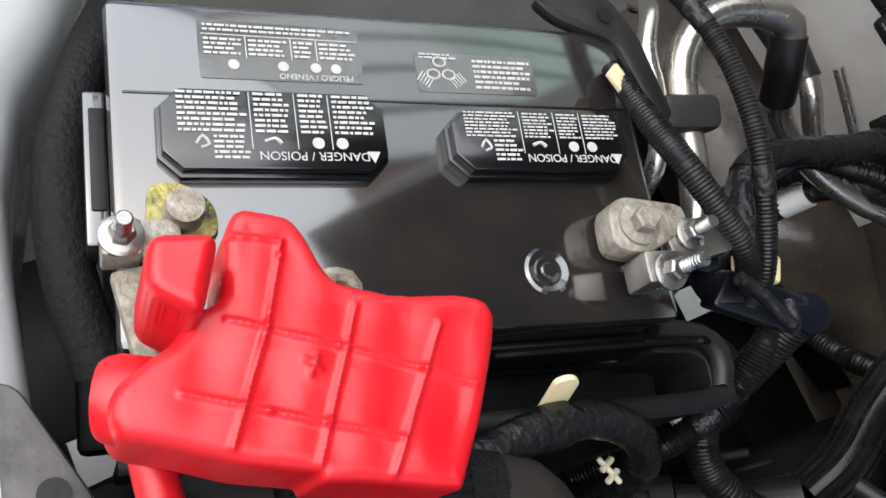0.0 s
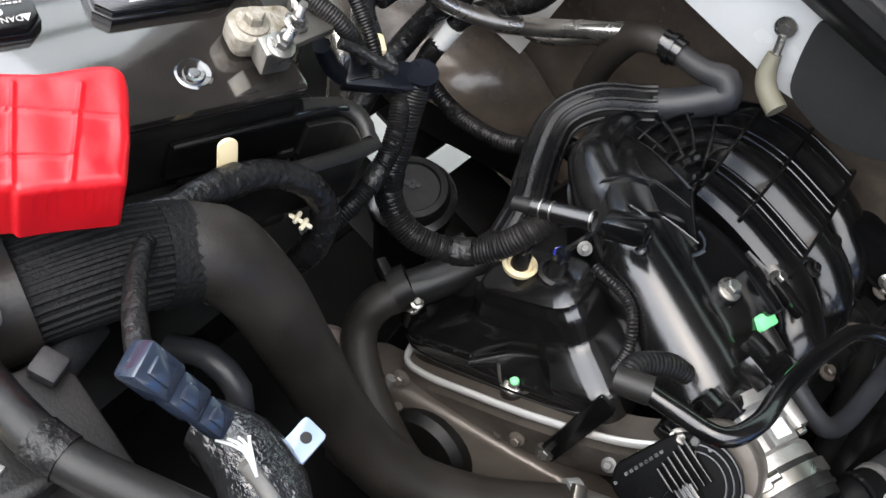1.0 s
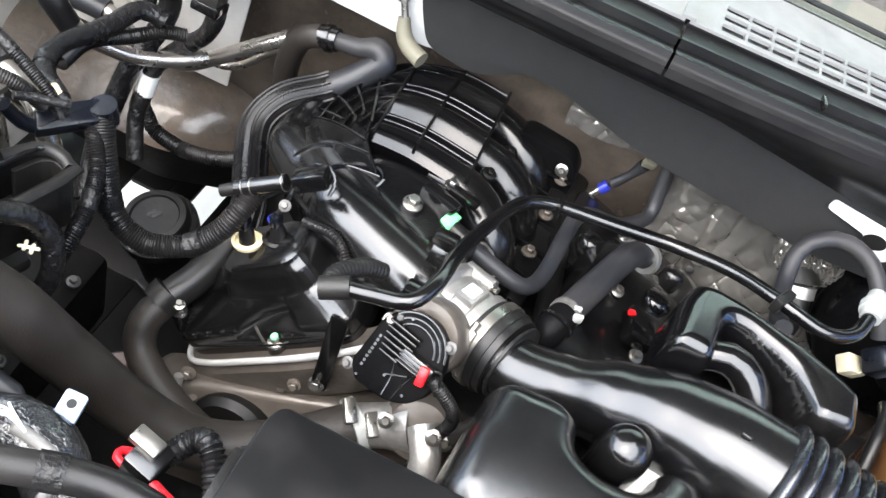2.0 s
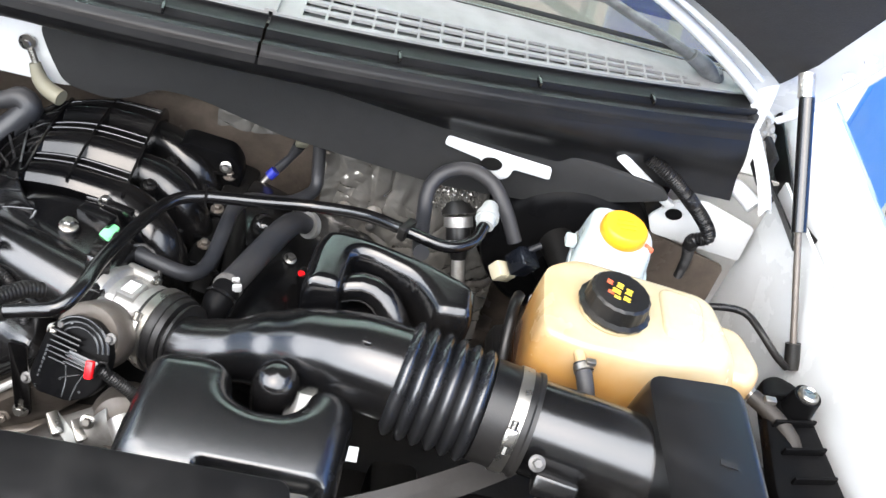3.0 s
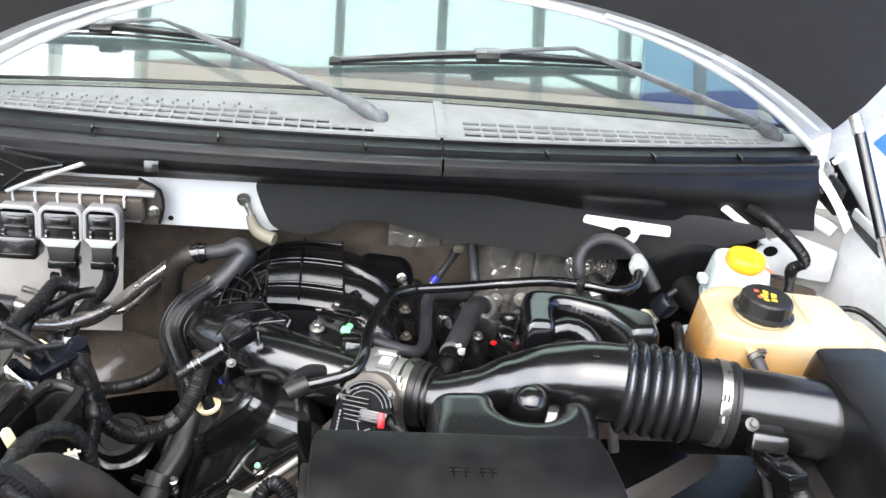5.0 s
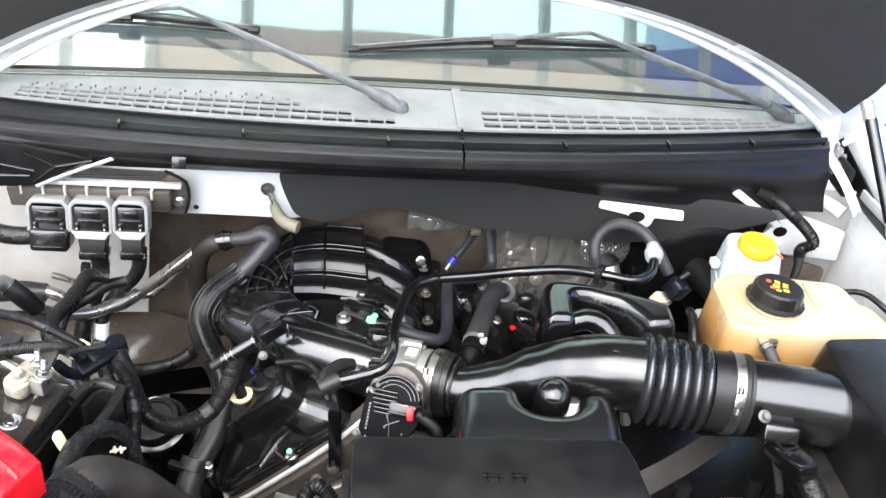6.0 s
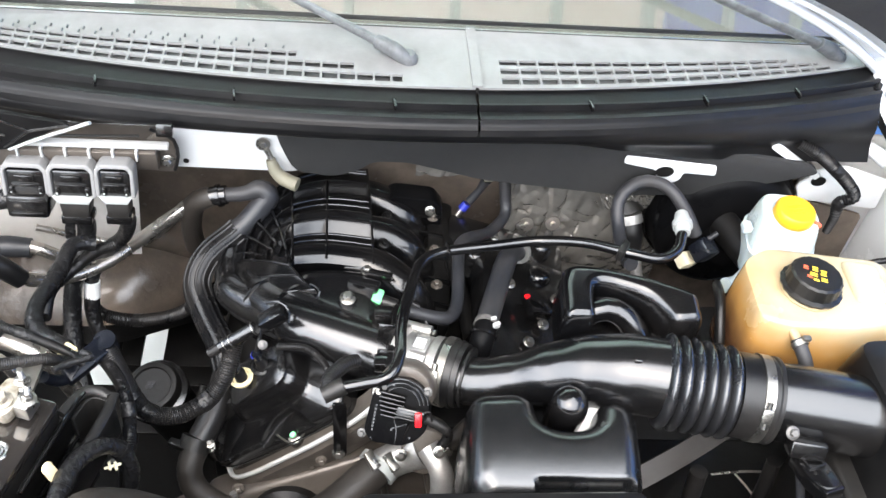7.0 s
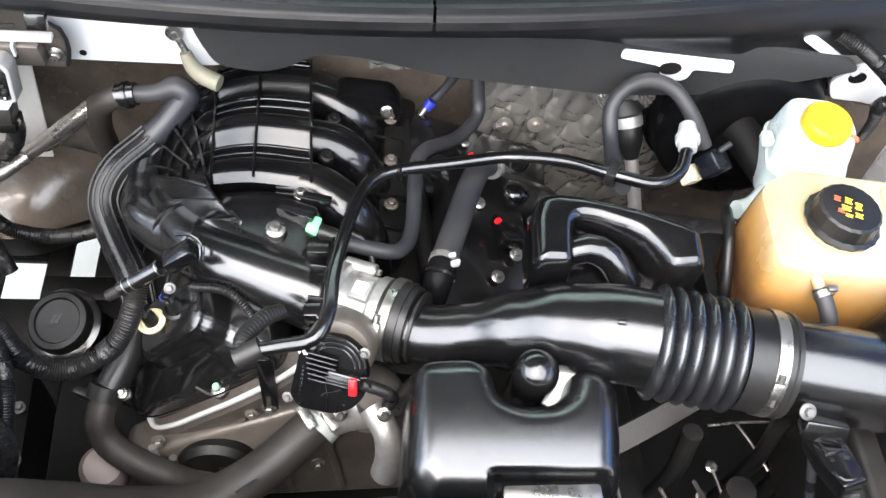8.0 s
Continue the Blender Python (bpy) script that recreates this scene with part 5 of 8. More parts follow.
def fan(k, v):
    """The moulded skin: round runners with valleys between, shallow pockets in the bend, a plain panel before the neck."""
    near = min(abs(v - r) for r in RUNNERS)
    valley = 0.021 * smooth(near, 0.02, 0.15)
    pocket = 0.009 * smooth(v, 0.03, 0.08)
    d = valley * (1 - smooth(k, 1.9, 2.5)) + pocket * smooth(k, 1.9, 2.5)
    d *= 1 - smooth(k, 5.0, 5.15)
    return envelope(k, v) - Vector((0, 0, d))


def fan_full(k, w):
    """The skin closed below."""
    if w <= 0.5:
        return fan(k, w * 2)
    q = (w - 0.5) * 2
    p = rail(OUT, k).lerp(rail(INN, k), q)
    return p - Vector((0, 0, 0.03 + 0.09 * math.sin(math.pi * q) ** 0.6))


rings = [[fan_full(7 * i / 140, q / 240) for q in range(240)] for i in range(141)]
part("plenum", G().loft(rings), moulded_black, mf)


def blade(pts, thick=0.003, deep=0.02):
    """A standing fin whose rounded top runs through pts."""
    prof = ((-0.5, -deep), (-0.5, -0.001), (-0.3, 0), (0.3, 0), (0.5, -0.001), (0.5, -deep))
    rings = []
    for i, c in enumerate(pts):
        d = (pts[min(i + 1, len(pts) - 1)] - pts[max(i - 1, 0)]).normalized()
        side = d.cross(Vector((0, 0, 1))).normalized()
        rings.append([c + side * (x * thick) + Vector((0, 0, z)) for x, z in prof])
    return G().loft(rings)


for v, k0, k1, up in ((0.175, 0.02, 2.0, -0.004), (0.225, 0.02, 2.0, -0.004), (0.325, 0.02, 1.95, -0.008), (0.5, 0.02, 2.0, -0.004), (0.56, 0.02, 2.0, -0.004), (0.71, 0.02, 1.95, -0.008), (0.87, 0.02, 2.0, -0.004), (0.95, 0.02, 2.9, -0.003)):
    part("fin", blade([envelope(k0 + (k1 - k0) * i / 30, v) + Vector((0, 0, up)) for i in range(31)], 0.0042), gloss, mf)
for v, k0, k1 in ((0.2, 2.0, 4.0), (0.36, 2.0, 5.05), (0.52, 2.0, 5.05), (0.68, 2.0, 5.05), (0.84, 2.0, 5.05), (0.97, 2.9, 5.05)):
    part("fin", blade([envelope(k0 + (k1 - k0) * i / 30, v) + Vector((0, 0, 0.001)) for i in range(31)], 0.003), gloss, mf)
for k, v0, v1, up in ((0.0, 0.02, 1.0, 0.0015), (1.0, 0.02, 1.0, 0.0015), (1.98, 0.0, 1.0, 0.0015), (2.75, 0.12, 0.98, 0.001), (3.45, 0.3, 0.98, 0.001), (4.1, 0.3, 0.98, 0.001), (4.75, 0.4, 0.98, 0.001), (5.1, 0.05, 0.97, 0.002)):
    part("cross_rib", blade([envelope(k, v0 + (v1 - v0) * i / 40) + Vector((0, 0, up)) for i in range(41)], 0.004), gloss, mf)
part("panel_rib", blade([envelope(5.95, 0.05 + 0.9 * i / 20) + Vector((0, 0, 0.002)) for i in range(21)], 0.003, 0.008), gloss, mf)
part("bend_rib", blade([envelope(6.8, 0.98 * i / 20) + Vector((0, 0, 0.004)) for i in range(21)], 0.004, 0.012), gloss, mf)
part("inner_rib", blade([envelope(5.1 + 1.8 * i / 16, 0.02) + Vector((0, 0, 0.003)) for i in range(17)], 0.003, 0.012), gloss, mf)
part("outer_collar", blade([envelope(5.6, 0.62 + 0.37 * i / 12) + Vector((0, 0, 0.002)) for i in range(13)], 0.003, 0.008), gloss, mf)
part("outer_collar", blade([envelope(6.3, 0.62 + 0.37 * i / 12) + Vector((0, 0, 0.002)) for i in range(13)], 0.003, 0.008), gloss, mf)
for pts in (((-0.03, 0.416, 0.826), (0.012, 0.41, 0.826), (0.045, 0.392, 0.82), (0.072, 0.372, 0.805), (0.095, 0.356, 0.75), (0.1, 0.35, 0.62)),
            ((-0.03, 0.502, 0.812), (0.006, 0.5, 0.812), (0.045, 0.496, 0.803), (0.075, 0.482, 0.785), (0.1, 0.47, 0.73), (0.105, 0.465, 0.6)),
            ((-0.03, 0.612, 0.79), (0.004, 0.61, 0.79), (0.04, 0.6, 0.783), (0.072, 0.583, 0.765), (0.095, 0.572, 0.71), (0.1, 0.57, 0.58))):
    part("runner", G().tube(pts, [0.03, 0.033, 0.034, 0.033, 0.031, 0.03], 26, 0.006), moulded_black, mf)
part("runner_web", G().prism(rounded([(-0.005, 0.4), (0.075, 0.375), (0.095, 0.46), (0.085, 0.58), (-0.005, 0.63)], 0.02), 0.7, 0.772, None, 0.006), moulded_black, mf)
for x, y, z in ((0.032, 0.46, 0.83), (0.066, 0.425, 0.8), (0.04, 0.555, 0.8)):
    part("boss", G().lathe([(0, -0.06), (0.014, -0.06), (0.012, 0), (0, 0)], pose(x, y, z), 18), gloss, mf)
    bolt(mf, (x, y, z), 0.014, (0.2, -0.1, 0.95), dark)
part("flat_web", G().pillow(rounded([(-0.125, 0.37), (-0.15, 0.328), (-0.115, 0.286), (-0.052, 0.254), (0.035, 0.215), (0.045, 0.33), (0.02, 0.392), (-0.06, 0.398), (-0.11, 0.39)], 0.02, 6), 0.78, 0.862, 0.045, None, 0.004, 0.05), satin, mf)
part("neck", G().tube([(-0.183, 0.4, 0.785), (-0.153, 0.348, 0.802), (-0.104, 0.3, 0.816), (-0.05, 0.274, 0.819), (0.005, 0.252, 0.818), (0.035, 0.24, 0.814)], [0.036, 0.042, 0.045, 0.046, 0.047, 0.048], 40, 0.006), satin, mf)
for p, q, rr in (((-0.122, 0.318, 0.811), (-0.09, 0.294, 0.817), 0.0445), ((-0.156, 0.352, 0.801), (-0.138, 0.33, 0.807), 0.042)):
    m = aim(p, q)
    part("collar", G().lathe([(rr - 0.003, -0.003), (rr + 0.0035, -0.0015), (rr + 0.0035, 0.0015), (rr - 0.003, 0.003)], m, 40), gloss, mf)
part("side_hook", G().tube([(-0.085, 0.33, 0.874), (-0.076, 0.322, 0.878), (-0.07, 0.312, 0.878), (-0.074, 0.304, 0.87)], 0.0022, 6), gloss, mf)
part("side_hook", G().tube([(-0.15, 0.3, 0.862), (-0.13, 0.294, 0.872), (-0.115, 0.28, 0.872), (-0.115, 0.265, 0.86)], 0.0025, 8), gloss, mf)
part("flange", G().box(pose(0.045, 0.235, 0.815, 0, 0, -8), 0.022, 0.125, 0.125, 0.008), gloss, mf, "black throttle flange")
for dy, dz in ((0.045, 0.045), (-0.045, 0.045), (-0.05, -0.01)):
    part("flange_lug", G().box(pose(0.028, 0.235 + dy, 0.82 + dz), 0.03, 0.022, 0.022, 0.004), gloss, mf)
for x, y, z, w in ((0.032, 0.2, 0.868, 0.03), (0.034, 0.235, 0.884, 0.03), (0.036, 0.165, 0.84, 0.026)):
    part("flange_rib", G().box(pose(x, y, z, -25, 0, -8), w, 0.004, 0.022, 0.001), gloss, mf)

OUTER = [rail(OUT, k).lerp(rail(INN, k), 0.1) - Vector((0, 0, 0.004)) for k in (3.6, 4.3, 5.0, 5.6, 6.2)]
part("outer_tube", G().tube([*OUTER, (-0.168, 0.346, 0.799), (-0.104, 0.302, 0.815), (-0.06, 0.28, 0.818)], [0.012, 0.016, 0.02, 0.024, 0.029, 0.036, 0.0445, 0.045], 32, 0.006), satin, mf)
part("rear_cover", G().prism(rounded([(0.03, 0.6), (0.03, 0.8), (0.05, 0.822), (0.125, 0.815), (0.142, 0.79), (0.145, 0.6)], 0.012), -0.02, 0.02, frame3((0, 0.603, 0), (1, 0, 0), (0, 0, 1)), 0.005), dull_black, mf)
for q in (0.7, 0.74, 0.78):
    part("cover_rib", G().box(pose(0.088, 0.58, q), 0.1, 0.008, 0.006, 0.001), moulded_black, mf)
bolt(mf, (0.118, 0.578, 0.795), 0.014, (0, -0.9, 0.4))

# bolts and sensors on the manifold
sn = thing("map_sensor", (0.0, 0.31, 0.85), "black sensor with a bright green locking clip", "sensor")
bolt(sn, (-0.027, 0.308, 0.868), 0.018, (0, -0.1, 1))
part("boss", G().lathe([(0, -0.03), (0.016, -0.03), (0.014, 0), (0, 0)], pose(-0.027, 0.308, 0.868), 18), satin, sn)
part("clip", G().box(pose(0.019, 0.323, 0.853, 0, 10, -15), 0.016, 0.026, 0.02, 0.003), green, sn, "bright green clip")
part("body", G().box(pose(-0.002, 0.34, 0.862, 0, 0, -20), 0.05, 0.022, 0.022, 0.004), satin, sn)
part("socket", G().tube([(0.025, 0.32, 0.85), (0.05, 0.312, 0.848)], 0.011, 14), matte, sn)
part("wire", G().tube([(0.05, 0.312, 0.848), (0.07, 0.31, 0.86), (0.09, 0.3, 0.85), (0.1, 0.27, 0.83)], 0.004, 8), loom, sn)
bolt(sn, (0.002, 0.362, 0.872), 0.014, (0, 0, 1))
part("rail_clip", G().box(pose(0.02, 0.355, 0.872, 0, 0, -12), 0.045, 0.012, 0.012, 0.002), gloss, sn)

# purge valve on its bracket, left of the manifold neck
pv = thing("purge_valve", (-0.175, 0.24, 0.86), "small black purge valve with metal bands", "valve")
pa, pb = Vector((-0.23, 0.232, 0.822)), Vector((-0.12, 0.258, 0.895))
part("body", G().tube([pa.lerp(pb, 0.15), pa.lerp(pb, 0.62)], 0.0098, 16), satin, pv)
part("nozzle", G().tube([pa, pa.lerp(pb, 0.2)], 0.0075, 14), rubber, pv)
part("head", G().box(frame3(pa.lerp(pb, 0.85), pb - pa, (0, 1, 0)), 0.042, 0.026, 0.022, 0.004), satin, pv)
for t in (0.22, 0.3, 0.6):
    part("band", G().lathe([(0.0095, -0.0007), (0.0105, -0.0007), (0.0105, 0.0007), (0.0095, 0.0007)], aim(pa.lerp(pb, t), pb), 20), steel, pv)
bolt(pv, (-0.15, 0.226, 0.855), 0.0105, (0, -0.6, 0.8), scraped)

# throttle body
tx, td = Vector((0.062, 0.224, 0.826)), Vector((1, -0.42, 0.16)).normalized()
tb = thing("throttle_body", tx, "cast aluminium throttle body with black actuator housing", "throttle body")
TM = aim(tx, tx + td)
part("housing", G().lathe([(0.03, -0.012), (0.056, -0.012), (0.056, 0.0), (0.048, 0.004), (0.046, 0.04), (0.05, 0.044), (0.05, 0.066), (0.03, 0.066)], TM, 40), alu, tb)
for a in (40, 130, 215, 310):
    c = TM @ Vector((0.052 * math.cos(radians(a)), 0.052 * math.sin(radians(a)), -0.01))
    part("bolt_post", G().tube([c, c + td * 0.04], 0.0095, 12), alu, tb)
    bolt(tb, c + td * 0.04, 0.011, td)
AF = frame3((0.036, 0.122, 0.872), (0.95, -0.3, 0.05), (0.05, 0.6, 0.8)) @ Matrix.Scale(0.86, 4)
part("gear_housing", G().lathe([(0.02, -0.05), (0.05, -0.05), (0.052, -0.046), (0.052, -0.004), (0.049, 0.0), (0.02, 0.0)], AF @ pose(0.018, 0.012, -0.012) @ Matrix.Scale(0.94, 4), 44), alu_dirty, tb, "dull grey gear housing")
act = part("actuator_cover", G().prism(rounded([(-0.03, 0.006), (-0.022, 0.024), (0.0, 0.04), (0.03, 0.043), (0.054, 0.03), (0.068, 0.002), (0.068, -0.036), (0.054, -0.058), (0.03, -0.072), (-0.018, -0.076), (-0.034, -0.06)][::-1], 0.008), -0.014, 0.006, AF, 0.003, 3), dull_black, tb, "black finned actuator cover")
for r in (0.045, 0.038, 0.031):
    part("rib_arc", G().tube([AF @ Vector((0.02 + r * math.cos(radians(a)), -0.002 + r * math.sin(radians(a)), 0.006)) for a in range(15, 146, 10)], 0.0018, 8), gloss, act)
for k in range(6):
    part("fin", G().box(AF @ pose(0.004 + 0.001 * k, 0.016 - 0.0075 * k, 0.011), 0.046 - 0.002 * k, 0.0024, 0.014, 0.0006), gloss, act)
for k in range(2):
    part("rib_line", G().tube([AF @ Vector((0.012 + 0.03 * k, -0.024, 0.006)), AF @ Vector((0.02 + 0.016 * k, -0.045, 0.006)), AF @ Vector((0.022 + 0.012 * k, -0.068, 0.006))], 0.0014, 6), gloss, act)
part("rib_line", G().tube([AF @ Vector((0.012, -0.044, 0.007)), AF @ Vector((0.036, -0.03, 0.007))], 0.0014, 6), gloss, act)
for j in range(8):
    part("moulded_text_bar", G().box(AF @ pose(-0.02, -0.012 - 0.006 * j, 0.0062), 0.0035, 0.004, 0.0008, 0), satin, act)
for q in ((-0.018, -0.068), (0.012, -0.046), (0.044, -0.052), (0.002, 0.03)):
    part("moulded_dot", G().lathe([(0, 0.006), (0.003, 0.006), (0.002, 0.0085), (0, 0.0085)], AF @ pose(*q, 0), 10), satin, act)
part("plug", G().box(AF @ pose(0.04, -0.01, 0.013), 0.046, 0.022, 0.02, 0.003), satin, act)
for k in range(4):
    part("plug_rib", G().box(AF @ pose(0.033, -0.003 - 0.0045 * k, 0.0235), 0.034, 0.002, 0.002, 0.0005), gloss, act)
part("lock_clip", G().box(AF @ pose(0.055, -0.012, 0.024, 0, 0, 10), 0.011, 0.024, 0.009, 0.002), red_p, act, "red locking clip")
part("plug_wire", G().tube([AF @ Vector(q) for q in ((0.062, 0.0, 0.018), (0.07, 0.002, 0.016), (0.074, -0.012, 0.008), (0.074, -0.03, -0.005))], 0.0016, 8), loom, act)
for q in ((-0.012, 0.022), (-0.036, -0.066), (0.058, 0.03)):
    bolt(tb, AF @ Vector((*q, 0.002)), 0.01, AF.to_3x3() @ Vector((0, 0, 1)), scraped)
part("barrel_ring", G().lathe([(0.046, 0.012), (0.05, 0.013), (0.05, 0.017), (0.046, 0.018)], TM, 40), alu, tb)
part("barrel_pad", G().box(TM @ pose(0.0, 0.046, 0.028, 0, 0, 0), 0.03, 0.012, 0.026, 0.002), alu, tb)
part("paper_label", G().box(TM @ pose(0.0, 0.0525, 0.028), 0.018, 0.0008, 0.016, 0), white_ink, tb, "small white printed label")
hose("wire_loom", [AF @ Vector((0.06, -0.01, 0.012)), (0.118, 0.1, 0.83), (0.122, 0.11, 0.78), (0.105, 0.12, 0.72)], 0.007, loom, "short black loom from the throttle actuator", "cable", (0.0007, 0.0035))

# intake tube with bellows, resonators and air box
it = thing("intake_tube", (0.35, 0.13, 0.88), "satin black plastic intake tube with rubber bellows", "intake tube")
TC = [(0.132, 0.19, 0.838), (0.152, 0.179, 0.842), (0.175, 0.171, 0.85), (0.22, 0.163, 0.868), (0.27, 0.158, 0.892), (0.32, 0.15, 0.913), (0.37, 0.136, 0.927), (0.425, 0.122, 0.934)]
part("tube", G().tube(TC, [0.04, 0.037, 0.0365, 0.039, 0.0465, 0.0535, 0.057, 0.0575], 48, 0.006), satin, it)
part("cuff", G().tube([tx + td * 0.056, tx + td * 0.075, tx + td * 0.094], [0.0505, 0.051, 0.049], 36, 0.006), rubber, it)
for k in range(3):
    c = tx + td * (0.084 + 0.0085 * k)
    part("cuff_ring", G().lathe([(0.034, -0.003), (0.052 - 0.003 * k, -0.0018), (0.052 - 0.003 * k, 0.0018), (0.034, 0.003)], aim(c, c + td), 36), rubber, it)
b0, b1 = Vector((0.41, 0.125, 0.93)), Vector((0.512, 0.107, 0.927))
prof = []
for k in range(85):
    t = k / 84
    prof.append((0.058 + 0.0105 * abs(math.sin(math.pi * 6 * t)) ** 0.9 - 0.002 * t, t * (b1 - b0).length))
part("bellows", G().lathe([(0.05, 0), *prof, (0.05, prof[-1][1])], aim(b0, b1), 48), bellows_rubber, it, "ribbed rubber bellows", 60)
ed = (b1 - b0).normalized()
part("bellows_cuff", G().lathe([(0.05, 0), (0.0605, 0.0), (0.0605, 0.05), (0.0625, 0.052), (0.0625, 0.057), (0.05, 0.057)], aim(b1, b1 + ed), 44), rubber, it)
worm_clamp(it, b1 + ed * 0.036, ed, 0.0615, 0.014, (0.538, 0.05, 0.958))
worm_clamp(it, tx + td * 0.068, td, 0.0525, 0.012, (0.098, 0.164, 0.87))
part("mould_mark", G().box(pose(0.366, 0.118, 0.986, 12, 2, -10), 0.01, 0.006, 0.003, 0.001), satin, it)
mt2 = thing("airflow_tube", (0.63, 0.085, 0.9), "satin black plastic airflow sensor tube", "intake tube")
part("tube", G().tube([b1 + ed * 0.045, (0.65, 0.083, 0.925), (0.712, 0.072, 0.923)], [0.056, 0.057, 0.058], 40, 0.01), satin, mt2)
part("sensor", G().box(pose(0.598, 0.022, 0.925, -30, 0, -10), 0.05, 0.03, 0.026, 0.004), gloss, mt2)
SPF = pose(0.607, -0.008, 0.908, -10, 0, 14)
plug2 = part("sensor_plug", G().prism(rounded([(-0.017, 0.034), (0.018, 0.036), (0.021, 0.0), (0.019, -0.04), (-0.014, -0.042), (-0.02, -0.005)], 0.005), -0.013, 0.012, SPF, 0.003), gloss, mt2)
part("latch_frame", G().box(SPF @ pose(0.0, 0.026, 0.0135), 0.022, 0.003, 0.004, 0.0008).box(SPF @ pose(0.0, 0.0, 0.0135), 0.022, 0.003, 0.004, 0.0008).box(SPF @ pose(-0.0115, 0.013, 0.0135), 0.003, 0.029, 0.004, 0.0008).box(SPF @ pose(0.0115, 0.013, 0.0135), 0.003, 0.029, 0.004, 0.0008), satin, plug2)
part("pin_mark", G().lathe([(0, 0.002), (0.002, 0.0018), (0.0026, 0)], SPF @ pose(-0.008, -0.008, 0.012), 10).lathe([(0, 0.002), (0.002, 0.0018), (0.0026, 0)], SPF @ pose(0.01, -0.01, 0.012), 10), matte, plug2)
part("front_lip", G().tube([SPF @ Vector(q) for q in ((-0.015, -0.02, 0.012), (-0.008, -0.034, 0.012), (0.012, -0.034, 0.011), (0.018, -0.022, 0.011))], 0.0018, 8), satin, plug2)
bolt(mt2, (0.571, 0.029, 0.95), 0.014, (0, -0.6, 0.8), scraped)
hose("wire_loom", [(0.63, -0.03, 0.89), (0.655, -0.07, 0.85), (0.67, -0.1, 0.78), (0.66, -0.13, 0.7)], 0.016, tape, "taped wire loom hanging below the airflow sensor", "cable")

ab = thing("air_box", (0.8, -0.05, 0.6), "black plastic air filter box with ribbed lid", "air box")
AB = [(0.694, 0.155), (0.812, 0.165), (0.83, -0.45), (0.73, -0.45)]
lo = [(0.69, 0.175), (0.85, 0.18), (0.87, -0.47), (0.715, -0.47)]
part("top", taper(G(), rounded(lo, 0.03, 5), rounded(AB, 0.022, 5), 0.86, 0.99, Matrix(), 6), smooth_black, ab)
part("lid", G().prism(rounded([(0.66, 0.17), (0.965, 0.16), (0.985, -0.48), (0.68, -0.48)], 0.03), 0.78, 0.865, None, 0.012, 3), matte, ab)
for k in range(7):
    part("lid_rib", G().box(pose(0.915, 0.12 - 0.06 * k, 0.867, 0, 0, -6), 0.1, 0.004, 0.012, 0.001), matte, ab)
for k in range(3):
    part("lid_step", G().tube([(0.86, 0.05 - 0.05 * k, 0.868), (0.9, 0.045 - 0.05 * k, 0.87), (0.91, 0.01 - 0.05 * k, 0.868)], 0.002, 6), matte, ab)
part("base", G().box(pose(0.82, -0.16, 0.68), 0.28, 0.6, 0.2, 0.03), matte, ab)
part("mould_mark", G().box(pose(0.775, 0.045, 0.9945, 0, 0, -8), 0.02, 0.008, 0.001, 0), matte, ab)

tray = thing("fender_tray", (0.93, 0.2, 0.85), "black ribbed plastic tray bolted along the fender", "tray")
part("tray", G().prism(rounded([(0.9, 0.27), (0.925, 0.285), (0.955, 0.27), (0.985, 0.06), (0.995, -0.2), (0.9, -0.2), (0.885, 0.1)], 0.012), 0.88, 0.905, None, 0.005), dull_black, tray)
for k in range(8):
    part("rib", G().box(pose(0.925 + 0.004 * k, 0.24 - 0.042 * k, 0.91, 0, 0, 12), 0.06, 0.004, 0.014, 0.001), dull_black, tray)
for p in ((0.941, 0.227, 0.936), (0.972, 0.051, 0.936)):
    part("boss", G().lathe([(0, -0.03), (0.021, -0.03), (0.018, 0), (0, 0)], Matrix.Translation(p), 20), dull_black, tray)
    part("push_pin", G().lathe([(0, 0.004), (0.008, 0.004), (0.01, 0.006), (0.0135, 0.004), (0.0145, 0), (0, 0)], Matrix.Translation(p), 20), steel, tray, "bright round fastener")

# upper resonator behind the tube
ur = thing("resonator", (0.39, 0.26, 0.9), "glossy black hooked plastic intake resonator", "resonator", "resonators")
hook = rounded([(0.28, 0.205), (0.284, 0.28), (0.292, 0.305), (0.312, 0.312), (0.35, 0.309), (0.42, 0.292), (0.475, 0.27), (0.492, 0.258), (0.49, 0.205), (0.445, 0.2), (0.43, 0.228), (0.41, 0.252), (0.36, 0.27), (0.338, 0.272), (0.333, 0.25), (0.33, 0.205)], 0.014, 5)
part("shell", G().pillow(hook, 0.885, 0.97, 0.018, None, 0.0025, 0.024), gloss, ur)
part("floor", G().prism(rounded([(0.29, 0.21), (0.3, 0.3), (0.47, 0.262), (0.48, 0.21)][::-1], 0.01), 0.87, 0.9, None, 0.004), gloss, ur)
part("inner_arm", G().tube([(0.325, 0.24, 0.93), (0.352, 0.246, 0.937), (0.38, 0.24, 0.93), (0.402, 0.218, 0.908), (0.408, 0.198, 0.87)], [0.017, 0.019, 0.02, 0.02, 0.02], 20), gloss, ur)
part("foot", G().prism(rounded([(0.3, 0.2), (0.34, 0.195), (0.36, 0.22), (0.31, 0.225)], 0.006), 0.85, 0.88, None, 0.003), steel, ur)

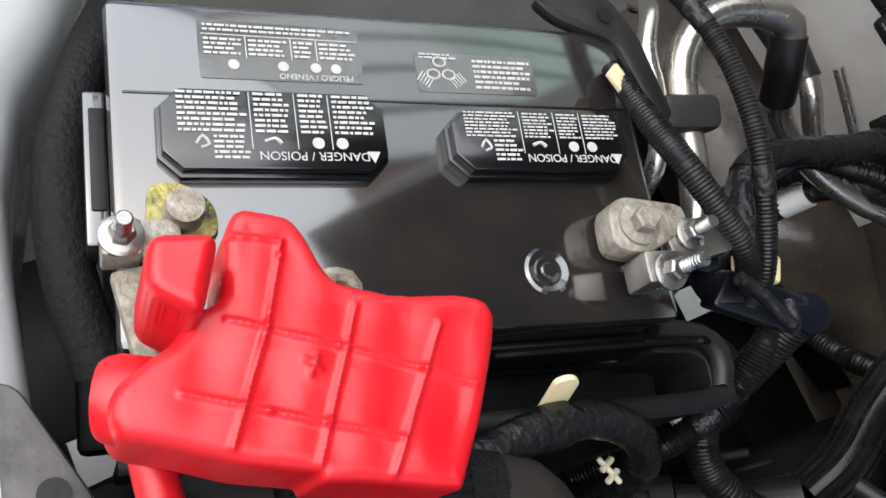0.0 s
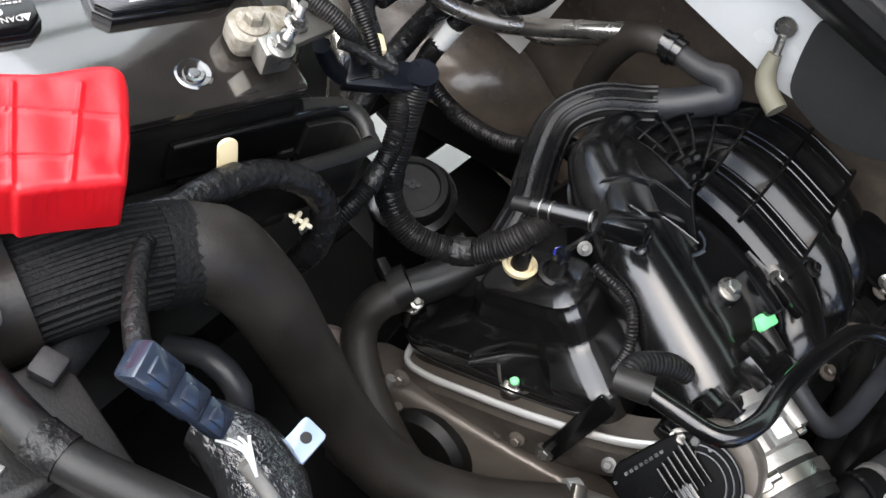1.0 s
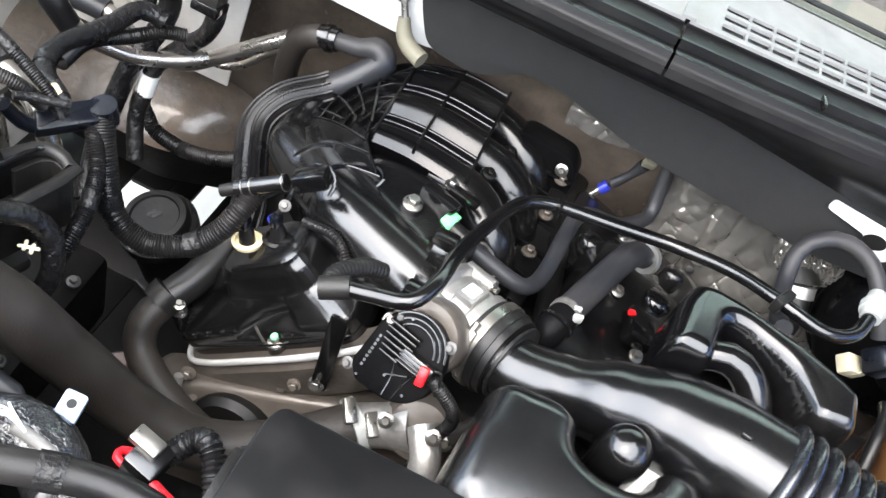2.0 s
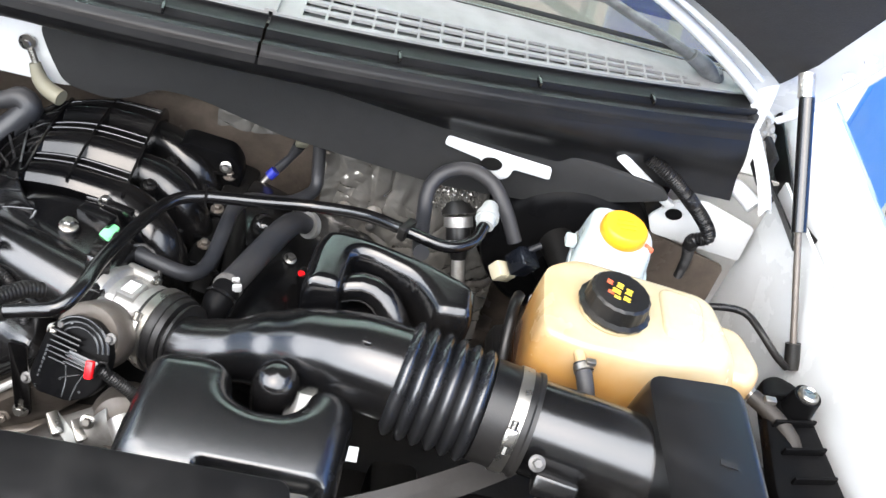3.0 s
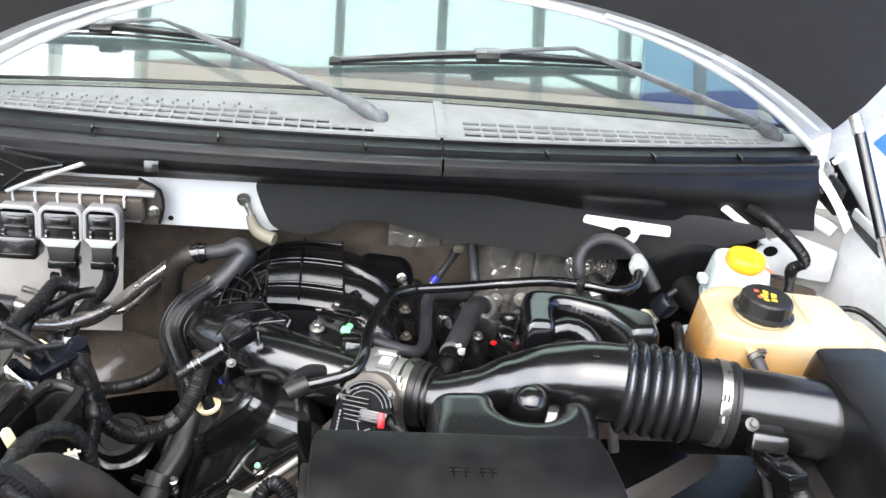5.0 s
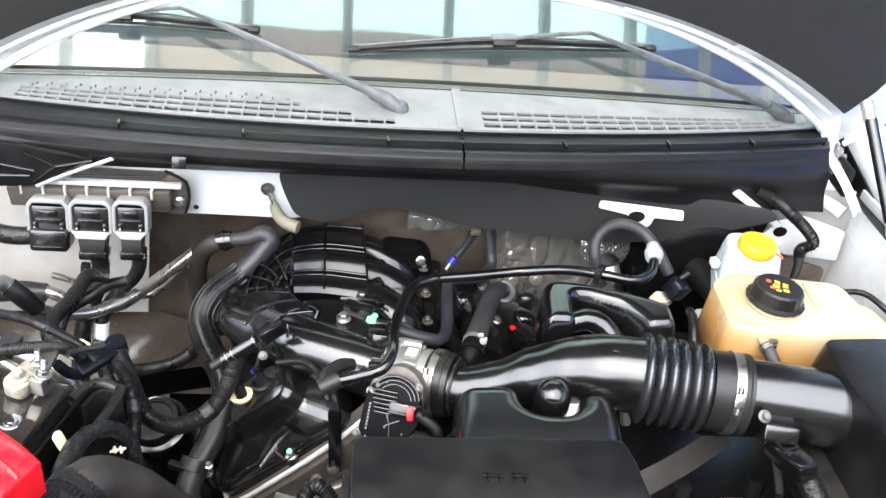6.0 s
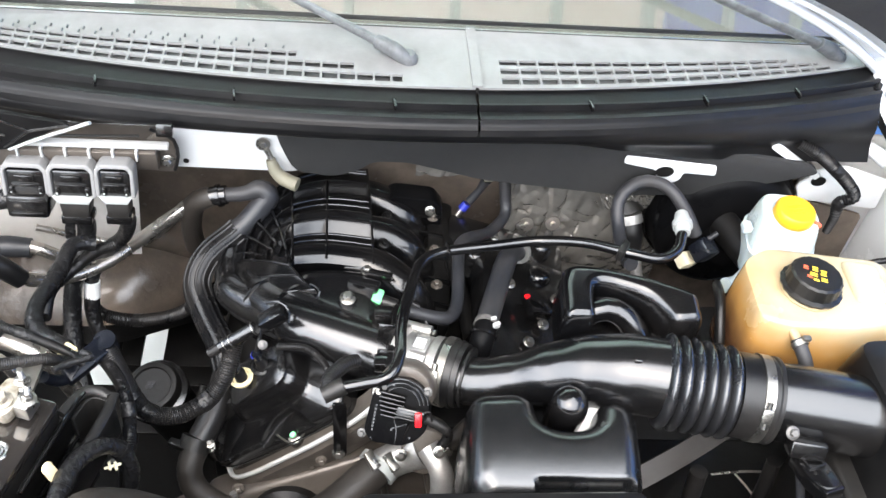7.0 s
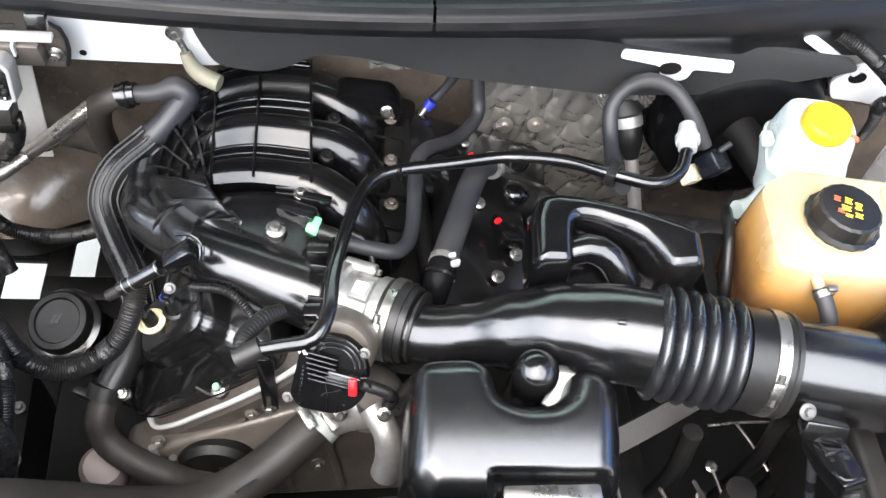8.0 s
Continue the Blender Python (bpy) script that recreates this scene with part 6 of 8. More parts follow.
# lower resonator in front of the tube, with its hollow and neck
lr = thing("resonator", (0.25, 0.02, 0.8), "satin black moulded plastic resonator box with a saddle", "resonator", "resonators")
LR0 = rounded([(0.138, 0.09), (0.155, 0.104), (0.208, 0.108), (0.232, 0.094), (0.236, 0.062), (0.26, 0.05), (0.295, 0.052), (0.312, 0.068), (0.318, 0.09), (0.34, 0.098), (0.362, 0.092), (0.374, 0.07), (0.366, -0.04), (0.34, -0.07), (0.15, -0.065), (0.128, -0.03)], 0.012, 4)
part("box", G().pillow(LR0, 0.78, 0.938, 0.034, None, 0.003, 0.042, lambda x, y, d: -1.8 * np.clip(0.045 - y, 0, 1) ** 2 - 0.02 * np.clip((-0.028 - y) / 0.008, 0, 1) * np.clip((x - 0.215) / 0.01, 0, 1) * np.clip((0.352 - x) / 0.008, 0, 1)), sheen_black, lr)
part("neck", G().lathe([(0.024, -0.09), (0.027, -0.04), (0.0275, -0.012), (0.0265, 0.004), (0.0235, 0.014), (0.018, 0.021), (0.01, 0.0255), (0, 0.027)], pose(0.279, 0.088, 0.918, 8, 0, 0), 36), gloss, lr)
part("paper_label", G().box(pose(0.312, 0.088, 0.885, 35, 0, -30), 0.034, 0.055, 0.0008, 0), white_ink, lr, "white paper label")
part("label_plate", G().prism(rounded([(0.232, -0.062), (0.34, -0.06), (0.338, -0.04), (0.234, -0.042)], 0.004), 0.91, 0.9135, None, 0.0008), steel, lr, "small bright metal label plate")

# fuse box
fb = thing("fuse_box", (0.155, -0.19, 0.9), "black plastic fuse box with a flat latched lid", "fuse box")
part("lid", G().prism(rounded([(-0.008, -0.112), (0.314, -0.108), (0.322, -0.135), (0.335, -0.245), (-0.016, -0.25), (-0.014, -0.13)], 0.01, 4), 1.005, 1.04, None, 0.0025, 3), smooth_black, fb)
part("case", G().prism(rounded([(0.0, -0.12), (0.31, -0.116), (0.325, -0.24), (-0.008, -0.245)], 0.01), 0.84, 1.008, None, 0.004), matte, fb)
part("latch", G().box(pose(0.085, -0.25, 1.028), 0.05, 0.014, 0.02, 0.003), matte, fb)
part("latch", G().box(pose(0.255, -0.25, 1.028), 0.05, 0.014, 0.02, 0.003), matte, fb)
part("latch", G().box(pose(-0.018, -0.18, 1.01), 0.012, 0.06, 0.03, 0.003), matte, fb)
for x, w in ((0.148, 0.024), (0.178, 0.02)):
    part("moulded_mark", G().box(pose(x, -0.172, 1.0402), w, 0.002, 0.001, 0).box(pose(x, -0.166, 1.0402), w, 0.002, 0.001, 0).box(pose(x - w * 0.3, -0.172, 1.0402), 0.002, 0.014, 0.001, 0).box(pose(x + w * 0.25, -0.174, 1.0402), 0.002, 0.012, 0.001, 0), satin, fb)

# coolant tank
dt = thing("coolant_tank", (0.7, 0.27, 0.78), "translucent cream coolant tank stained orange inside", "coolant tank")
D0 = rounded([(0.565, 0.2), (0.62, 0.185), (0.72, 0.185), (0.86, 0.205), (0.885, 0.25), (0.86, 0.35), (0.62, 0.372), (0.572, 0.33)], 0.03, 6)
D1 = rounded([(0.578, 0.218), (0.625, 0.203), (0.73, 0.203), (0.806, 0.224), (0.82, 0.26), (0.806, 0.338), (0.625, 0.357), (0.58, 0.328)], 0.02, 6)
part("body", taper(G(), D0, D1, 0.86, 0.962, Matrix(), 8).prism(D0, 0.785, 0.862, None, 0.012, 3), tank_mat, dt)
part("side_lobe", G().prism(rounded([(0.8, 0.235), (0.87, 0.225), (0.89, 0.26), (0.868, 0.33), (0.8, 0.33)], 0.025, 5), 0.84, 0.935, None, 0.018, 4), tank_mat, dt)
part("shoulder", G().prism(rounded([(0.735, 0.245), (0.79, 0.245), (0.796, 0.325), (0.735, 0.335)], 0.018, 5), 0.95, 0.972, None, 0.009, 4), tank_mat, dt)
part("neck", G().lathe([(0.03, -0.02), (0.03, 0.012), (0.045, 0.012), (0.045, 0.016), (0.03, 0.016)], pose(0.667, 0.272, 0.956), 36), tank_mat, dt)
cap = part("cap", G().lathe([(0.0, 0.0), (0.046, 0.0), (0.047, 0.004), (0.041, 0.007), (0.039, 0.026), (0.036, 0.029), (0, 0.029)], pose(0.667, 0.272, 0.971, -4, 3, 0), 72, lambda a: 1 + 0.03 * (abs(math.sin(9 * a)) ** 2)), matte, dt, "black ribbed cap with yellow symbols")
for k, (x, y, w, h, c) in enumerate(((-0.018, 0.008, 0.008, 0.008, red_ink), (-0.004, 0.01, 0.009, 0.01, yellow_ink), (0.009, 0.006, 0.009, 0.012, yellow_ink), (-0.006, -0.003, 0.012, 0.008, yellow_ink), (0.01, -0.009, 0.01, 0.008, yellow_ink), (-0.012, -0.01, 0.008, 0.006, red_ink), (-0.002, -0.014, 0.009, 0.005, yellow_ink))):
    g = G()
    for j in range(3):
        g.box(pose(0.667, 0.272, 1.0005, -4, 3, -20) @ pose(x, y + (j - 1) * h * 0.36, 0), w * (1 - 0.2 * (j % 2)), h * 0.2, 0.0006, 0)
    part("symbol", g, c, cap)
part("nipple", G().tube([(0.624, 0.21, 0.952), (0.632, 0.182, 0.945)], 0.0075, 12), tank_mat, dt)
part("spring_clip", G().lathe([(0.0105, -0.004), (0.0125, -0.004), (0.0125, 0.004), (0.0105, 0.004)], aim((0.632, 0.182, 0.946), (0.652, 0.11, 0.93)), 20).box(pose(0.637, 0.182, 0.96), 0.012, 0.008, 0.006, 0.001), steel, dt, "bright spring clip")
for i in range(4):
    for j in range(3):
        part("moulded_dot", G().lathe([(0.0022, 0), (0.0018, 0.001), (0, 0.0013)], pose(0.75 + 0.0085 * i, 0.232 + 0.008 * j, 0.9635 if j else 0.961), 8), tank_mat, dt)
hose("overflow_hose", [(0.63, 0.19, 0.947), (0.638, 0.163, 0.935), (0.648, 0.148, 0.905), (0.652, 0.14, 0.86), (0.65, 0.135, 0.8)], 0.0105, hose_grey, "grey rubber overflow hose on the coolant tank")
hose("overflow_hose", [(0.88, 0.235, 0.905), (0.90, 0.215, 0.905), (0.925, 0.18, 0.9), (0.93, 0.14, 0.885), (0.915, 0.11, 0.86)], 0.0115, hose_brown, "brown-grey rubber hose beside the air box")
part("side_clip", G().tube([(0.868, 0.25, 0.905), (0.89, 0.225, 0.906)], 0.009, 12).box(pose(0.897, 0.222, 0.912), 0.016, 0.01, 0.02, 0.002), steel, dt, "bright spring clip")
single("tank_cradle", G().box(pose(0.7, 0.27, 0.78), 0.3, 0.21, 0.05, 0.02).tube([(0.562, 0.2, 0.79), (0.552, 0.24, 0.86), (0.556, 0.3, 0.9), (0.57, 0.35, 0.88)], 0.008, 10), rubber, "black plastic cradle under the coolant tank", "cradle", (0.7, 0.27, 0.76))

# brake fluid reservoir and booster
bs = thing("brake_booster", (0.63, 0.6, 0.8), "large round black brake booster on the firewall", "brake booster")
BM = aim((0.667, 0.64, 0.79), (0.662, 0.4, 0.805)) @ Matrix.Diagonal((0.88, 0.88, 1, 1))
part("drum", G().lathe([(0.15, 0.0), (0.158, 0.01), (0.158, 0.03), (0.153, 0.036), (0.15, 0.075), (0.142, 0.09), (0.12, 0.1), (0.06, 0.108), (0.05, 0.13), (0, 0.13)], BM, 64), dull_black, bs)
part("rim", G().lathe([(0.156, 0.014), (0.163, 0.016), (0.163, 0.03), (0.156, 0.032)], BM, 64), gloss, bs)
part("master_cylinder", G().tube([(0.64, 0.53, 0.84), (0.68, 0.42, 0.84)], 0.028, 20), dark, bs)
rv = thing("brake_reservoir", (0.69, 0.45, 0.83), "milky plastic brake fluid reservoir with yellow cap", "reservoir")
R0 = rounded([(0.637, 0.41), (0.735, 0.385), (0.76, 0.44), (0.735, 0.5), (0.655, 0.505)], 0.022, 6)
R1 = rounded([(0.65, 0.43), (0.73, 0.405), (0.748, 0.445), (0.728, 0.49), (0.662, 0.495)], 0.02, 6)
part("body", taper(G(), R0, R1, 0.89, 0.952, Matrix(), 8).prism(R0, 0.835, 0.892, None, 0.006, 3), res_white, rv)
part("seam", G().prism(rounded([(0.634, 0.407), (0.737, 0.382), (0.764, 0.44), (0.738, 0.503), (0.653, 0.508)], 0.022, 6), 0.888, 0.893, None, 0.001), res_white, rv)
part("lower_arm", G().tube([(0.66, 0.41, 0.85), (0.625, 0.385, 0.845), (0.6, 0.375, 0.85)], [0.018, 0.014, 0.013], 14), res_white, rv)
part("side_lug", G().box(pose(0.636, 0.45, 0.915), 0.016, 0.02, 0.014, 0.003), res_white, rv)
cp = part("cap", G().lathe([(0, 0), (0.031, 0), (0.033, 0.004), (0.033, 0.018), (0.03, 0.022), (0, 0.0225)], pose(0.697, 0.438, 0.952, 0, 2, 0), 60, lambda a: 1 + 0.02 * abs(math.sin(15 * a))), yellow, rv, "bright yellow cap")
for j in range(3):
    part("moulded_text_bar", G().box(pose(0.697, 0.438, 0.9752, 0, 2, 10) @ pose(0, (j - 1) * 0.009, 0), 0.03 - 0.006 * abs(j - 1), 0.003, 0.0012, 0.0003), yellow, cp)
part("red_mark", G().box(pose(0.737, 0.425, 0.953, 0, 20, -20), 0.014, 0.008, 0.004, 0.001), red_ink, rv, "small red print")


# ---- hoses and pipes ----
pcv = thing("breather_hose", (0.05, 0.2, 0.93), "thin glossy black breather hose over the throttle body", "hose")
PC = [(-0.05, 0.115, 0.906), (-0.006, 0.116, 0.92), (0.03, 0.118, 0.935), (0.045, 0.151, 0.94), (0.049, 0.209, 0.93), (0.063, 0.284, 0.915), (0.083, 0.352, 0.902), (0.116, 0.381, 0.9), (0.198, 0.399, 0.9), (0.273, 0.409, 0.905), (0.342, 0.386, 0.93), (0.396, 0.351, 0.95), (0.449, 0.338, 0.95), (0.484, 0.358, 0.95), (0.498, 0.39, 0.955)]
part("hose", G().tube(PC, 0.0085, 14, 0.008), gloss, pcv)
part("elbow", G().tube([(-0.052, 0.114, 0.905), (-0.05, 0.135, 0.903), (-0.03, 0.165, 0.895), (-0.012, 0.18, 0.885)], [0.0095, 0.0105, 0.0105, 0.0095], 16, 0.004, (0.0004, 0.005)), rubber, pcv, "ribbed black rubber elbow")
part("elbow_stub", G().tube([(-0.058, 0.108, 0.902), (-0.03, 0.118, 0.912)], 0.0125, 14), matte, pcv)
part("one_way_valve", G().tube([(0.499, 0.39, 0.955), (0.502, 0.41, 0.958), (0.505, 0.43, 0.958)], [0.012, 0.014, 0.011], 14).lathe([(0, 0), (0.016, 0), (0.016, 0.01), (0, 0.01)], aim((0.501, 0.402, 0.957), (0.505, 0.44, 0.958)), 18), pale_plastic, pcv, "pale grey plastic one-way valve")
part("clip", G().box(pose(0.395, 0.352, 0.951, 0, 0, -30), 0.012, 0.03, 0.022, 0.003), matte, pcv)
part("clip", G().box(pose(0.128, 0.384, 0.902, 0, 0, 10), 0.004, 0.026, 0.02, 0.001), satin, pcv)

hose("coolant_hose", [(0.25, 0.63, 0.85), (0.258, 0.61, 0.80), (0.258, 0.59, 0.778), (0.224, 0.54, 0.785), (0.178, 0.49, 0.82), (0.16, 0.46, 0.832), (0.155, 0.42, 0.833), (0.15, 0.345, 0.826), (0.138, 0.31, 0.83), (0.115, 0.297, 0.84), (0.06, 0.299, 0.855)], 0.0105, hose_grey, "dusty grey rubber coolant hose behind the throttle body")
fh = thing("heater_hose", (0.21, 0.35, 0.84), "thick dark grey rubber hose with spring clip", "hose")
part("hose", G().tube([(0.262, 0.455, 0.825), (0.25, 0.445, 0.836), (0.235, 0.42, 0.842), (0.21, 0.345, 0.85), (0.186, 0.27, 0.857)], [0.014, 0.016, 0.0175, 0.0175, 0.0175], 20, 0.008), hose_grey, fh)
part("end_ring", G().lathe([(0.01, -0.004), (0.02, -0.004), (0.02, 0.004), (0.01, 0.004)], aim((0.266, 0.462, 0.82), (0.3, 0.5, 0.8)), 20), alu, fh)
part("lower_pipe", G().tube([(0.19, 0.28, 0.856), (0.18, 0.25, 0.85), (0.175, 0.235, 0.82)], [0.0185, 0.019, 0.017], 18), dull_black, fh)
part("boot_rim", G().lathe([(0.017, -0.003), (0.0215, -0.002), (0.0215, 0.002), (0.017, 0.003)], aim((0.182, 0.256, 0.852), (0.187, 0.273, 0.857)), 22), gloss, fh)
part("spring_clip", G().lathe([(0.0175, -0.004), (0.0195, -0.004), (0.0195, 0.004), (0.0175, 0.004)], aim((0.187, 0.273, 0.857), (0.21, 0.345, 0.85)), 24), scraped, fh)
part("clip_ears", G().box(pose(0.2, 0.262, 0.87, 0, 0, 20), 0.012, 0.005, 0.012, 0.0015).box(pose(0.196, 0.272, 0.872, 0, 0, 20), 0.01, 0.005, 0.01, 0.0015), alu_pale, fh, "bright spring clip ears")

# dip tube with blue grip, foil studs
ds = thing("dipstick", (0.19, 0.62, 0.77), "steel dipstick with a blue grip at the firewall", "dipstick")
part("rod", G().tube([(0.158, 0.6, 0.732), (0.182, 0.618, 0.764)], 0.0048, 10), steel, ds)
part("grip", G().tube([(0.182, 0.617, 0.764), (0.19, 0.621, 0.775)], 0.0085, 14), blue_p, ds, "blue plastic grip")
part("socket", G().tube([(0.194, 0.622, 0.78), (0.21, 0.626, 0.805), (0.22, 0.628, 0.83)], [0.008, 0.0065, 0.01], 12), hose_grey, ds)
part("tag", G().box(pose(0.224, 0.624, 0.838, 20, 0, 10), 0.02, 0.01, 0.014, 0.003), olive, ds)
rd = thing("steering_shaft", (0.51, 0.57, 0.72), "bright steering shaft below the loop hose", "shaft")
part("shaft", G().tube([(0.505, 0.57, 0.75), (0.535, 0.5, 0.63), (0.56, 0.45, 0.5)], 0.011, 16), alu, rd)
part("boot", G().tube([(0.497, 0.592, 0.775), (0.503, 0.575, 0.755), (0.51, 0.56, 0.73)], [0.02, 0.021, 0.013], 18), rubber, rd)
part("collar", G().tube([(0.494, 0.6, 0.785), (0.498, 0.59, 0.772)], 0.024, 20), alu, rd)
part("cap", G().tube([(0.486, 0.615, 0.806), (0.493, 0.603, 0.79)], [0.02, 0.028], 20), matte, rd)
hose("vacuum_hose", [(0.425, 0.37, 0.9), (0.424, 0.4, 0.885), (0.424, 0.46, 0.885), (0.424, 0.5, 0.911), (0.444, 0.52, 0.93), (0.476, 0.53, 0.936), (0.513, 0.52, 0.929), (0.54, 0.492, 0.908), (0.565, 0.468, 0.872)], [0.0115, 0.011, 0.011, 0.011, 0.011, 0.011, 0.011, 0.011, 0.011], hose_grey, "thick grey vacuum hose looping to the booster")
cn = thing("sensor_connector", (0.57, 0.465, 0.83), "dark connector with a beige insert at the booster", "connector")
part("body", G().box(pose(0.585, 0.46, 0.845, 20, 20, 30), 0.034, 0.034, 0.036, 0.004), slate, cn)
part("insert", G().box(pose(0.562, 0.462, 0.815, 20, 20, 30), 0.034, 0.026, 0.022, 0.003), beige, cn, "beige insert")
for k in range(3):
    part("insert_rib", G().box(pose(0.555 + 0.007 * k, 0.447 + 0.002 * k, 0.815, 20, 20, 30), 0.002, 0.003, 0.02, 0.0005), beige, cn)
part("pin", G().tube([(0.59, 0.47, 0.86), (0.607, 0.478, 0.868)], 0.005, 10), hose_grey, cn)

# heater line and its elbow, left of the manifold
hl = thing("heater_hose", (-0.25, 0.46, 0.78), "grey heater hose in a ribbed braided sleeve", "hose")
part("elbow", G().tube([(-0.24, 0.545, 0.847), (-0.205, 0.542, 0.855), (-0.178, 0.545, 0.864), (-0.165, 0.54, 0.852), (-0.178, 0.53, 0.836), (-0.2, 0.512, 0.815), (-0.222, 0.498, 0.8)], [0.012, 0.013, 0.017, 0.019, 0.019, 0.0195, 0.02], 20, 0.006), hose_grey, hl)
part("sleeve", G().tube([(-0.212, 0.505, 0.806), (-0.225, 0.495, 0.798), (-0.262, 0.458, 0.784), (-0.276, 0.42, 0.758), (-0.255, 0.37, 0.737), (-0.228, 0.32, 0.727), (-0.215, 0.28, 0.71)], [0.0205, 0.0215, 0.022, 0.022, 0.022, 0.0215, 0.021], 22, 0.006), loom, hl, "black braided sleeve")
g = G()
for k in range(11):
    a = 2 * math.pi * k / 11
    cpts, _ = spline([(-0.212, 0.505, 0.806), (-0.225, 0.495, 0.798), (-0.262, 0.458, 0.784), (-0.276, 0.42, 0.758), (-0.255, 0.37, 0.737), (-0.228, 0.32, 0.727), (-0.215, 0.28, 0.71)], 0.0215, 0.01)
    up, line = None, []
    for i, c in enumerate(cpts):
        d = (cpts[min(i + 1, len(cpts) - 1)] - cpts[max(i - 1, 0)]).normalized()
        up = (d.orthogonal() if up is None else up - d * up.dot(d)).normalized()
        line.append(c + (up * math.cos(a) + d.cross(up) * math.sin(a)) * 0.0213)
    g.tube(line, 0.0026, 6, 0.02)
part("sleeve_rib", g, loom, hl)
part("quick_fitting", G().tube([(-0.262, 0.545, 0.842), (-0.235, 0.545, 0.848)], 0.0165, 18).tube([(-0.25, 0.545, 0.844), (-0.244, 0.545, 0.846)], 0.0195, 18), satin, hl)
part("inlet", G().tube([(-0.3, 0.56, 0.7), (-0.302, 0.555, 0.76), (-0.292, 0.55, 0.815), (-0.27, 0.545, 0.838), (-0.255, 0.545, 0.843)], [0.018, 0.018, 0.019, 0.018, 0.016], 16), hose_brown, hl)

ac = thing("coolant_pipe", (-0.45, 0.54, 0.7), "dull aluminium air conditioning pipe with rubber sleeve", "pipe")
part("pipe", G().tube([(-0.62, 0.51, 0.735), (-0.565, 0.512, 0.735), (-0.54, 0.512, 0.722), (-0.51, 0.518, 0.702), (-0.45, 0.52, 0.7), (-0.391, 0.53, 0.741), (-0.341, 0.541, 0.783), (-0.3, 0.552, 0.815)], 0.0115, 16), pipe_alu, ac)
part("sleeve", G().tube([(-0.72, 0.5, 0.73), (-0.62, 0.51, 0.736), (-0.568, 0.512, 0.733)], [0.019, 0.019, 0.017], 16), hose_grey, ac)
part("thin_pipe", G().tube([(-0.567, 0.55, 0.745), (-0.484, 0.565, 0.705), (-0.42, 0.565, 0.69), (-0.38, 0.567, 0.705), (-0.33, 0.567, 0.76), (-0.295, 0.57, 0.79)], 0.006, 12), pipe_alu, ac)
a2 = thing("coolant_pipe", (-0.53, 0.28, 0.84), "dull aluminium pipes bent beside the battery", "pipe")
part("thin_pipe", G().tube([(-0.655, 0.27, 0.82), (-0.639, 0.261, 0.84), (-0.603, 0.236, 0.84), (-0.562, 0.23, 0.83), (-0.512, 0.203, 0.82), (-0.49, 0.19, 0.75)], 0.0085, 14), pipe_alu, a2)
part("pipe", G().tube([(-0.56, 0.385, 0.82), (-0.585, 0.378, 0.858), (-0.606, 0.33, 0.862), (-0.608, 0.291, 0.855), (-0.586, 0.263, 0.842), (-0.546, 0.249, 0.83), (-0.501, 0.238, 0.82), (-0.461, 0.218, 0.815), (-0.43, 0.205, 0.76)], 0.0135, 16), pipe_alu, a2)
part("rubber_joint", G().tube([(-0.578, 0.38, 0.85), (-0.56, 0.38, 0.83), (-0.54, 0.385, 0.8)], [0.016, 0.017, 0.016], 16), rubber, a2)
part("lower_pipe", G().tube([(-0.545, 0.388, 0.805), (-0.525, 0.402, 0.778), (-0.484, 0.436, 0.75), (-0.44, 0.472, 0.742), (-0.405, 0.51, 0.742)], 0.0115, 14), pipe_alu, a2)
part("pipe_clamp", G().box(pose(-0.543, 0.243, 0.835, 0, 15, -15), 0.03, 0.055, 0.034, 0.008), hose_grey, a2, "grey plastic pipe clamp")
hose("vacuum_hose", [(-0.491, 0.5, 0.6), (-0.466, 0.5, 0.565), (-0.398, 0.48, 0.58), (-0.32, 0.46, 0.63), (-0.257, 0.44, 0.719), (-0.24, 0.42, 0.74)], 0.0115, loom, "black loom under the firewall pipes", "cable", (0.001, 0.005))

# radiator hoses
rh = thing("radiator_hose", (-0.2, 0.0, 0.7), "thick dusty brown-black radiator hose", "hose")
part("hose", G().tube([(-0.349, -0.1, 0.902), (-0.332, -0.076, 0.903), (-0.297, -0.052, 0.868), (-0.252, -0.025, 0.79), (-0.189, -0.002, 0.709), (-0.118, 0.018, 0.668), (-0.045, 0.062, 0.661), (0.026, 0.123, 0.676)], [0.037, 0.036, 0.032, 0.0305, 0.03, 0.03, 0.029, 0.028], 28, 0.01), hose_brown, rh)
part("ribbed_section", G().tube([(-0.385, -0.2, 0.895), (-0.372, -0.165, 0.905), (-0.36, -0.128, 0.907), (-0.347, -0.095, 0.902)], 0.036, 30), woven, rh, "ribbed black section")
g = G()
for k in range(34):
    a = 2 * math.pi * k / 34
    ln = [Vector(p) + Vector((0.94 * math.cos(a), -0.33 * math.cos(a), math.sin(a))) * 0.036 for p in ((-0.385, -0.2, 0.895), (-0.372, -0.165, 0.905), (-0.36, -0.128, 0.907), (-0.347, -0.095, 0.902))]
    g.tube(ln, 0.0022, 6)
part("rib", g, woven, rh)
part("sleeve_end", G().tube([(-0.353, -0.11, 0.904), (-0.344, -0.09, 0.902)], 0.039, 30), woven, rh)
part("end_cuff", G().tube([(-0.395, -0.235, 0.89), (-0.383, -0.195, 0.896)], 0.042, 28), hose_brown, rh)
CLF = frame3((-0.38, -0.237, 0.943), (0.95, 0.0, 0.03), (0.05, 1, 0.1))
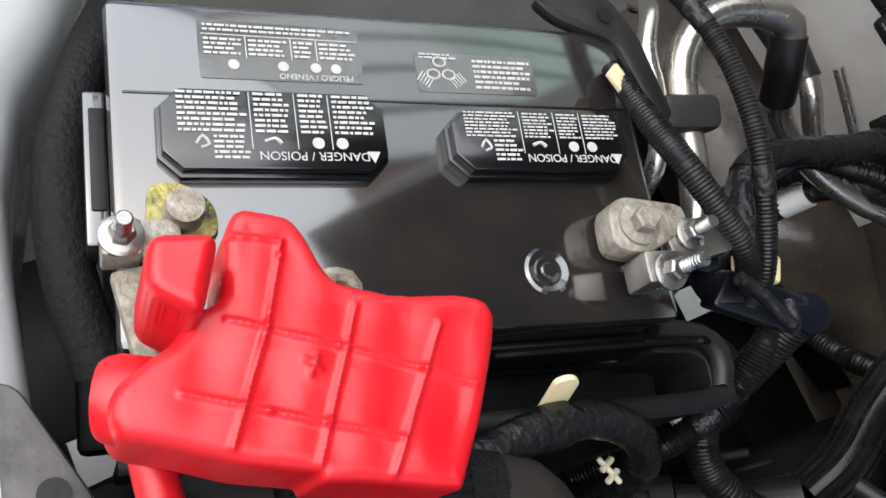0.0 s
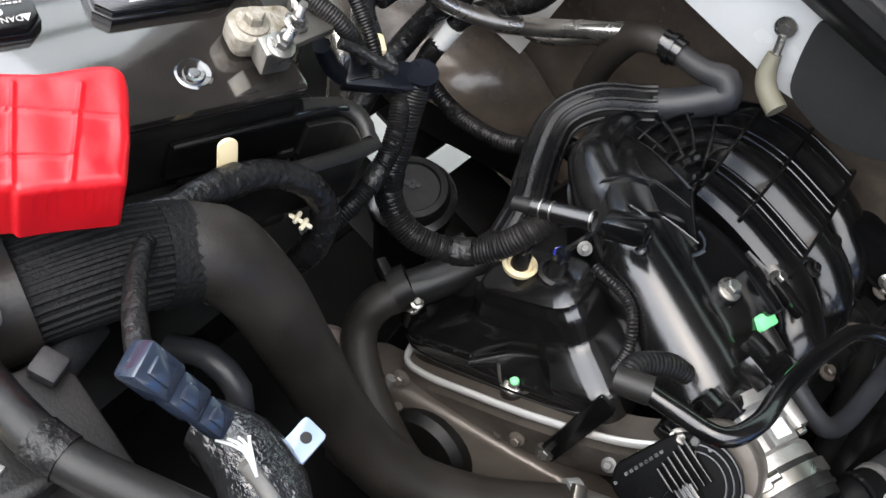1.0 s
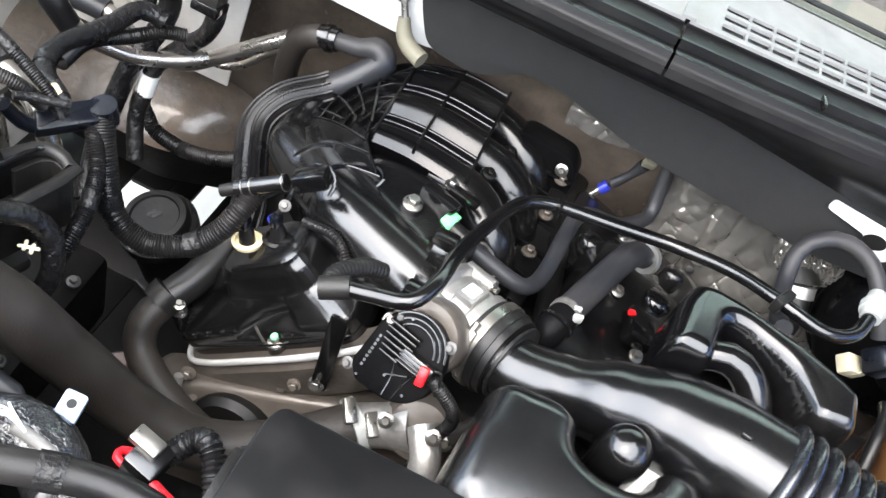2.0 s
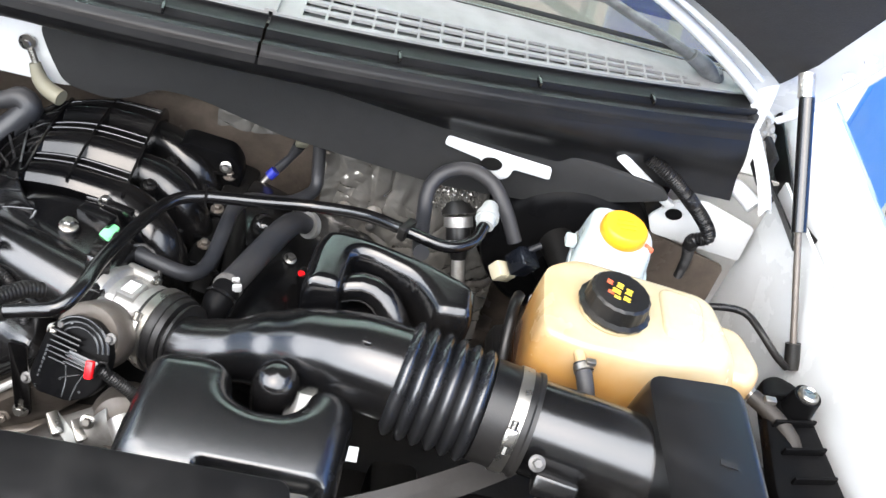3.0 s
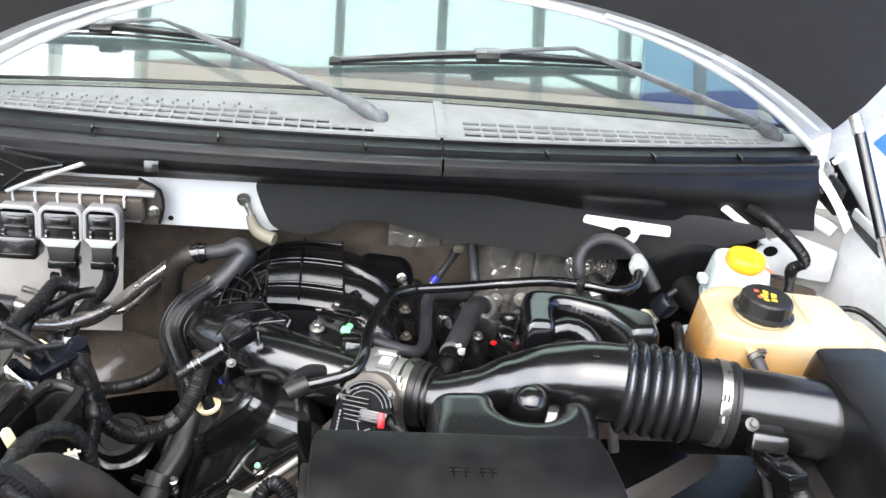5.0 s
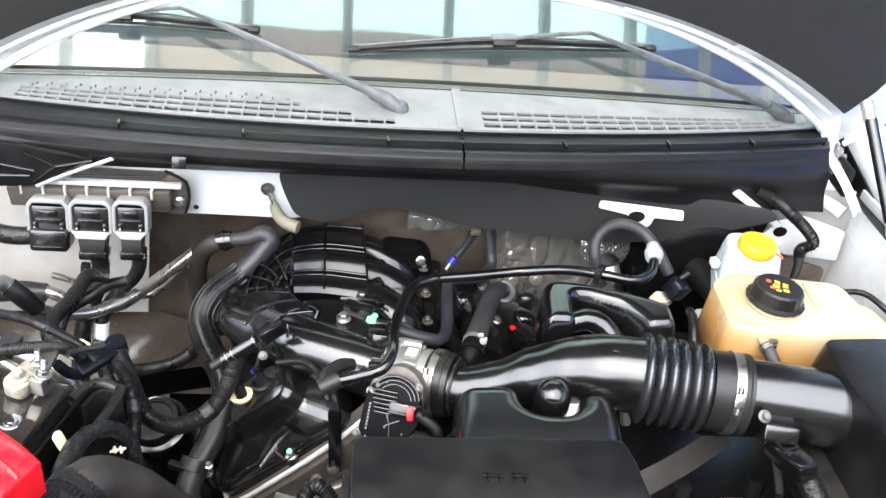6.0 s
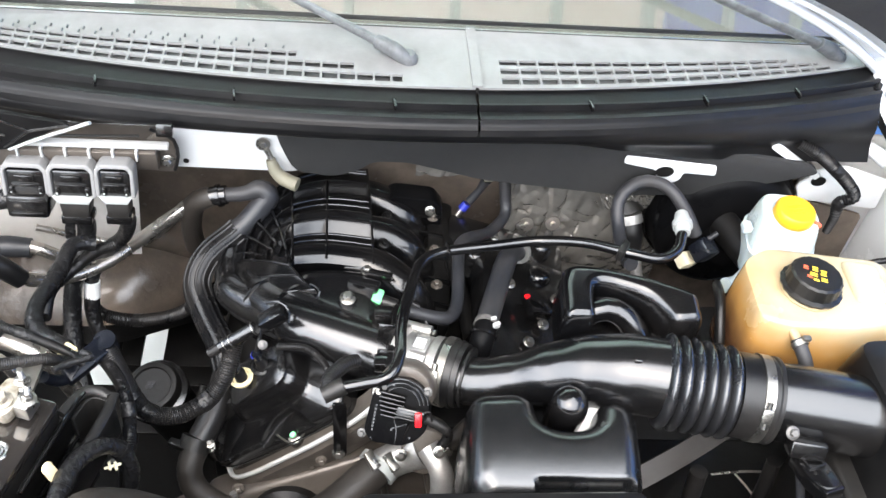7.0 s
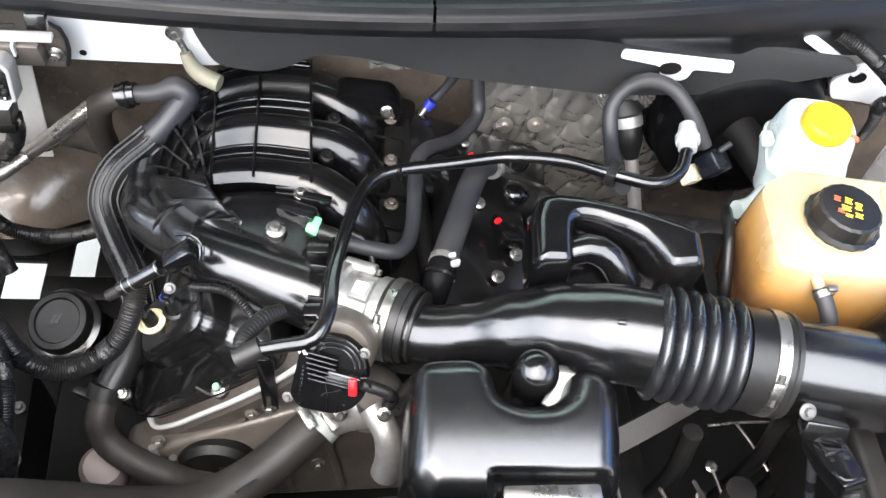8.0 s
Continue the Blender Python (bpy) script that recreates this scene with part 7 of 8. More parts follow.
grip = part("grip_clamp", G().prism(rounded([(-0.024, -0.008), (-0.02, 0.009), (0.018, 0.012), (0.024, 0.007), (0.024, -0.008), (0.016, -0.012)], 0.004), -0.004, 0.004, CLF, 0.0015), clamp_grey, rh, "pale grey plastic spring clamp")
part("opening", G().prism(rounded([(-0.018, -0.005), (-0.016, 0.006), (0.012, 0.007), (0.012, -0.006)], 0.003), 0.004, 0.0046, CLF, 0), dark, grip)
part("tongue", G().box(CLF @ pose(0.0, 0.0005, 0.006), 0.021, 0.0065, 0.005, 0.0012).box(CLF @ pose(-0.009, 0.0005, 0.009), 0.006, 0.0085, 0.003, 0.001), clamp_grey, grip)
part("slot", G().box(CLF @ pose(0.0185, -0.0005, 0.0042), 0.0025, 0.009, 0.001, 0.0003), dark, grip)
part("print_mark", G().box(pose(-0.055, 0.036, 0.69, -40, 0, 35), 0.03, 0.006, 0.001, 0), hose_grey, rh)
cl = part("white_clamp", G().lathe([(0.029, -0.007), (0.0335, -0.007), (0.0335, 0.007), (0.029, 0.007)], aim((0.03, 0.127, 0.678), (0.06, 0.16, 0.69)), 28), pale_plastic, rh, "pale plastic clamp")
for dx, dz in ((-0.012, 0.035), (0.018, 0.03)):
    part("clamp_tab", G().box(pose(0.03 + dx, 0.118, 0.678 + dz, 20, 0, 35), 0.014, 0.03, 0.012, 0.002), steel, cl)
sh = thing("radiator_hose", (-0.25, 0.15, 0.6), "dusty grey-brown branch hose with a clip", "hose")
part("hose", G().tube([(-0.254, 0.186, 0.645), (-0.266, 0.154, 0.625), (-0.254, 0.128, 0.598), (-0.204, 0.101, 0.583), (-0.144, 0.075, 0.59), (-0.1, 0.045, 0.635)], 0.0205, 20), hose_brown, sh)
part("upper_hose", G().tube([(-0.215, 0.275, 0.71), (-0.232, 0.23, 0.67), (-0.252, 0.19, 0.648)], 0.0215, 20), rubber, sh)
part("clip", G().tube([(-0.256, 0.192, 0.652), (-0.262, 0.176, 0.64)], 0.0245, 20).box(pose(-0.285, 0.18, 0.648, 0, 0, -20), 0.03, 0.012, 0.014, 0.002), matte, sh)
bolt(sh, (-0.235, 0.178, 0.655), 0.011, (0, -0.3, 1))
th = thing("thermostat_housing", (0.09, 0.13, 0.72), "cast aluminium thermostat housing with bolts", "thermostat")
part("outlet", G().tube([(0.03, 0.127, 0.678), (0.062, 0.135, 0.694), (0.095, 0.14, 0.715)], [0.026, 0.027, 0.034], 22), alu, th)
part("dome", G().lathe([(0.045, -0.01), (0.045, 0.012), (0.036, 0.03), (0.018, 0.036), (0, 0.036)], aim((0.1, 0.15, 0.71), (0.09, 0.02, 0.8)), 30), alu_dirty, th)
part("bypass", G().tube([(0.1, 0.12, 0.75), (0.12, 0.09, 0.735), (0.125, 0.07, 0.70), (0.12, 0.06, 0.67)], [0.018, 0.018, 0.019, 0.019], 18), alu, th)
for p in ((0.06, 0.115, 0.735), (0.13, 0.12, 0.74), (0.115, 0.1, 0.77)):
    bolt(th, p, 0.014, (0, -0.7, 0.7))
part("drain_knob", G().lathe([(0, 0), (0.016, 0), (0.014, 0.02), (0, 0.02)], aim((0.16, 0.09, 0.745), (0.16, 0.0, 0.78)), 16), hose_brown, th)
hose("coolant_hose", [(0.135, 0.13, 0.74), (0.16, 0.145, 0.77), (0.17, 0.13, 0.79), (0.165, 0.095, 0.765), (0.15, 0.07, 0.72)], 0.013, hose_brown, "short brown hose beside the thermostat")
pu = thing("belt_pulley", (0.12, -0.02, 0.7), "black grooved belt pulley", "pulley")
part("wheel", G().lathe([(0, 0), (0.055, 0), (0.06, 0.004), (0.056, 0.009), (0.06, 0.014), (0.056, 0.019), (0.06, 0.024), (0.05, 0.028), (0.02, 0.022), (0, 0.022)], aim((0.13, -0.005, 0.7), (0.128, -0.2, 0.72)), 40), dark, pu)
bolt(pu, (0.13, -0.028, 0.703), 0.02, (0, -1, 0.1))
dbt = thing("drive_belt", (0.4, 0.1, 0.69), "worn flat brown-grey drive belt below the intake tube", "belt")
for o, w in ((Vector((0, 0, 0.03)), 0.009), (Vector((0, 0, 0)), 0.017)):
    g = G()
    pts, _ = spline([Vector(q) + o for q in ((0.63, 0.2, 0.73), (0.54, 0.152, 0.705), (0.44, 0.102, 0.69), (0.34, 0.06, 0.68), (0.2, 0.0, 0.67))], 1, 0.02)
    g.loft([[c + Vector((-0.35, 0.75, 0.55)) * (w * sx) + Vector((0.2, -0.5, 0.8)) * (0.002 * sz) for sx, sz in ((-1, -1), (1, -1), (1, 1), (-1, 1))] for c in pts])
    part("strand", g, belt_mat, dbt)
for a, b in (((0.595, 0.152, 0.62), (0.72, 0.155, 0.62)), ((0.647, 0.165, 0.6), (0.68, 0.09, 0.6)), ((0.61, 0.12, 0.56), (0.64, 0.06, 0.52))):
    hose("brake_line", [a, Vector(a).lerp(Vector(b), 0.5) + Vector((0, 0.003, 0.002)), b], 0.0022, pipe_alu, "thin steel line in the dark of the bay", "pipe")
for x, y, rr in ((0.66, 0.12, 0.012), (0.7, 0.1, 0.015), (0.53, 0.1, 0.014), (0.58, 0.02, 0.02)):
    hose("brake_hose", [(x, y, 0.72), (x + 0.004, y - 0.015, 0.6), (x - 0.01, y - 0.02, 0.45)], rr, rubber, "black rubber hose low beside the frame rail", "hose")
hose("wire_loom", [(0.6, 0.03, 0.9), (0.617, 0.0, 0.84), (0.64, -0.03, 0.76), (0.69, -0.05, 0.66)], 0.006, hose_grey, "pale grey wire below the airflow tube", "cable")
for k, (a, b) in enumerate((((0.50, 0.05, 0.64), (0.6, -0.02, 0.5)), ((0.55, 0.06, 0.64), (0.65, 0.0, 0.5)), ((0.45, 0.08, 0.6), (0.5, 0.0, 0.48)))):
    hose("brake_line", [a, b], 0.003, pipe_alu, "thin steel line in the dark of the bay", "pipe")
lb2 = thing("wheel_house_clutter", (0.5, 0.1, 0.5), "dark grimy steering box and bolts low in the bay", "steering gear")
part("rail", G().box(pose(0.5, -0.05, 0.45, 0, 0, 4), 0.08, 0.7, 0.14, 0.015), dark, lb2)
for p in ((0.58, 0.06, 0.58), (0.55, -0.05, 0.57)):
    bolt(lb2, p, 0.012, (0, -0.4, 0.9), alu_dirty)
bolt(lb2, (0.6, 0.1, 0.59), 0.013, (0, -0.2, 1))
ww = thing("coil_cover", (0.24, 0.4, 0.7), "black rear valve cover with coil plugs", "valve cover")
part("cover", G().box(pose(0.27, 0.36, 0.72, 0, 18, -8), 0.2, 0.3, 0.1, 0.03), satin, ww)
part("rear_cover", G().box(pose(0.25, 0.53, 0.685, 0, 14, -6), 0.24, 0.16, 0.11, 0.025), satin, ww)
part("rear_rail", G().box(pose(0.13, 0.5, 0.725, 0, 10, -4), 0.05, 0.3, 0.06, 0.012), dark, ww)
for k in range(5):
    part("rail_rib", G().box(pose(0.115 + 0.004 * k, 0.61 - 0.055 * k, 0.757, 0, 10, -4), 0.05, 0.005, 0.012, 0.001), satin, ww)
for p, r in (((0.2, 0.5, 0.77), 0.02), ((0.31, 0.46, 0.765), 0.022), ((0.33, 0.55, 0.74), 0.018)):
    part("coil_cap", G().lathe([(0, -0.03), (r, -0.03), (r, 0.0), (r * 0.8, 0.006), (r * 0.4, 0.01), (0, 0.01)], pose(*p, -10, 12, 0), 20), gloss, ww)
for p in ((0.24, 0.56, 0.752), (0.3, 0.51, 0.748), (0.35, 0.47, 0.738)):
    bolt(ww, p, 0.012, (0.2, -0.2, 1))
for p in ((0.25, 0.42, 0.785), (0.3, 0.34, 0.775), (0.27, 0.3, 0.78), (0.33, 0.4, 0.77)):
    bolt(ww, p, 0.014, (0.2, -0.2, 1))
part("plug", G().box(pose(0.29, 0.37, 0.79, 0, 15, 10), 0.04, 0.05, 0.024, 0.004), gloss, ww)
part("red_tab", G().box(pose(0.272, 0.375, 0.806, 0, 15, 30), 0.009, 0.007, 0.006, 0.001), red_p, ww, "red locking tab")
part("red_tab", G().box(pose(0.246, 0.52, 0.77, 0, 15, 30), 0.009, 0.007, 0.006, 0.001), red_p, ww, "red locking tab")
part("fuel_rail", G().tube([(0.15, 0.6, 0.74), (0.165, 0.45, 0.755), (0.18, 0.32, 0.76)], 0.014, 14), dark, ww)
for y in (0.58, 0.5, 0.42):
    bolt(ww, (0.125, y, 0.775), 0.015, (0, 0, 1), alu_dirty)
for p in ((0.31, 0.618, 0.73), (0.36, 0.618, 0.735)):
    part("foil_stud", G().lathe([(0, 0), (0.014, 0), (0.014, 0.003), (0.006, 0.004), (0.005, 0.01), (0, 0.01)], aim(p, (p[0], 0.3, p[2] + 0.1)), 18), pipe_alu, ww)

# ---- control module on the body flange ----
pm = thing("engine_control_module", (-0.45, 0.54, 0.9), "finned aluminium engine control module on a bracket", "control module")
part("housing", G().box(pose(-0.47, 0.545, 0.945, 12, 0, 1), 0.27, 0.06, 0.045, 0.004), alu_dirty, pm)
part("top_rail", G().box(pose(-0.46, 0.52, 0.972, 0, 0, 1), 0.29, 0.014, 0.008, 0.002), alu_pale, pm)
for k in range(7):
    part("fin", G().box(pose(-0.58 + 0.036 * k, 0.515, 0.958, 0, 0, 1), 0.004, 0.014, 0.02, 0.001), alu_pale, pm)
part("bracket", G().prism(rounded([(-0.345, 0.9), (-0.312, 0.9), (-0.308, 0.965), (-0.335, 0.985), (-0.36, 0.96)], 0.006), 0, 0.005, frame3((0, 0.545, 0), (1, 0, 0), (0, 0, 1)), 0.002), alu_dirty, pm)
part("bracket_edge", G().tube([(-0.345, 0.54, 0.99), (-0.335, 0.54, 0.985), (-0.31, 0.54, 0.97), (-0.306, 0.54, 0.935), (-0.314, 0.54, 0.905)], 0.003, 8), rubber, pm)
bolt(pm, (-0.322, 0.535, 0.93), 0.016, (0, -1, 0.2), name="stud")
part("lower_rail", G().box(pose(-0.452, 0.523, 0.944, 0, 0, 1), 0.21, 0.012, 0.01, 0.002), alu_pale, pm)
for k in range(7):
    part("rail_slot", G().box(pose(-0.545 + 0.03 * k, 0.5165, 0.944, 0, 0, 1), 0.004, 0.002, 0.009, 0.0005), dark, pm)
part("bracket_lip", G().tube([(-0.56, 0.53, 0.976), (-0.42, 0.528, 0.982), (-0.36, 0.53, 0.984)], 0.0022, 8), rubber, pm)


def plug(x, z, w, strip):
    """A multi-pin plug under its pale locking lever, with the cable boot below."""
    c = thing("harness_connector", (x, 0.507, z), "black multi-pin plug in a pale grey locking frame", "connector", "control module plugs")
    f = frame3((x, 0.507, z), (1, 0, 0), (0, 0.25, 1))
    h = w / 2
    part("locking_frame", G().prism(rounded([(-h, -0.022), (-h, 0.026), (-h + 0.009, 0.037), (h - 0.009, 0.037), (h, 0.026), (h, -0.022), (h - 0.006, -0.022), (h - 0.006, 0.022), (h - 0.012, 0.029), (-h + 0.012, 0.029), (-h + 0.006, 0.022), (-h + 0.006, -0.022)], 0.004), 0, 0.032, f, 0.002), cowl_grey, c, "pale grey locking frame")
    body = part("plug", G().box(f @ pose(0, -0.001, 0.01), w - 0.014, 0.05, 0.038, 0.004), satin, c)
    part("grip", G().box(f @ pose(0, 0.012, 0.031), w * 0.42, 0.012, 0.008, 0.002).box(f @ pose(0, 0.0, 0.03), w * 0.6, 0.003, 0.006, 0.001), gloss, body)
    for sx in (-1, 1):
        part("side_stud", G().box(f @ pose(sx * (h - 0.013), -0.012, 0.03), 0.007, 0.014, 0.006, 0.0015), satin, body)
        part("stud_mark", G().box(f @ pose(sx * (h - 0.013), -0.015, 0.0332), 0.003, 0.004, 0.001, 0.0003), pale_plastic, body)
    if strip:
        part("pale_strip", G().prism([(-h + 0.004, -0.02), (h - 0.004, -0.02), (h - 0.013, -0.033), (-h + 0.013, -0.033)], -0.004, 0.034, f, 0.001), pale_plastic, c, "pale plastic strip")
        part("boot", G().prism([(-h + 0.012, -0.033), (h - 0.012, -0.033), (h * 0.55, -0.062), (-h * 0.55, -0.062)], -0.004, 0.03, f, 0.003), matte, c)
        part("boot_collar", G().box(f @ pose(0, -0.066, 0.012), w * 0.66, 0.016, 0.036, 0.003), gloss, c)
    else:
        part("boot", G().box(f @ pose(0.002, -0.034, 0.02), w * 0.9, 0.04, 0.05, 0.006), satin, c)
        for q in (-0.022, -0.044):
            part("boot_rib", G().box(f @ pose(0.002, q, 0.0465), w * 0.7, 0.003, 0.003, 0.0008), gloss, c)


plug(-0.532, 0.912, 0.07, False)
plug(-0.462, 0.914, 0.072, True)
plug(-0.396, 0.917, 0.06, True)
hose("wire_loom", [(-0.462, 0.488, 0.856), (-0.458, 0.49, 0.82), (-0.465, 0.478, 0.78), (-0.484, 0.45, 0.73), (-0.492, 0.42, 0.67), (-0.485, 0.37, 0.62), (-0.46, 0.31, 0.58)], 0.0155, tape, "taped black wire loom below the control module", "cable")
hose("wire_loom", [(-0.396, 0.492, 0.862), (-0.388, 0.486, 0.84), (-0.4, 0.486, 0.8), (-0.436, 0.49, 0.755), (-0.458, 0.468, 0.725), (-0.463, 0.452, 0.69), (-0.462, 0.43, 0.645), (-0.44, 0.4, 0.6)], [0.015, 0.0135, 0.0125, 0.0125, 0.0125, 0.0125, 0.0125, 0.0125], tape, "taped black wire loom crossing the pipes", "cable")
part("tie_end", G().box(pose(-0.482, 0.478, 0.815, 0, 8, 0), 0.016, 0.012, 0.03, 0.003), tape, pm)
hose("wire_loom", [(-0.55, 0.48, 0.885), (-0.59, 0.475, 0.885), (-0.63, 0.48, 0.89), (-0.68, 0.5, 0.9)], 0.016, tape, "thick taped wire loom to the wing", "cable")
single("cable_label", G().tube([(-0.461, 0.46, 0.712), (-0.463, 0.45, 0.682)], 0.0138, 16), white_ink, "white paper label wrapped on a cable", "label", (-0.462, 0.455, 0.69))
gs = thing("ground_strap", (-0.16, 0.55, 0.93), "ground strap with ring lug and tan sleeve", "ground strap")
part("lug", G().lathe([(0.005, 0), (0.012, 0), (0.012, 0.003), (0.005, 0.003)], aim((-0.172, 0.564, 0.95), (-0.172, 0.4, 0.97)), 18).tube([(-0.168, 0.562, 0.942), (-0.158, 0.555, 0.922)], 0.005, 8), steel, gs)
part("sleeve", G().tube([(-0.16, 0.555, 0.924), (-0.152, 0.548, 0.905), (-0.138, 0.54, 0.895), (-0.115, 0.53, 0.892)], [0.008, 0.011, 0.012, 0.012], 12), olive, gs)

# ---- cables round the battery ----
hose("battery_cable", [(-0.56, 0.11, 0.935), (-0.538, 0.108, 0.942), (-0.506, 0.105, 0.952), (-0.468, 0.107, 0.96), (-0.418, 0.124, 0.95), (-0.395, 0.14, 0.92)], [0.006, 0.0075, 0.009, 0.0085, 0.008, 0.008], loom, "black loomed cable with a pale end tab", "cable", (0.0003, 0.0026))
single("cable_tab", G().box(pose(-0.546, 0.104, 0.944, 0, 20, 30), 0.02, 0.012, 0.004, 0.001), cream, "pale plastic cable tab", "tab", (-0.546, 0.104, 0.94))
hose("battery_cable", [(-0.66, 0.15, 0.94), (-0.594, 0.16, 0.965), (-0.543, 0.164, 0.975), (-0.496, 0.163, 0.972), (-0.453, 0.158, 0.96), (-0.402, 0.153, 0.93), (-0.385, 0.155, 0.9)], 0.0068, loom, "black split loom arching past the battery", "cable", (0.0004, 0.0026))
hose("battery_cable", [(-0.375, 0.14, 0.945), (-0.36, 0.13, 0.95), (-0.385, 0.115, 0.955), (-0.4, 0.1, 0.96)], 0.0045, tape, "thin taped cable end at the clamp", "cable")
hose("battery_cable", [(-0.43, 0.43, 0.84), (-0.459, 0.417, 0.85), (-0.468, 0.358, 0.852), (-0.482, 0.283, 0.86), (-0.47, 0.24, 0.86), (-0.42, 0.2, 0.87)], 0.0125, tape, "taped black cable behind the battery", "cable")
hose("battery_cable", [(-0.41, 0.45, 0.815), (-0.433, 0.431, 0.82), (-0.455, 0.396, 0.822), (-0.475, 0.331, 0.842), (-0.47, 0.27, 0.85)], 0.0095, loom, "thin black cable behind the battery", "cable", (0.0007, 0.0035))
hb = thing("harness_clip", (-0.385, 0.165, 0.89), "blue-black plastic harness junction clip", "harness clip")
part("body", G().prism(rounded([(-0.04, -0.012), (0.028, -0.016), (0.04, -0.005), (0.038, 0.012), (-0.032, 0.016)], 0.004), -0.01, 0.01, frame3((-0.383, 0.165, 0.893), (0.55, 0.83, 0.0), (-0.75, 0.5, 0.3)), 0.004), slate, hb)
part("collar", G().tube([(-0.362, 0.192, 0.905), (-0.36, 0.196, 0.88)], 0.015, 20), slate, hb)
part("strap", G().tube([(-0.42, 0.11, 0.93), (-0.412, 0.125, 0.9), (-0.4, 0.14, 0.885)], 0.008, 10), slate, hb)
part("knuckle", G().box(pose(-0.405, 0.153, 0.918, 0, 10, 55), 0.03, 0.014, 0.012, 0.003).box(pose(-0.398, 0.163, 0.92, 0, 10, 55), 0.008, 0.02, 0.014, 0.003), cream, hb, "cream plastic knuckle")
hose("wire_loom", [(-0.362, 0.19, 0.895), (-0.344, 0.172, 0.85), (-0.321, 0.157, 0.79), (-0.281, 0.158, 0.765), (-0.239, 0.18, 0.766), (-0.212, 0.201, 0.79), (-0.2, 0.222, 0.815), (-0.195, 0.245, 0.83)], 0.0135, loom, "thick black split loom hanging in a loop", "cable", (0.0006, 0.0034))
hose("wire_loom", [(-0.372, 0.185, 0.89), (-0.339, 0.15, 0.86), (-0.325, 0.116, 0.84), (-0.321, 0.082, 0.82), (-0.325, 0.053, 0.79), (-0.325, 0.025, 0.75), (-0.34, 0.0, 0.7)], 0.0095, loom, "black split loom down beside the battery tray", "cable", (0.0005, 0.003))
hose("wire_loom", [(-0.395, -0.13, 0.915), (-0.374, -0.09, 0.92), (-0.37, -0.048, 0.914), (-0.363, -0.003, 0.905), (-0.343, 0.032, 0.888), (-0.323, 0.046, 0.86), (-0.311, 0.036, 0.82), (-0.321, 0.015, 0.77)], [0.008, 0.009, 0.0125, 0.012, 0.012, 0.012, 0.012, 0.011], tape, "crumpled taped wire harness beside the battery", "cable")
single("tie_tab", G().prism(rounded([(-0.008, -0.022), (0.008, -0.022), (0.008, 0.02), (0.0, 0.024), (-0.008, 0.02)], 0.007), 0, 0.004, frame3((-0.383, -0.022, 0.912), (0.3, 0.95, 0), (-0.35, 0.1, 0.93)), 0.001), cream, "cream plastic tie tab in the harness", "tab", (-0.383, -0.022, 0.91))
single("harness_fastener", G().box(pose(-0.327, 0.022, 0.858, 30, 0, 20), 0.022, 0.004, 0.004, 0.0015).box(pose(-0.323, 0.022, 0.8585, 30, 0, 110), 0.013, 0.004, 0.004, 0.0015).box(pose(-0.331, 0.022, 0.8585, 30, 0, 110), 0.013, 0.004, 0.004, 0.0015), beige, "small cream plastic harness fastener", "fastener", (-0.327, 0.022, 0.855))
hose("wire_loom", [(-0.366, -0.106, 0.915), (-0.352, -0.125, 0.94), (-0.339, -0.144, 0.952), (-0.306, -0.175, 0.97), (-0.278, -0.194, 0.978)], [0.007, 0.007, 0.0072, 0.008, 0.0085], tape, "braided taped wire bundle to a connector", "cable")
ec = thing("fan_connector", (-0.25, -0.18, 0.95), "slate-blue three part electrical connector with white wires", "connector")
e0, e1 = Vector((-0.279, -0.197, 0.985)), Vector((-0.222, -0.164, 0.925))
ey = Vector((-0.4, 0.85, 0.1))
for t, ln, w, h in ((0.14, 0.032, 0.026, 0.02), (0.48, 0.028, 0.023, 0.017), (0.8, 0.026, 0.02, 0.015)):
    part("shell", G().box(frame3(e0.lerp(e1, t), e1 - e0, ey), ln, w, h, 0.003), slate_blue, ec)
    part("latch", G().box(frame3(e0.lerp(e1, t), e1 - e0, ey) @ pose(0, 0, h / 2), ln * 0.6, w * 0.5, 0.006, 0.0015), slate_blue, ec)
for k in range(4):
    part("wire", G().tube([e1 + Vector((0.004 * k, 0.006 * k - 0.01, 0.0)), e1 + Vector((0.016, 0.002 * k, -0.004)), e1 + Vector((0.034, -0.002, -0.012))], 0.0012, 6), white_ink, ec, "thin white wire")
hose("wire_loom", [(-0.2, -0.166, 0.912), (-0.185, -0.164, 0.905), (-0.165, -0.166, 0.9), (-0.15, -0.175, 0.895), (-0.15, -0.2, 0.89)], 0.0055, clamp_grey, "thin pale wire pair wrapped in clear tape", "cable")
hose("wire_loom", [(-0.245, -0.155, 0.87), (-0.215, -0.15, 0.875), (-0.18, -0.155, 0.87), (-0.15, -0.175, 0.86), (-0.12, -0.21, 0.85)], [0.02, 0.028, 0.032, 0.03, 0.026], wrap, "bulging wire bundle in shiny plastic wrap", "cable")
pl = thing("bracket", (-0.19, -0.12, 0.86), "blue-grey painted steel tab with a hole", "bracket")
pm2 = frame3((-0.188, -0.119, 0.862), (0.9, 0.1, 0.1), (-0.25, 0.95, 0.15))
part("plate", G().prism(rounded([(-0.011, -0.026), (0.011, -0.028), (0.012, 0.026), (-0.01, 0.028)], 0.004), -0.002, 0.002, pm2, 0.0008), blue_steel, pl)
part("hole", G().lathe([(0, 0.0021), (0.0045, 0.0021), (0.0045, 0.0026), (0, 0.0026)], pm2 @ pose(0.001, 0.015, 0), 16), dark, pl)
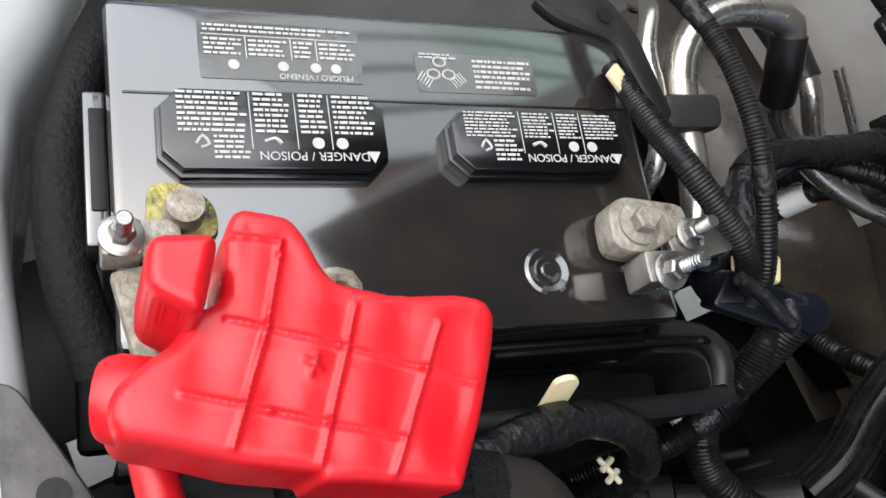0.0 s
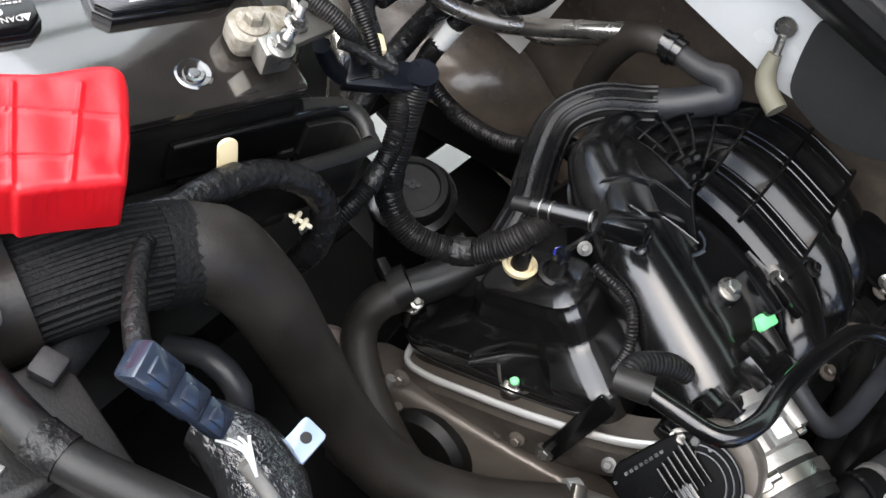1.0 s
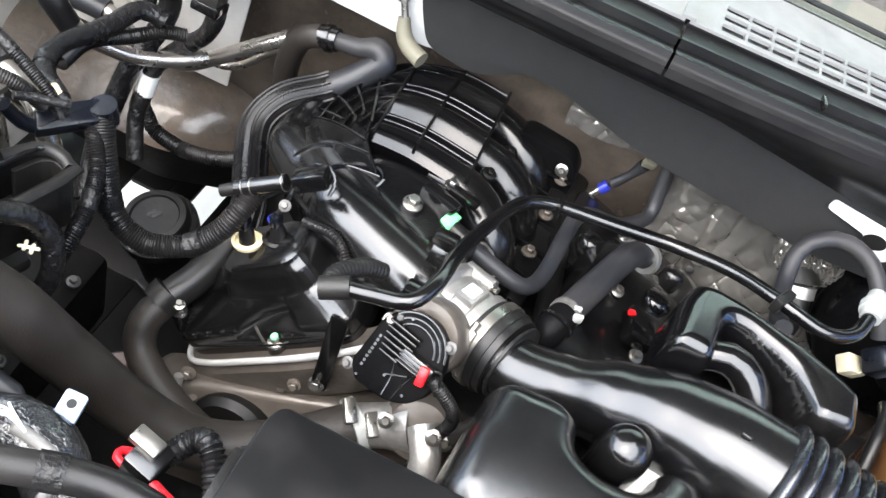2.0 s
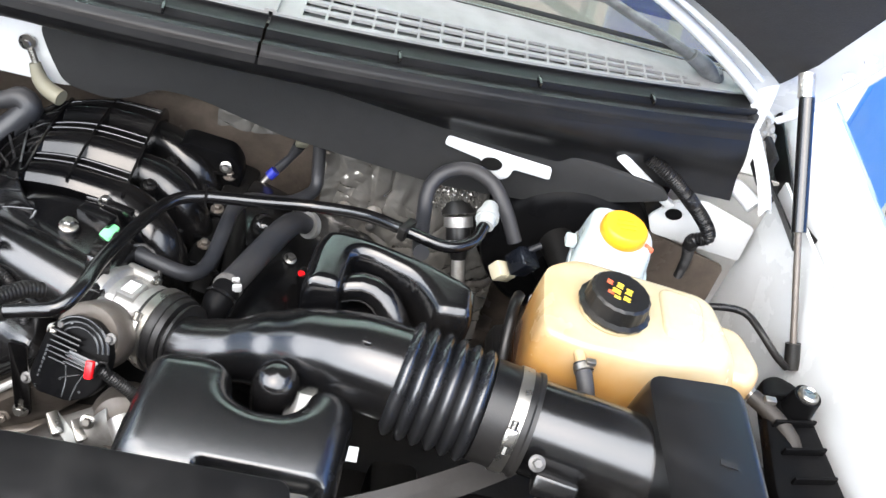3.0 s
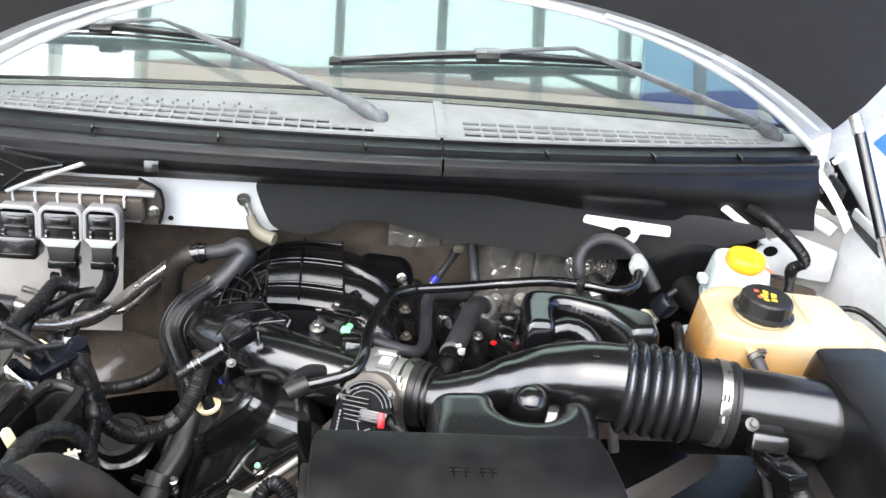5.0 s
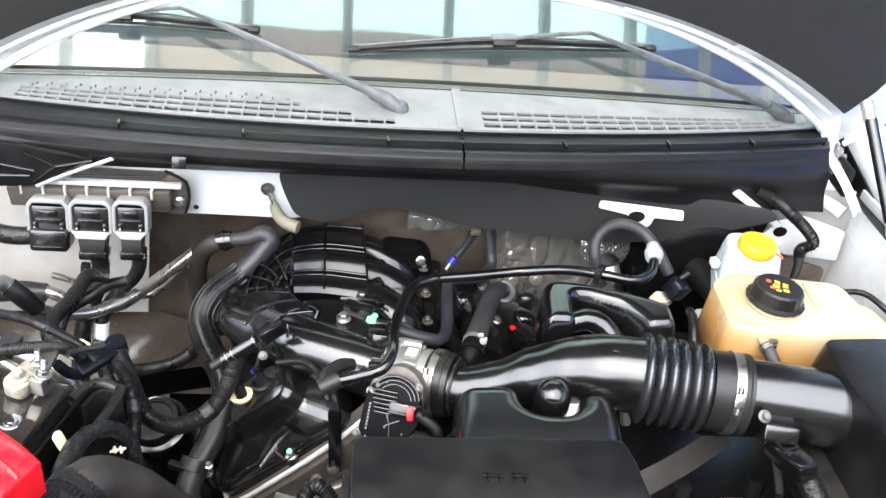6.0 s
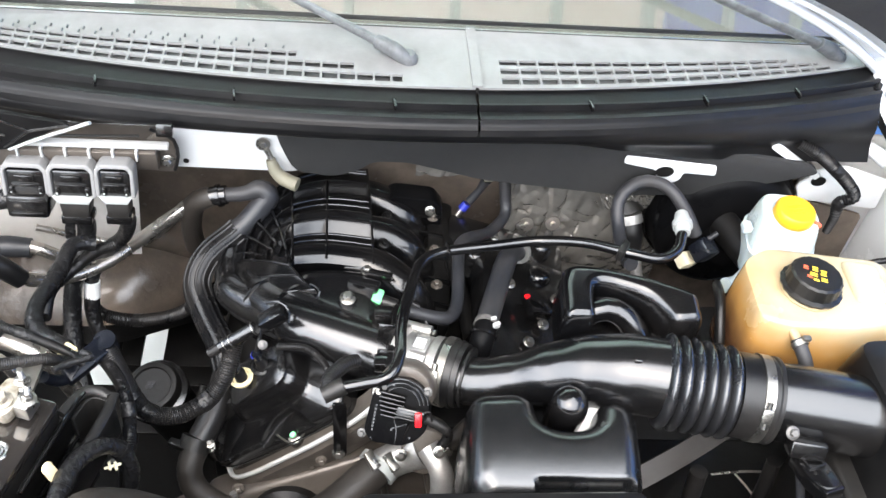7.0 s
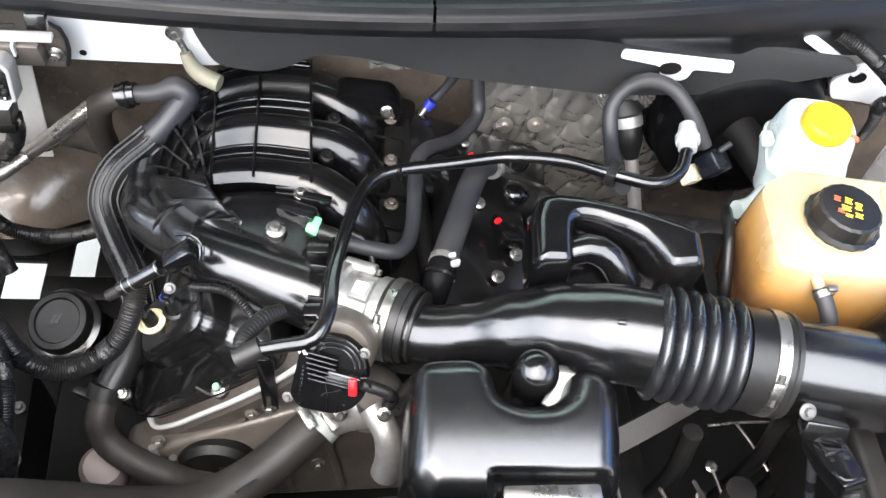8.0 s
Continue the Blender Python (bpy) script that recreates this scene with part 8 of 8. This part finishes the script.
hose("battery_cable", [b_at(-0.155, -0.155, 0.962), (-0.443, -0.243, 0.945), (-0.406, -0.247, 0.942), (-0.385, -0.251, 0.945)], 0.0105, red, "thick red battery cable", "cable")
hose("battery_cable", [(-0.388, -0.25, 0.945), (-0.351, -0.258, 0.952), (-0.3, -0.262, 0.965), (-0.26, -0.258, 0.972), (-0.21, -0.238, 0.973), (-0.167, -0.219, 0.97), (-0.1, -0.195, 0.962), (-0.03, -0.19, 0.95)], [0.0125, 0.013, 0.0135, 0.0135, 0.014, 0.014, 0.014], rubber, "thick black rubber power cable", "cable")
rc2 = thing("relay_connector", (-0.1, -0.16, 0.94), "black connector with a bright clip and red wires", "connector")
part("body", G().box(pose(-0.085, -0.158, 0.95, 0, 10, -10), 0.028, 0.032, 0.03, 0.003), satin, rc2)
part("clip", G().box(pose(-0.09, -0.152, 0.968, 0, 10, -10), 0.026, 0.016, 0.008, 0.002), steel, rc2, "bright metal clip")
part("red_loop", G().tube([(-0.098, -0.168, 0.948), (-0.108, -0.164, 0.946), (-0.108, -0.156, 0.944), (-0.099, -0.152, 0.942)], 0.0035, 10), red, rc2, "red wire loop")
for k in range(2):
    part("red_wire", G().tube([(-0.07, -0.175 - 0.016 * k, 0.955), (-0.045, -0.185 - 0.018 * k, 0.96), (-0.01, -0.19 - 0.02 * k, 0.955)], 0.0055, 10), red, rc2, "thick red wire")
hose("wire_loom", [(-0.075, -0.145, 0.95), (-0.06, -0.13, 0.965), (-0.045, -0.135, 0.97), (-0.025, -0.16, 0.955), (-0.01, -0.18, 0.93)], 0.0095, loom, "short arched black split loom by the fuse box", "cable", (0.001, 0.0042))

# ---- battery surroundings ----
bt = thing("battery_tray", b_at(0, 0, 0.7), "black plastic battery tray with hold-down frame", "battery tray")
part("floor", G().box(BT @ pose(0.003, -0.005, 0.735), 0.36, 0.235, 0.02, 0.006), matte, bt)
part("side_wall", G().box(BT @ pose(0.025, -0.15, 0.85), 0.37, 0.008, 0.07, 0.003), matte, bt)
part("pocket_floor", G().box(BT @ pose(0.04, -0.126, 0.825), 0.33, 0.044, 0.008, 0.002), matte, bt)
part("end_loop", G().tube([b_at(0.165, -0.104, 0.9), b_at(0.2, -0.108, 0.896), b_at(0.216, -0.12, 0.892), b_at(0.216, -0.14, 0.888), b_at(0.2, -0.15, 0.886), b_at(0.0, -0.151, 0.886), b_at(-0.16, -0.151, 0.886)], 0.0075, 10, flat=0.7), matte, bt)
part("end_wall", G().prism(rounded([(0.17, -0.108), (0.206, -0.112), (0.219, -0.124), (0.219, -0.145), (0.2, -0.154), (0.19, -0.154), (0.196, -0.146), (0.209, -0.14), (0.209, -0.124), (0.2, -0.118), (0.17, -0.116)], 0.003), 0.82, 0.886, BT, 0.001), matte, bt)
part("column", G().box(BT @ pose(0.0, 0.0, 0.52), 0.26, 0.16, 0.42, 0.02), dark, bt)
part("rear_bracket", G().prism(rounded([(0.105, 0.115), (0.165, 0.122), (0.182, 0.092), (0.195, 0.03), (0.18, 0.03), (0.162, 0.085), (0.12, 0.1)], 0.008), 0.925, 0.935, BT, 0.003), matte, bt)
part("bracket_hole", G().lathe([(0, 0), (0.006, 0), (0.006, 0.0008), (0, 0.0008)], BT @ pose(0.158, 0.105, 0.9352), 14), dark, bt)
part("end_plate", G().box(BT @ pose(-0.166, 0.0, 0.9), 0.012, 0.09, 0.03, 0.002), battery_top, bt)
part("end_slot", G().box(BT @ pose(-0.165, 0.004, 0.9065), 0.008, 0.06, 0.02, 0.001), dark, bt)
sv = thing("battery_sleeve", b_at(-0.18, 0, 0.86), "black woven heat sleeve around the battery", "heat sleeve")
part("sleeve", G().tube([b_at(-0.15, 0.13, 0.87), b_at(-0.168, 0.08, 0.885), b_at(-0.182, 0.03, 0.885), b_at(-0.184, -0.02, 0.885), b_at(-0.178, -0.06, 0.88), b_at(-0.165, -0.1, 0.87)], 0.0145, 18), woven, sv)


def band_fn(u, v):
    path = [(-0.155, 0.16), (-0.172, 0.105), (-0.193, 0.06), (-0.2, 0.005), (-0.196, -0.05), (-0.19, -0.1), (-0.184, -0.15), (-0.18, -0.2)]
    k = u * (len(path) - 1)
    i = min(int(k), len(path) - 2)
    t = k - i
    x, y = path[i][0] * (1 - t) + path[i + 1][0] * t, path[i][1] * (1 - t) + path[i + 1][1] * t
    q = min(1, v * 1.7)
    return b_at(x - 0.12 * (1 - q) - 0.012, y, 0.93 - 0.035 * q * q - 0.012 * q ** 6 - 0.45 * max(0, v - 0.58))


hp = thing("inner_fender", b_at(-0.22, 0, 0.8), "white painted panel behind the headlamp", "body panel")
part("panel", G().sheet(band_fn, 28, 16, 0.004), white, hp)
hlm = thing("headlamp", b_at(-0.3, -0.03, 0.85), "clear headlamp lens with black rim", "headlamp")
part("lens", G().prism(rounded([(-0.40, -0.2), (-0.262, -0.06), (-0.262, -0.02), (-0.29, 0.06), (-0.42, 0.06)], 0.03, 6), 0.86, 0.93, BT, 0.02, 4), slate, hlm)
part("rim", G().tube([b_at(-0.40, -0.2, 0.932), b_at(-0.262, -0.06, 0.932), b_at(-0.26, -0.02, 0.932), b_at(-0.29, 0.06, 0.932)], 0.005, 8), rubber, hlm)
rd2 = thing("radiator", (0.1, -0.47, 0.3), "black radiator core behind the grille", "radiator")
part("core", G().box(pose(0.1, -0.47, 0.6), 1.5, 0.06, 0.58, 0.01), dark, rd2)
part("top_tank", G().box(pose(0.1, -0.46, 0.9), 1.5, 0.08, 0.06, 0.02), matte, rd2)
sp = thing("radiator_support", (-0.3, -0.33, 0.85), "grey steel radiator support with holes", "radiator support")
part("plate", G().prism(rounded([(-0.5, -0.285), (-0.43, -0.268), (-0.375, -0.266), (-0.36, -0.3), (-0.36, -0.37), (-0.52, -0.37)], 0.01), 0.88, 0.9, None, 0.004), scraped, sp)
part("hole", G().lathe([(0, 0), (0.008, 0), (0.008, 0.0008), (0, 0.0008)], pose(-0.44, -0.285, 0.9002), 16), dark, sp)
part("cross_bar", G().box(pose(-0.1, -0.34, 0.88), 0.7, 0.06, 0.04, 0.008), apron, sp, "pale painted cross bar")
# slotted strip and covers on top of the support
sst = thing("slotted_bracket", (-0.34, -0.31, 0.9), "galvanised slotted steel strip with a green paint dot", "bracket")
part("strip", G().prism(rounded([(-0.365, -0.39), (-0.3445, -0.243), (-0.337, -0.246), (-0.352, -0.39)], 0.003), 0.9375, 0.94, None, 0.0006), steel, sst)
part("riser", G().box(pose(-0.359, -0.33, 0.919), 0.0022, 0.11, 0.04, 0.0006), steel, sst)
for y in (-0.282, -0.303, -0.325, -0.347):
    part("slot", G().prism(rrect(0.0035, 0.0095, 0.0016, cx=-0.3475 + 0.1 * (y + 0.29), cy=y), 0.94, 0.9404, None, 0), dark, sst)
part("paint_dot", G().lathe([(0, 0.0004), (0.0022, 0.0003), (0.0024, 0)], pose(-0.345, -0.292, 0.9402), 12), green, sst, "green paint dot")
bolt(sst, (-0.342, -0.25, 0.94), 0.009, (0, 0, 1), steel)
mlid = thing("cooler_cover", (-0.29, -0.31, 0.9), "dusty black cover beside a cream painted panel", "cover")
part("lid", G().prism(rounded([(-0.312, -0.27), (-0.308, -0.264), (-0.262, -0.256), (-0.258, -0.262), (-0.262, -0.39), (-0.3, -0.39)], 0.006), 0.9, 0.948, None, 0.005, 3), matte, mlid)
part("cream_panel", G().prism(rounded([(-0.334, -0.272), (-0.3135, -0.268), (-0.306, -0.39), (-0.344, -0.39)], 0.003), 0.9, 0.935, None, 0.001), cream, mlid, "cream painted panel")
for y in (-0.285, -0.315):
    part("clip", G().box(pose(-0.286 + 0.2 * (y + 0.285), y, 0.9495, 0, 0, 20), 0.012, 0.007, 0.004, 0.001), clamp_grey, mlid)
fs = thing("fan_shroud", (-0.15, -0.25, 0.9), "black plastic radiator fan shroud", "fan shroud")
part("top", G().prism(rounded([(-0.335, -0.235), (-0.315, -0.21), (-0.2, -0.225), (0.35, -0.22), (0.35, -0.3), (-0.33, -0.31)], 0.008), 0.9, 0.925, None, 0.004), matte, fs)
part("face", G().box(pose(0.0, -0.24, 0.75), 0.68, 0.05, 0.32, 0.01), matte, fs)
part("corner_tab", G().box(pose(-0.322, -0.222, 0.93, 0, 0, 20), 0.02, 0.02, 0.012, 0.003), hose_grey, fs)
hose("wire_loom", [(-0.32, -0.11, 0.80), (-0.29, -0.1, 0.82), (-0.255, -0.1, 0.82), (-0.24, -0.11, 0.79), (-0.245, -0.13, 0.74)], 0.011, hose_grey, "grey bypass hose in the dark behind the shroud", "hose")
single("relay_block", G().box(pose(-0.36, -0.17, 0.82, 10, 20, 20), 0.03, 0.045, 0.03, 0.004), matte, "small black relay below the hose", "relay", (-0.36, -0.17, 0.8))
single("expansion_bottle", G().lathe([(0, -0.05), (0.03, -0.05), (0.034, -0.04), (0.034, 0.02), (0.026, 0.035), (0.012, 0.04), (0, 0.04)], pose(-0.27, 0.115, 0.53, 10, 5, 0), 24), tan_pad, "small tan plastic canister below the hoses", "canister", (-0.27, 0.115, 0.48))
ca = thing("ac_accumulator", (-0.3, 0.29, 0.55), "round black accumulator with moulded dots", "accumulator")
ACM = pose(-0.345, 0.3, 0.63, 14, -10, 0)
part("can", G().lathe([(0, -0.2), (0.046, -0.2), (0.046, 0.0), (0.042, 0.006), (0.034, 0.007), (0.032, 0.004), (0, 0.004)], ACM, 36), dark, ca)
part("collar", G().lathe([(0.046, -0.03), (0.055, -0.03), (0.055, -0.016), (0.046, -0.012)], ACM, 36), satin, ca)
g = G()
for k in range(4):
    g.lathe([(0.0022, 0.0042), (0.0036, 0.0042), (0.0036, 0.0052), (0.0022, 0.0052)], ACM @ pose(-0.008 + 0.0072 * (k % 2) + 0.0036 * (k // 2), 0.0062 * (k // 2), 0), 12)
part("moulded_mark", g, hose_grey, ca)
for k in range(4):
    hose("brake_line", [(-0.2 - 0.02 * k, 0.36 - 0.02 * k, 0.64), (-0.21 - 0.02 * k, 0.33 - 0.02 * k, 0.6), (-0.2 - 0.02 * k, 0.31, 0.5)], 0.006, dark, "dark steel line low beside the accumulator", "pipe")
lw = thing("inner_wing_rail", (-0.4, 0.2, 0.45), "dark frame rail low beside the engine", "frame rail")
part("rail", G().box(pose(-0.43, -0.06, 0.48, 0, 0, 3), 0.12, 0.66, 0.14, 0.02), dark, lw)
for p in ((-0.4, 0.2, 0.553), (-0.39, 0.12, 0.553), (-0.4, 0.05, 0.553)):
    bolt(lw, p, 0.014, (0.1, -0.1, 1), scraped)

# ---- driver side body details ----
tw = thing("strut_tower", (0.85, 0.6, 0.85), "white painted body bracket with an oval hole", "body panel")
tf = frame3((0, 0.602, 0), (1, 0, 0), (0, 0, 1))
part("plate", G().prism(rounded([(0.783, 0.878), (0.812, 0.918), (0.86, 0.93), (0.955, 0.9), (0.96, 0.828), (0.80, 0.845)], 0.008), 0, 0.006, tf, 0.002), white, tw)
part("hole", G().lathe([(0, 0), (0.014, 0), (0.014, 0.002), (0, 0.002)], tf @ pose(0.82, 0.893, 0.0055) @ Matrix.Diagonal((1, 0.8, 1, 1)), 20), dark, tw)
part("strip", G().box(frame3((0.746, 0.575, 0.957), (0.8, 0.1, -0.56), (0, 1, 0)), 0.14, 0.012, 0.014, 0.003), white, tw)
part("panel", G().prism(rounded([(0.74, 0.55), (0.74, 0.84), (0.8, 0.84), (0.95, 0.8), (0.96, 0.55)], 0.01), -0.012, -0.004, tf, 0.002), firewall_mat, tw, "grimy brown-grey lower panel")
part("ridge", G().sheet(lambda u, v: (0.891 + 0.012 * u + 0.024 * v + 0.006 * math.sin(3 * u), 0.668 - 0.15 * u + 0.012 * v, 1.03 - 0.044 * u + 0.01 * math.sin(math.pi * v)), 14, 6, 0.004), white, tw)
part("edge_seal", G().sheet(lambda u, v: (0.979 - 0.006 * u, 0.575 + 0.19 * u, 0.93 + (0.052 + 0.045 * u) * v), 8, 4, 0.003), rubber, tw, "dark lining of the gap beside the fender")
part("cable_boot", G().tube([(0.83, 0.625, 0.956), (0.87, 0.63, 0.952), (0.9, 0.634, 0.948)], [0.012, 0.0135, 0.012], 12, 0.01), seal_mat, tw)
part("boot_socket", G().tube([(0.899, 0.634, 0.948), (0.917, 0.62, 0.946), (0.935, 0.6, 0.94)], 0.014, 14, 0.01), white, tw)
# Black sheet that stands for the shade inside the fender gap.
part("gap_shade_sheet", G().sheet(lambda u, v: (0.91 + 0.05 * u + 0.085 * v * (1 - 0.55 * u), 0.84 - 0.34 * u, 1.0 - 0.02 * u - 0.03 * math.sin(math.pi * v)), 10, 8, 0.003), rubber, tw, "black sheet for the shade in the gap beside the fender")
part("crumpled_sealer", G().sheet(lambda u, v: (0.912 + 0.03 * u, 0.71 - 0.08 * v + 0.006 * noise.noise((u * 5, v * 7, 1)), 1.03 - 0.02 * v + 0.012 * noise.noise((u * 6, v * 8, 4))), 14, 18, 0.003), clamp_grey, tw, "crumpled grey seam sealer")
part("dark_gusset", G().prism(rounded([(0.825, 0.985), (0.86, 1.012), (0.886, 1.03), (0.9, 1.0), (0.942, 0.958), (0.925, 0.955), (0.9, 0.965), (0.84, 0.955)], 0.005), 0, 0.012, frame3((0, 0.632, 0), (1, 0, 0), (0, 0.15, 1)), 0.004), seal_mat, tw)
hose("wire_loom", [(0.735, 0.575, 0.998), (0.77, 0.565, 0.985), (0.809, 0.562, 0.958), (0.85, 0.555, 0.925), (0.868, 0.55, 0.9), (0.85, 0.552, 0.882), (0.858, 0.555, 0.84), (0.862, 0.56, 0.8)], [0.009, 0.011, 0.011, 0.011, 0.011, 0.011, 0.008, 0.007], loom, "black corrugated wire loom over the body bracket", "cable", (0.0009, 0.004))
hose("wire_loom", [(0.83, 0.4, 0.88), (0.854, 0.395, 0.9), (0.9, 0.395, 0.902), (0.922, 0.36, 0.9), (0.945, 0.34, 0.885), (0.968, 0.336, 0.87)], 0.0055, loom, "thin black wire clipped along the wing", "cable")
part("hinge", G().box(pose(0.93, 0.64, 1.0, 0, 0, 0), 0.012, 0.06, 0.06, 0.004), dark, hd, "dark steel hinge")
single("paper_sticker", G().box(pose(0.383, 0.085, 0.82, 40, 10, 10), 0.014, 0.018, 0.0006, 0), white_ink, "small white paper sticker", "sticker", (0.383, 0.085, 0.82))
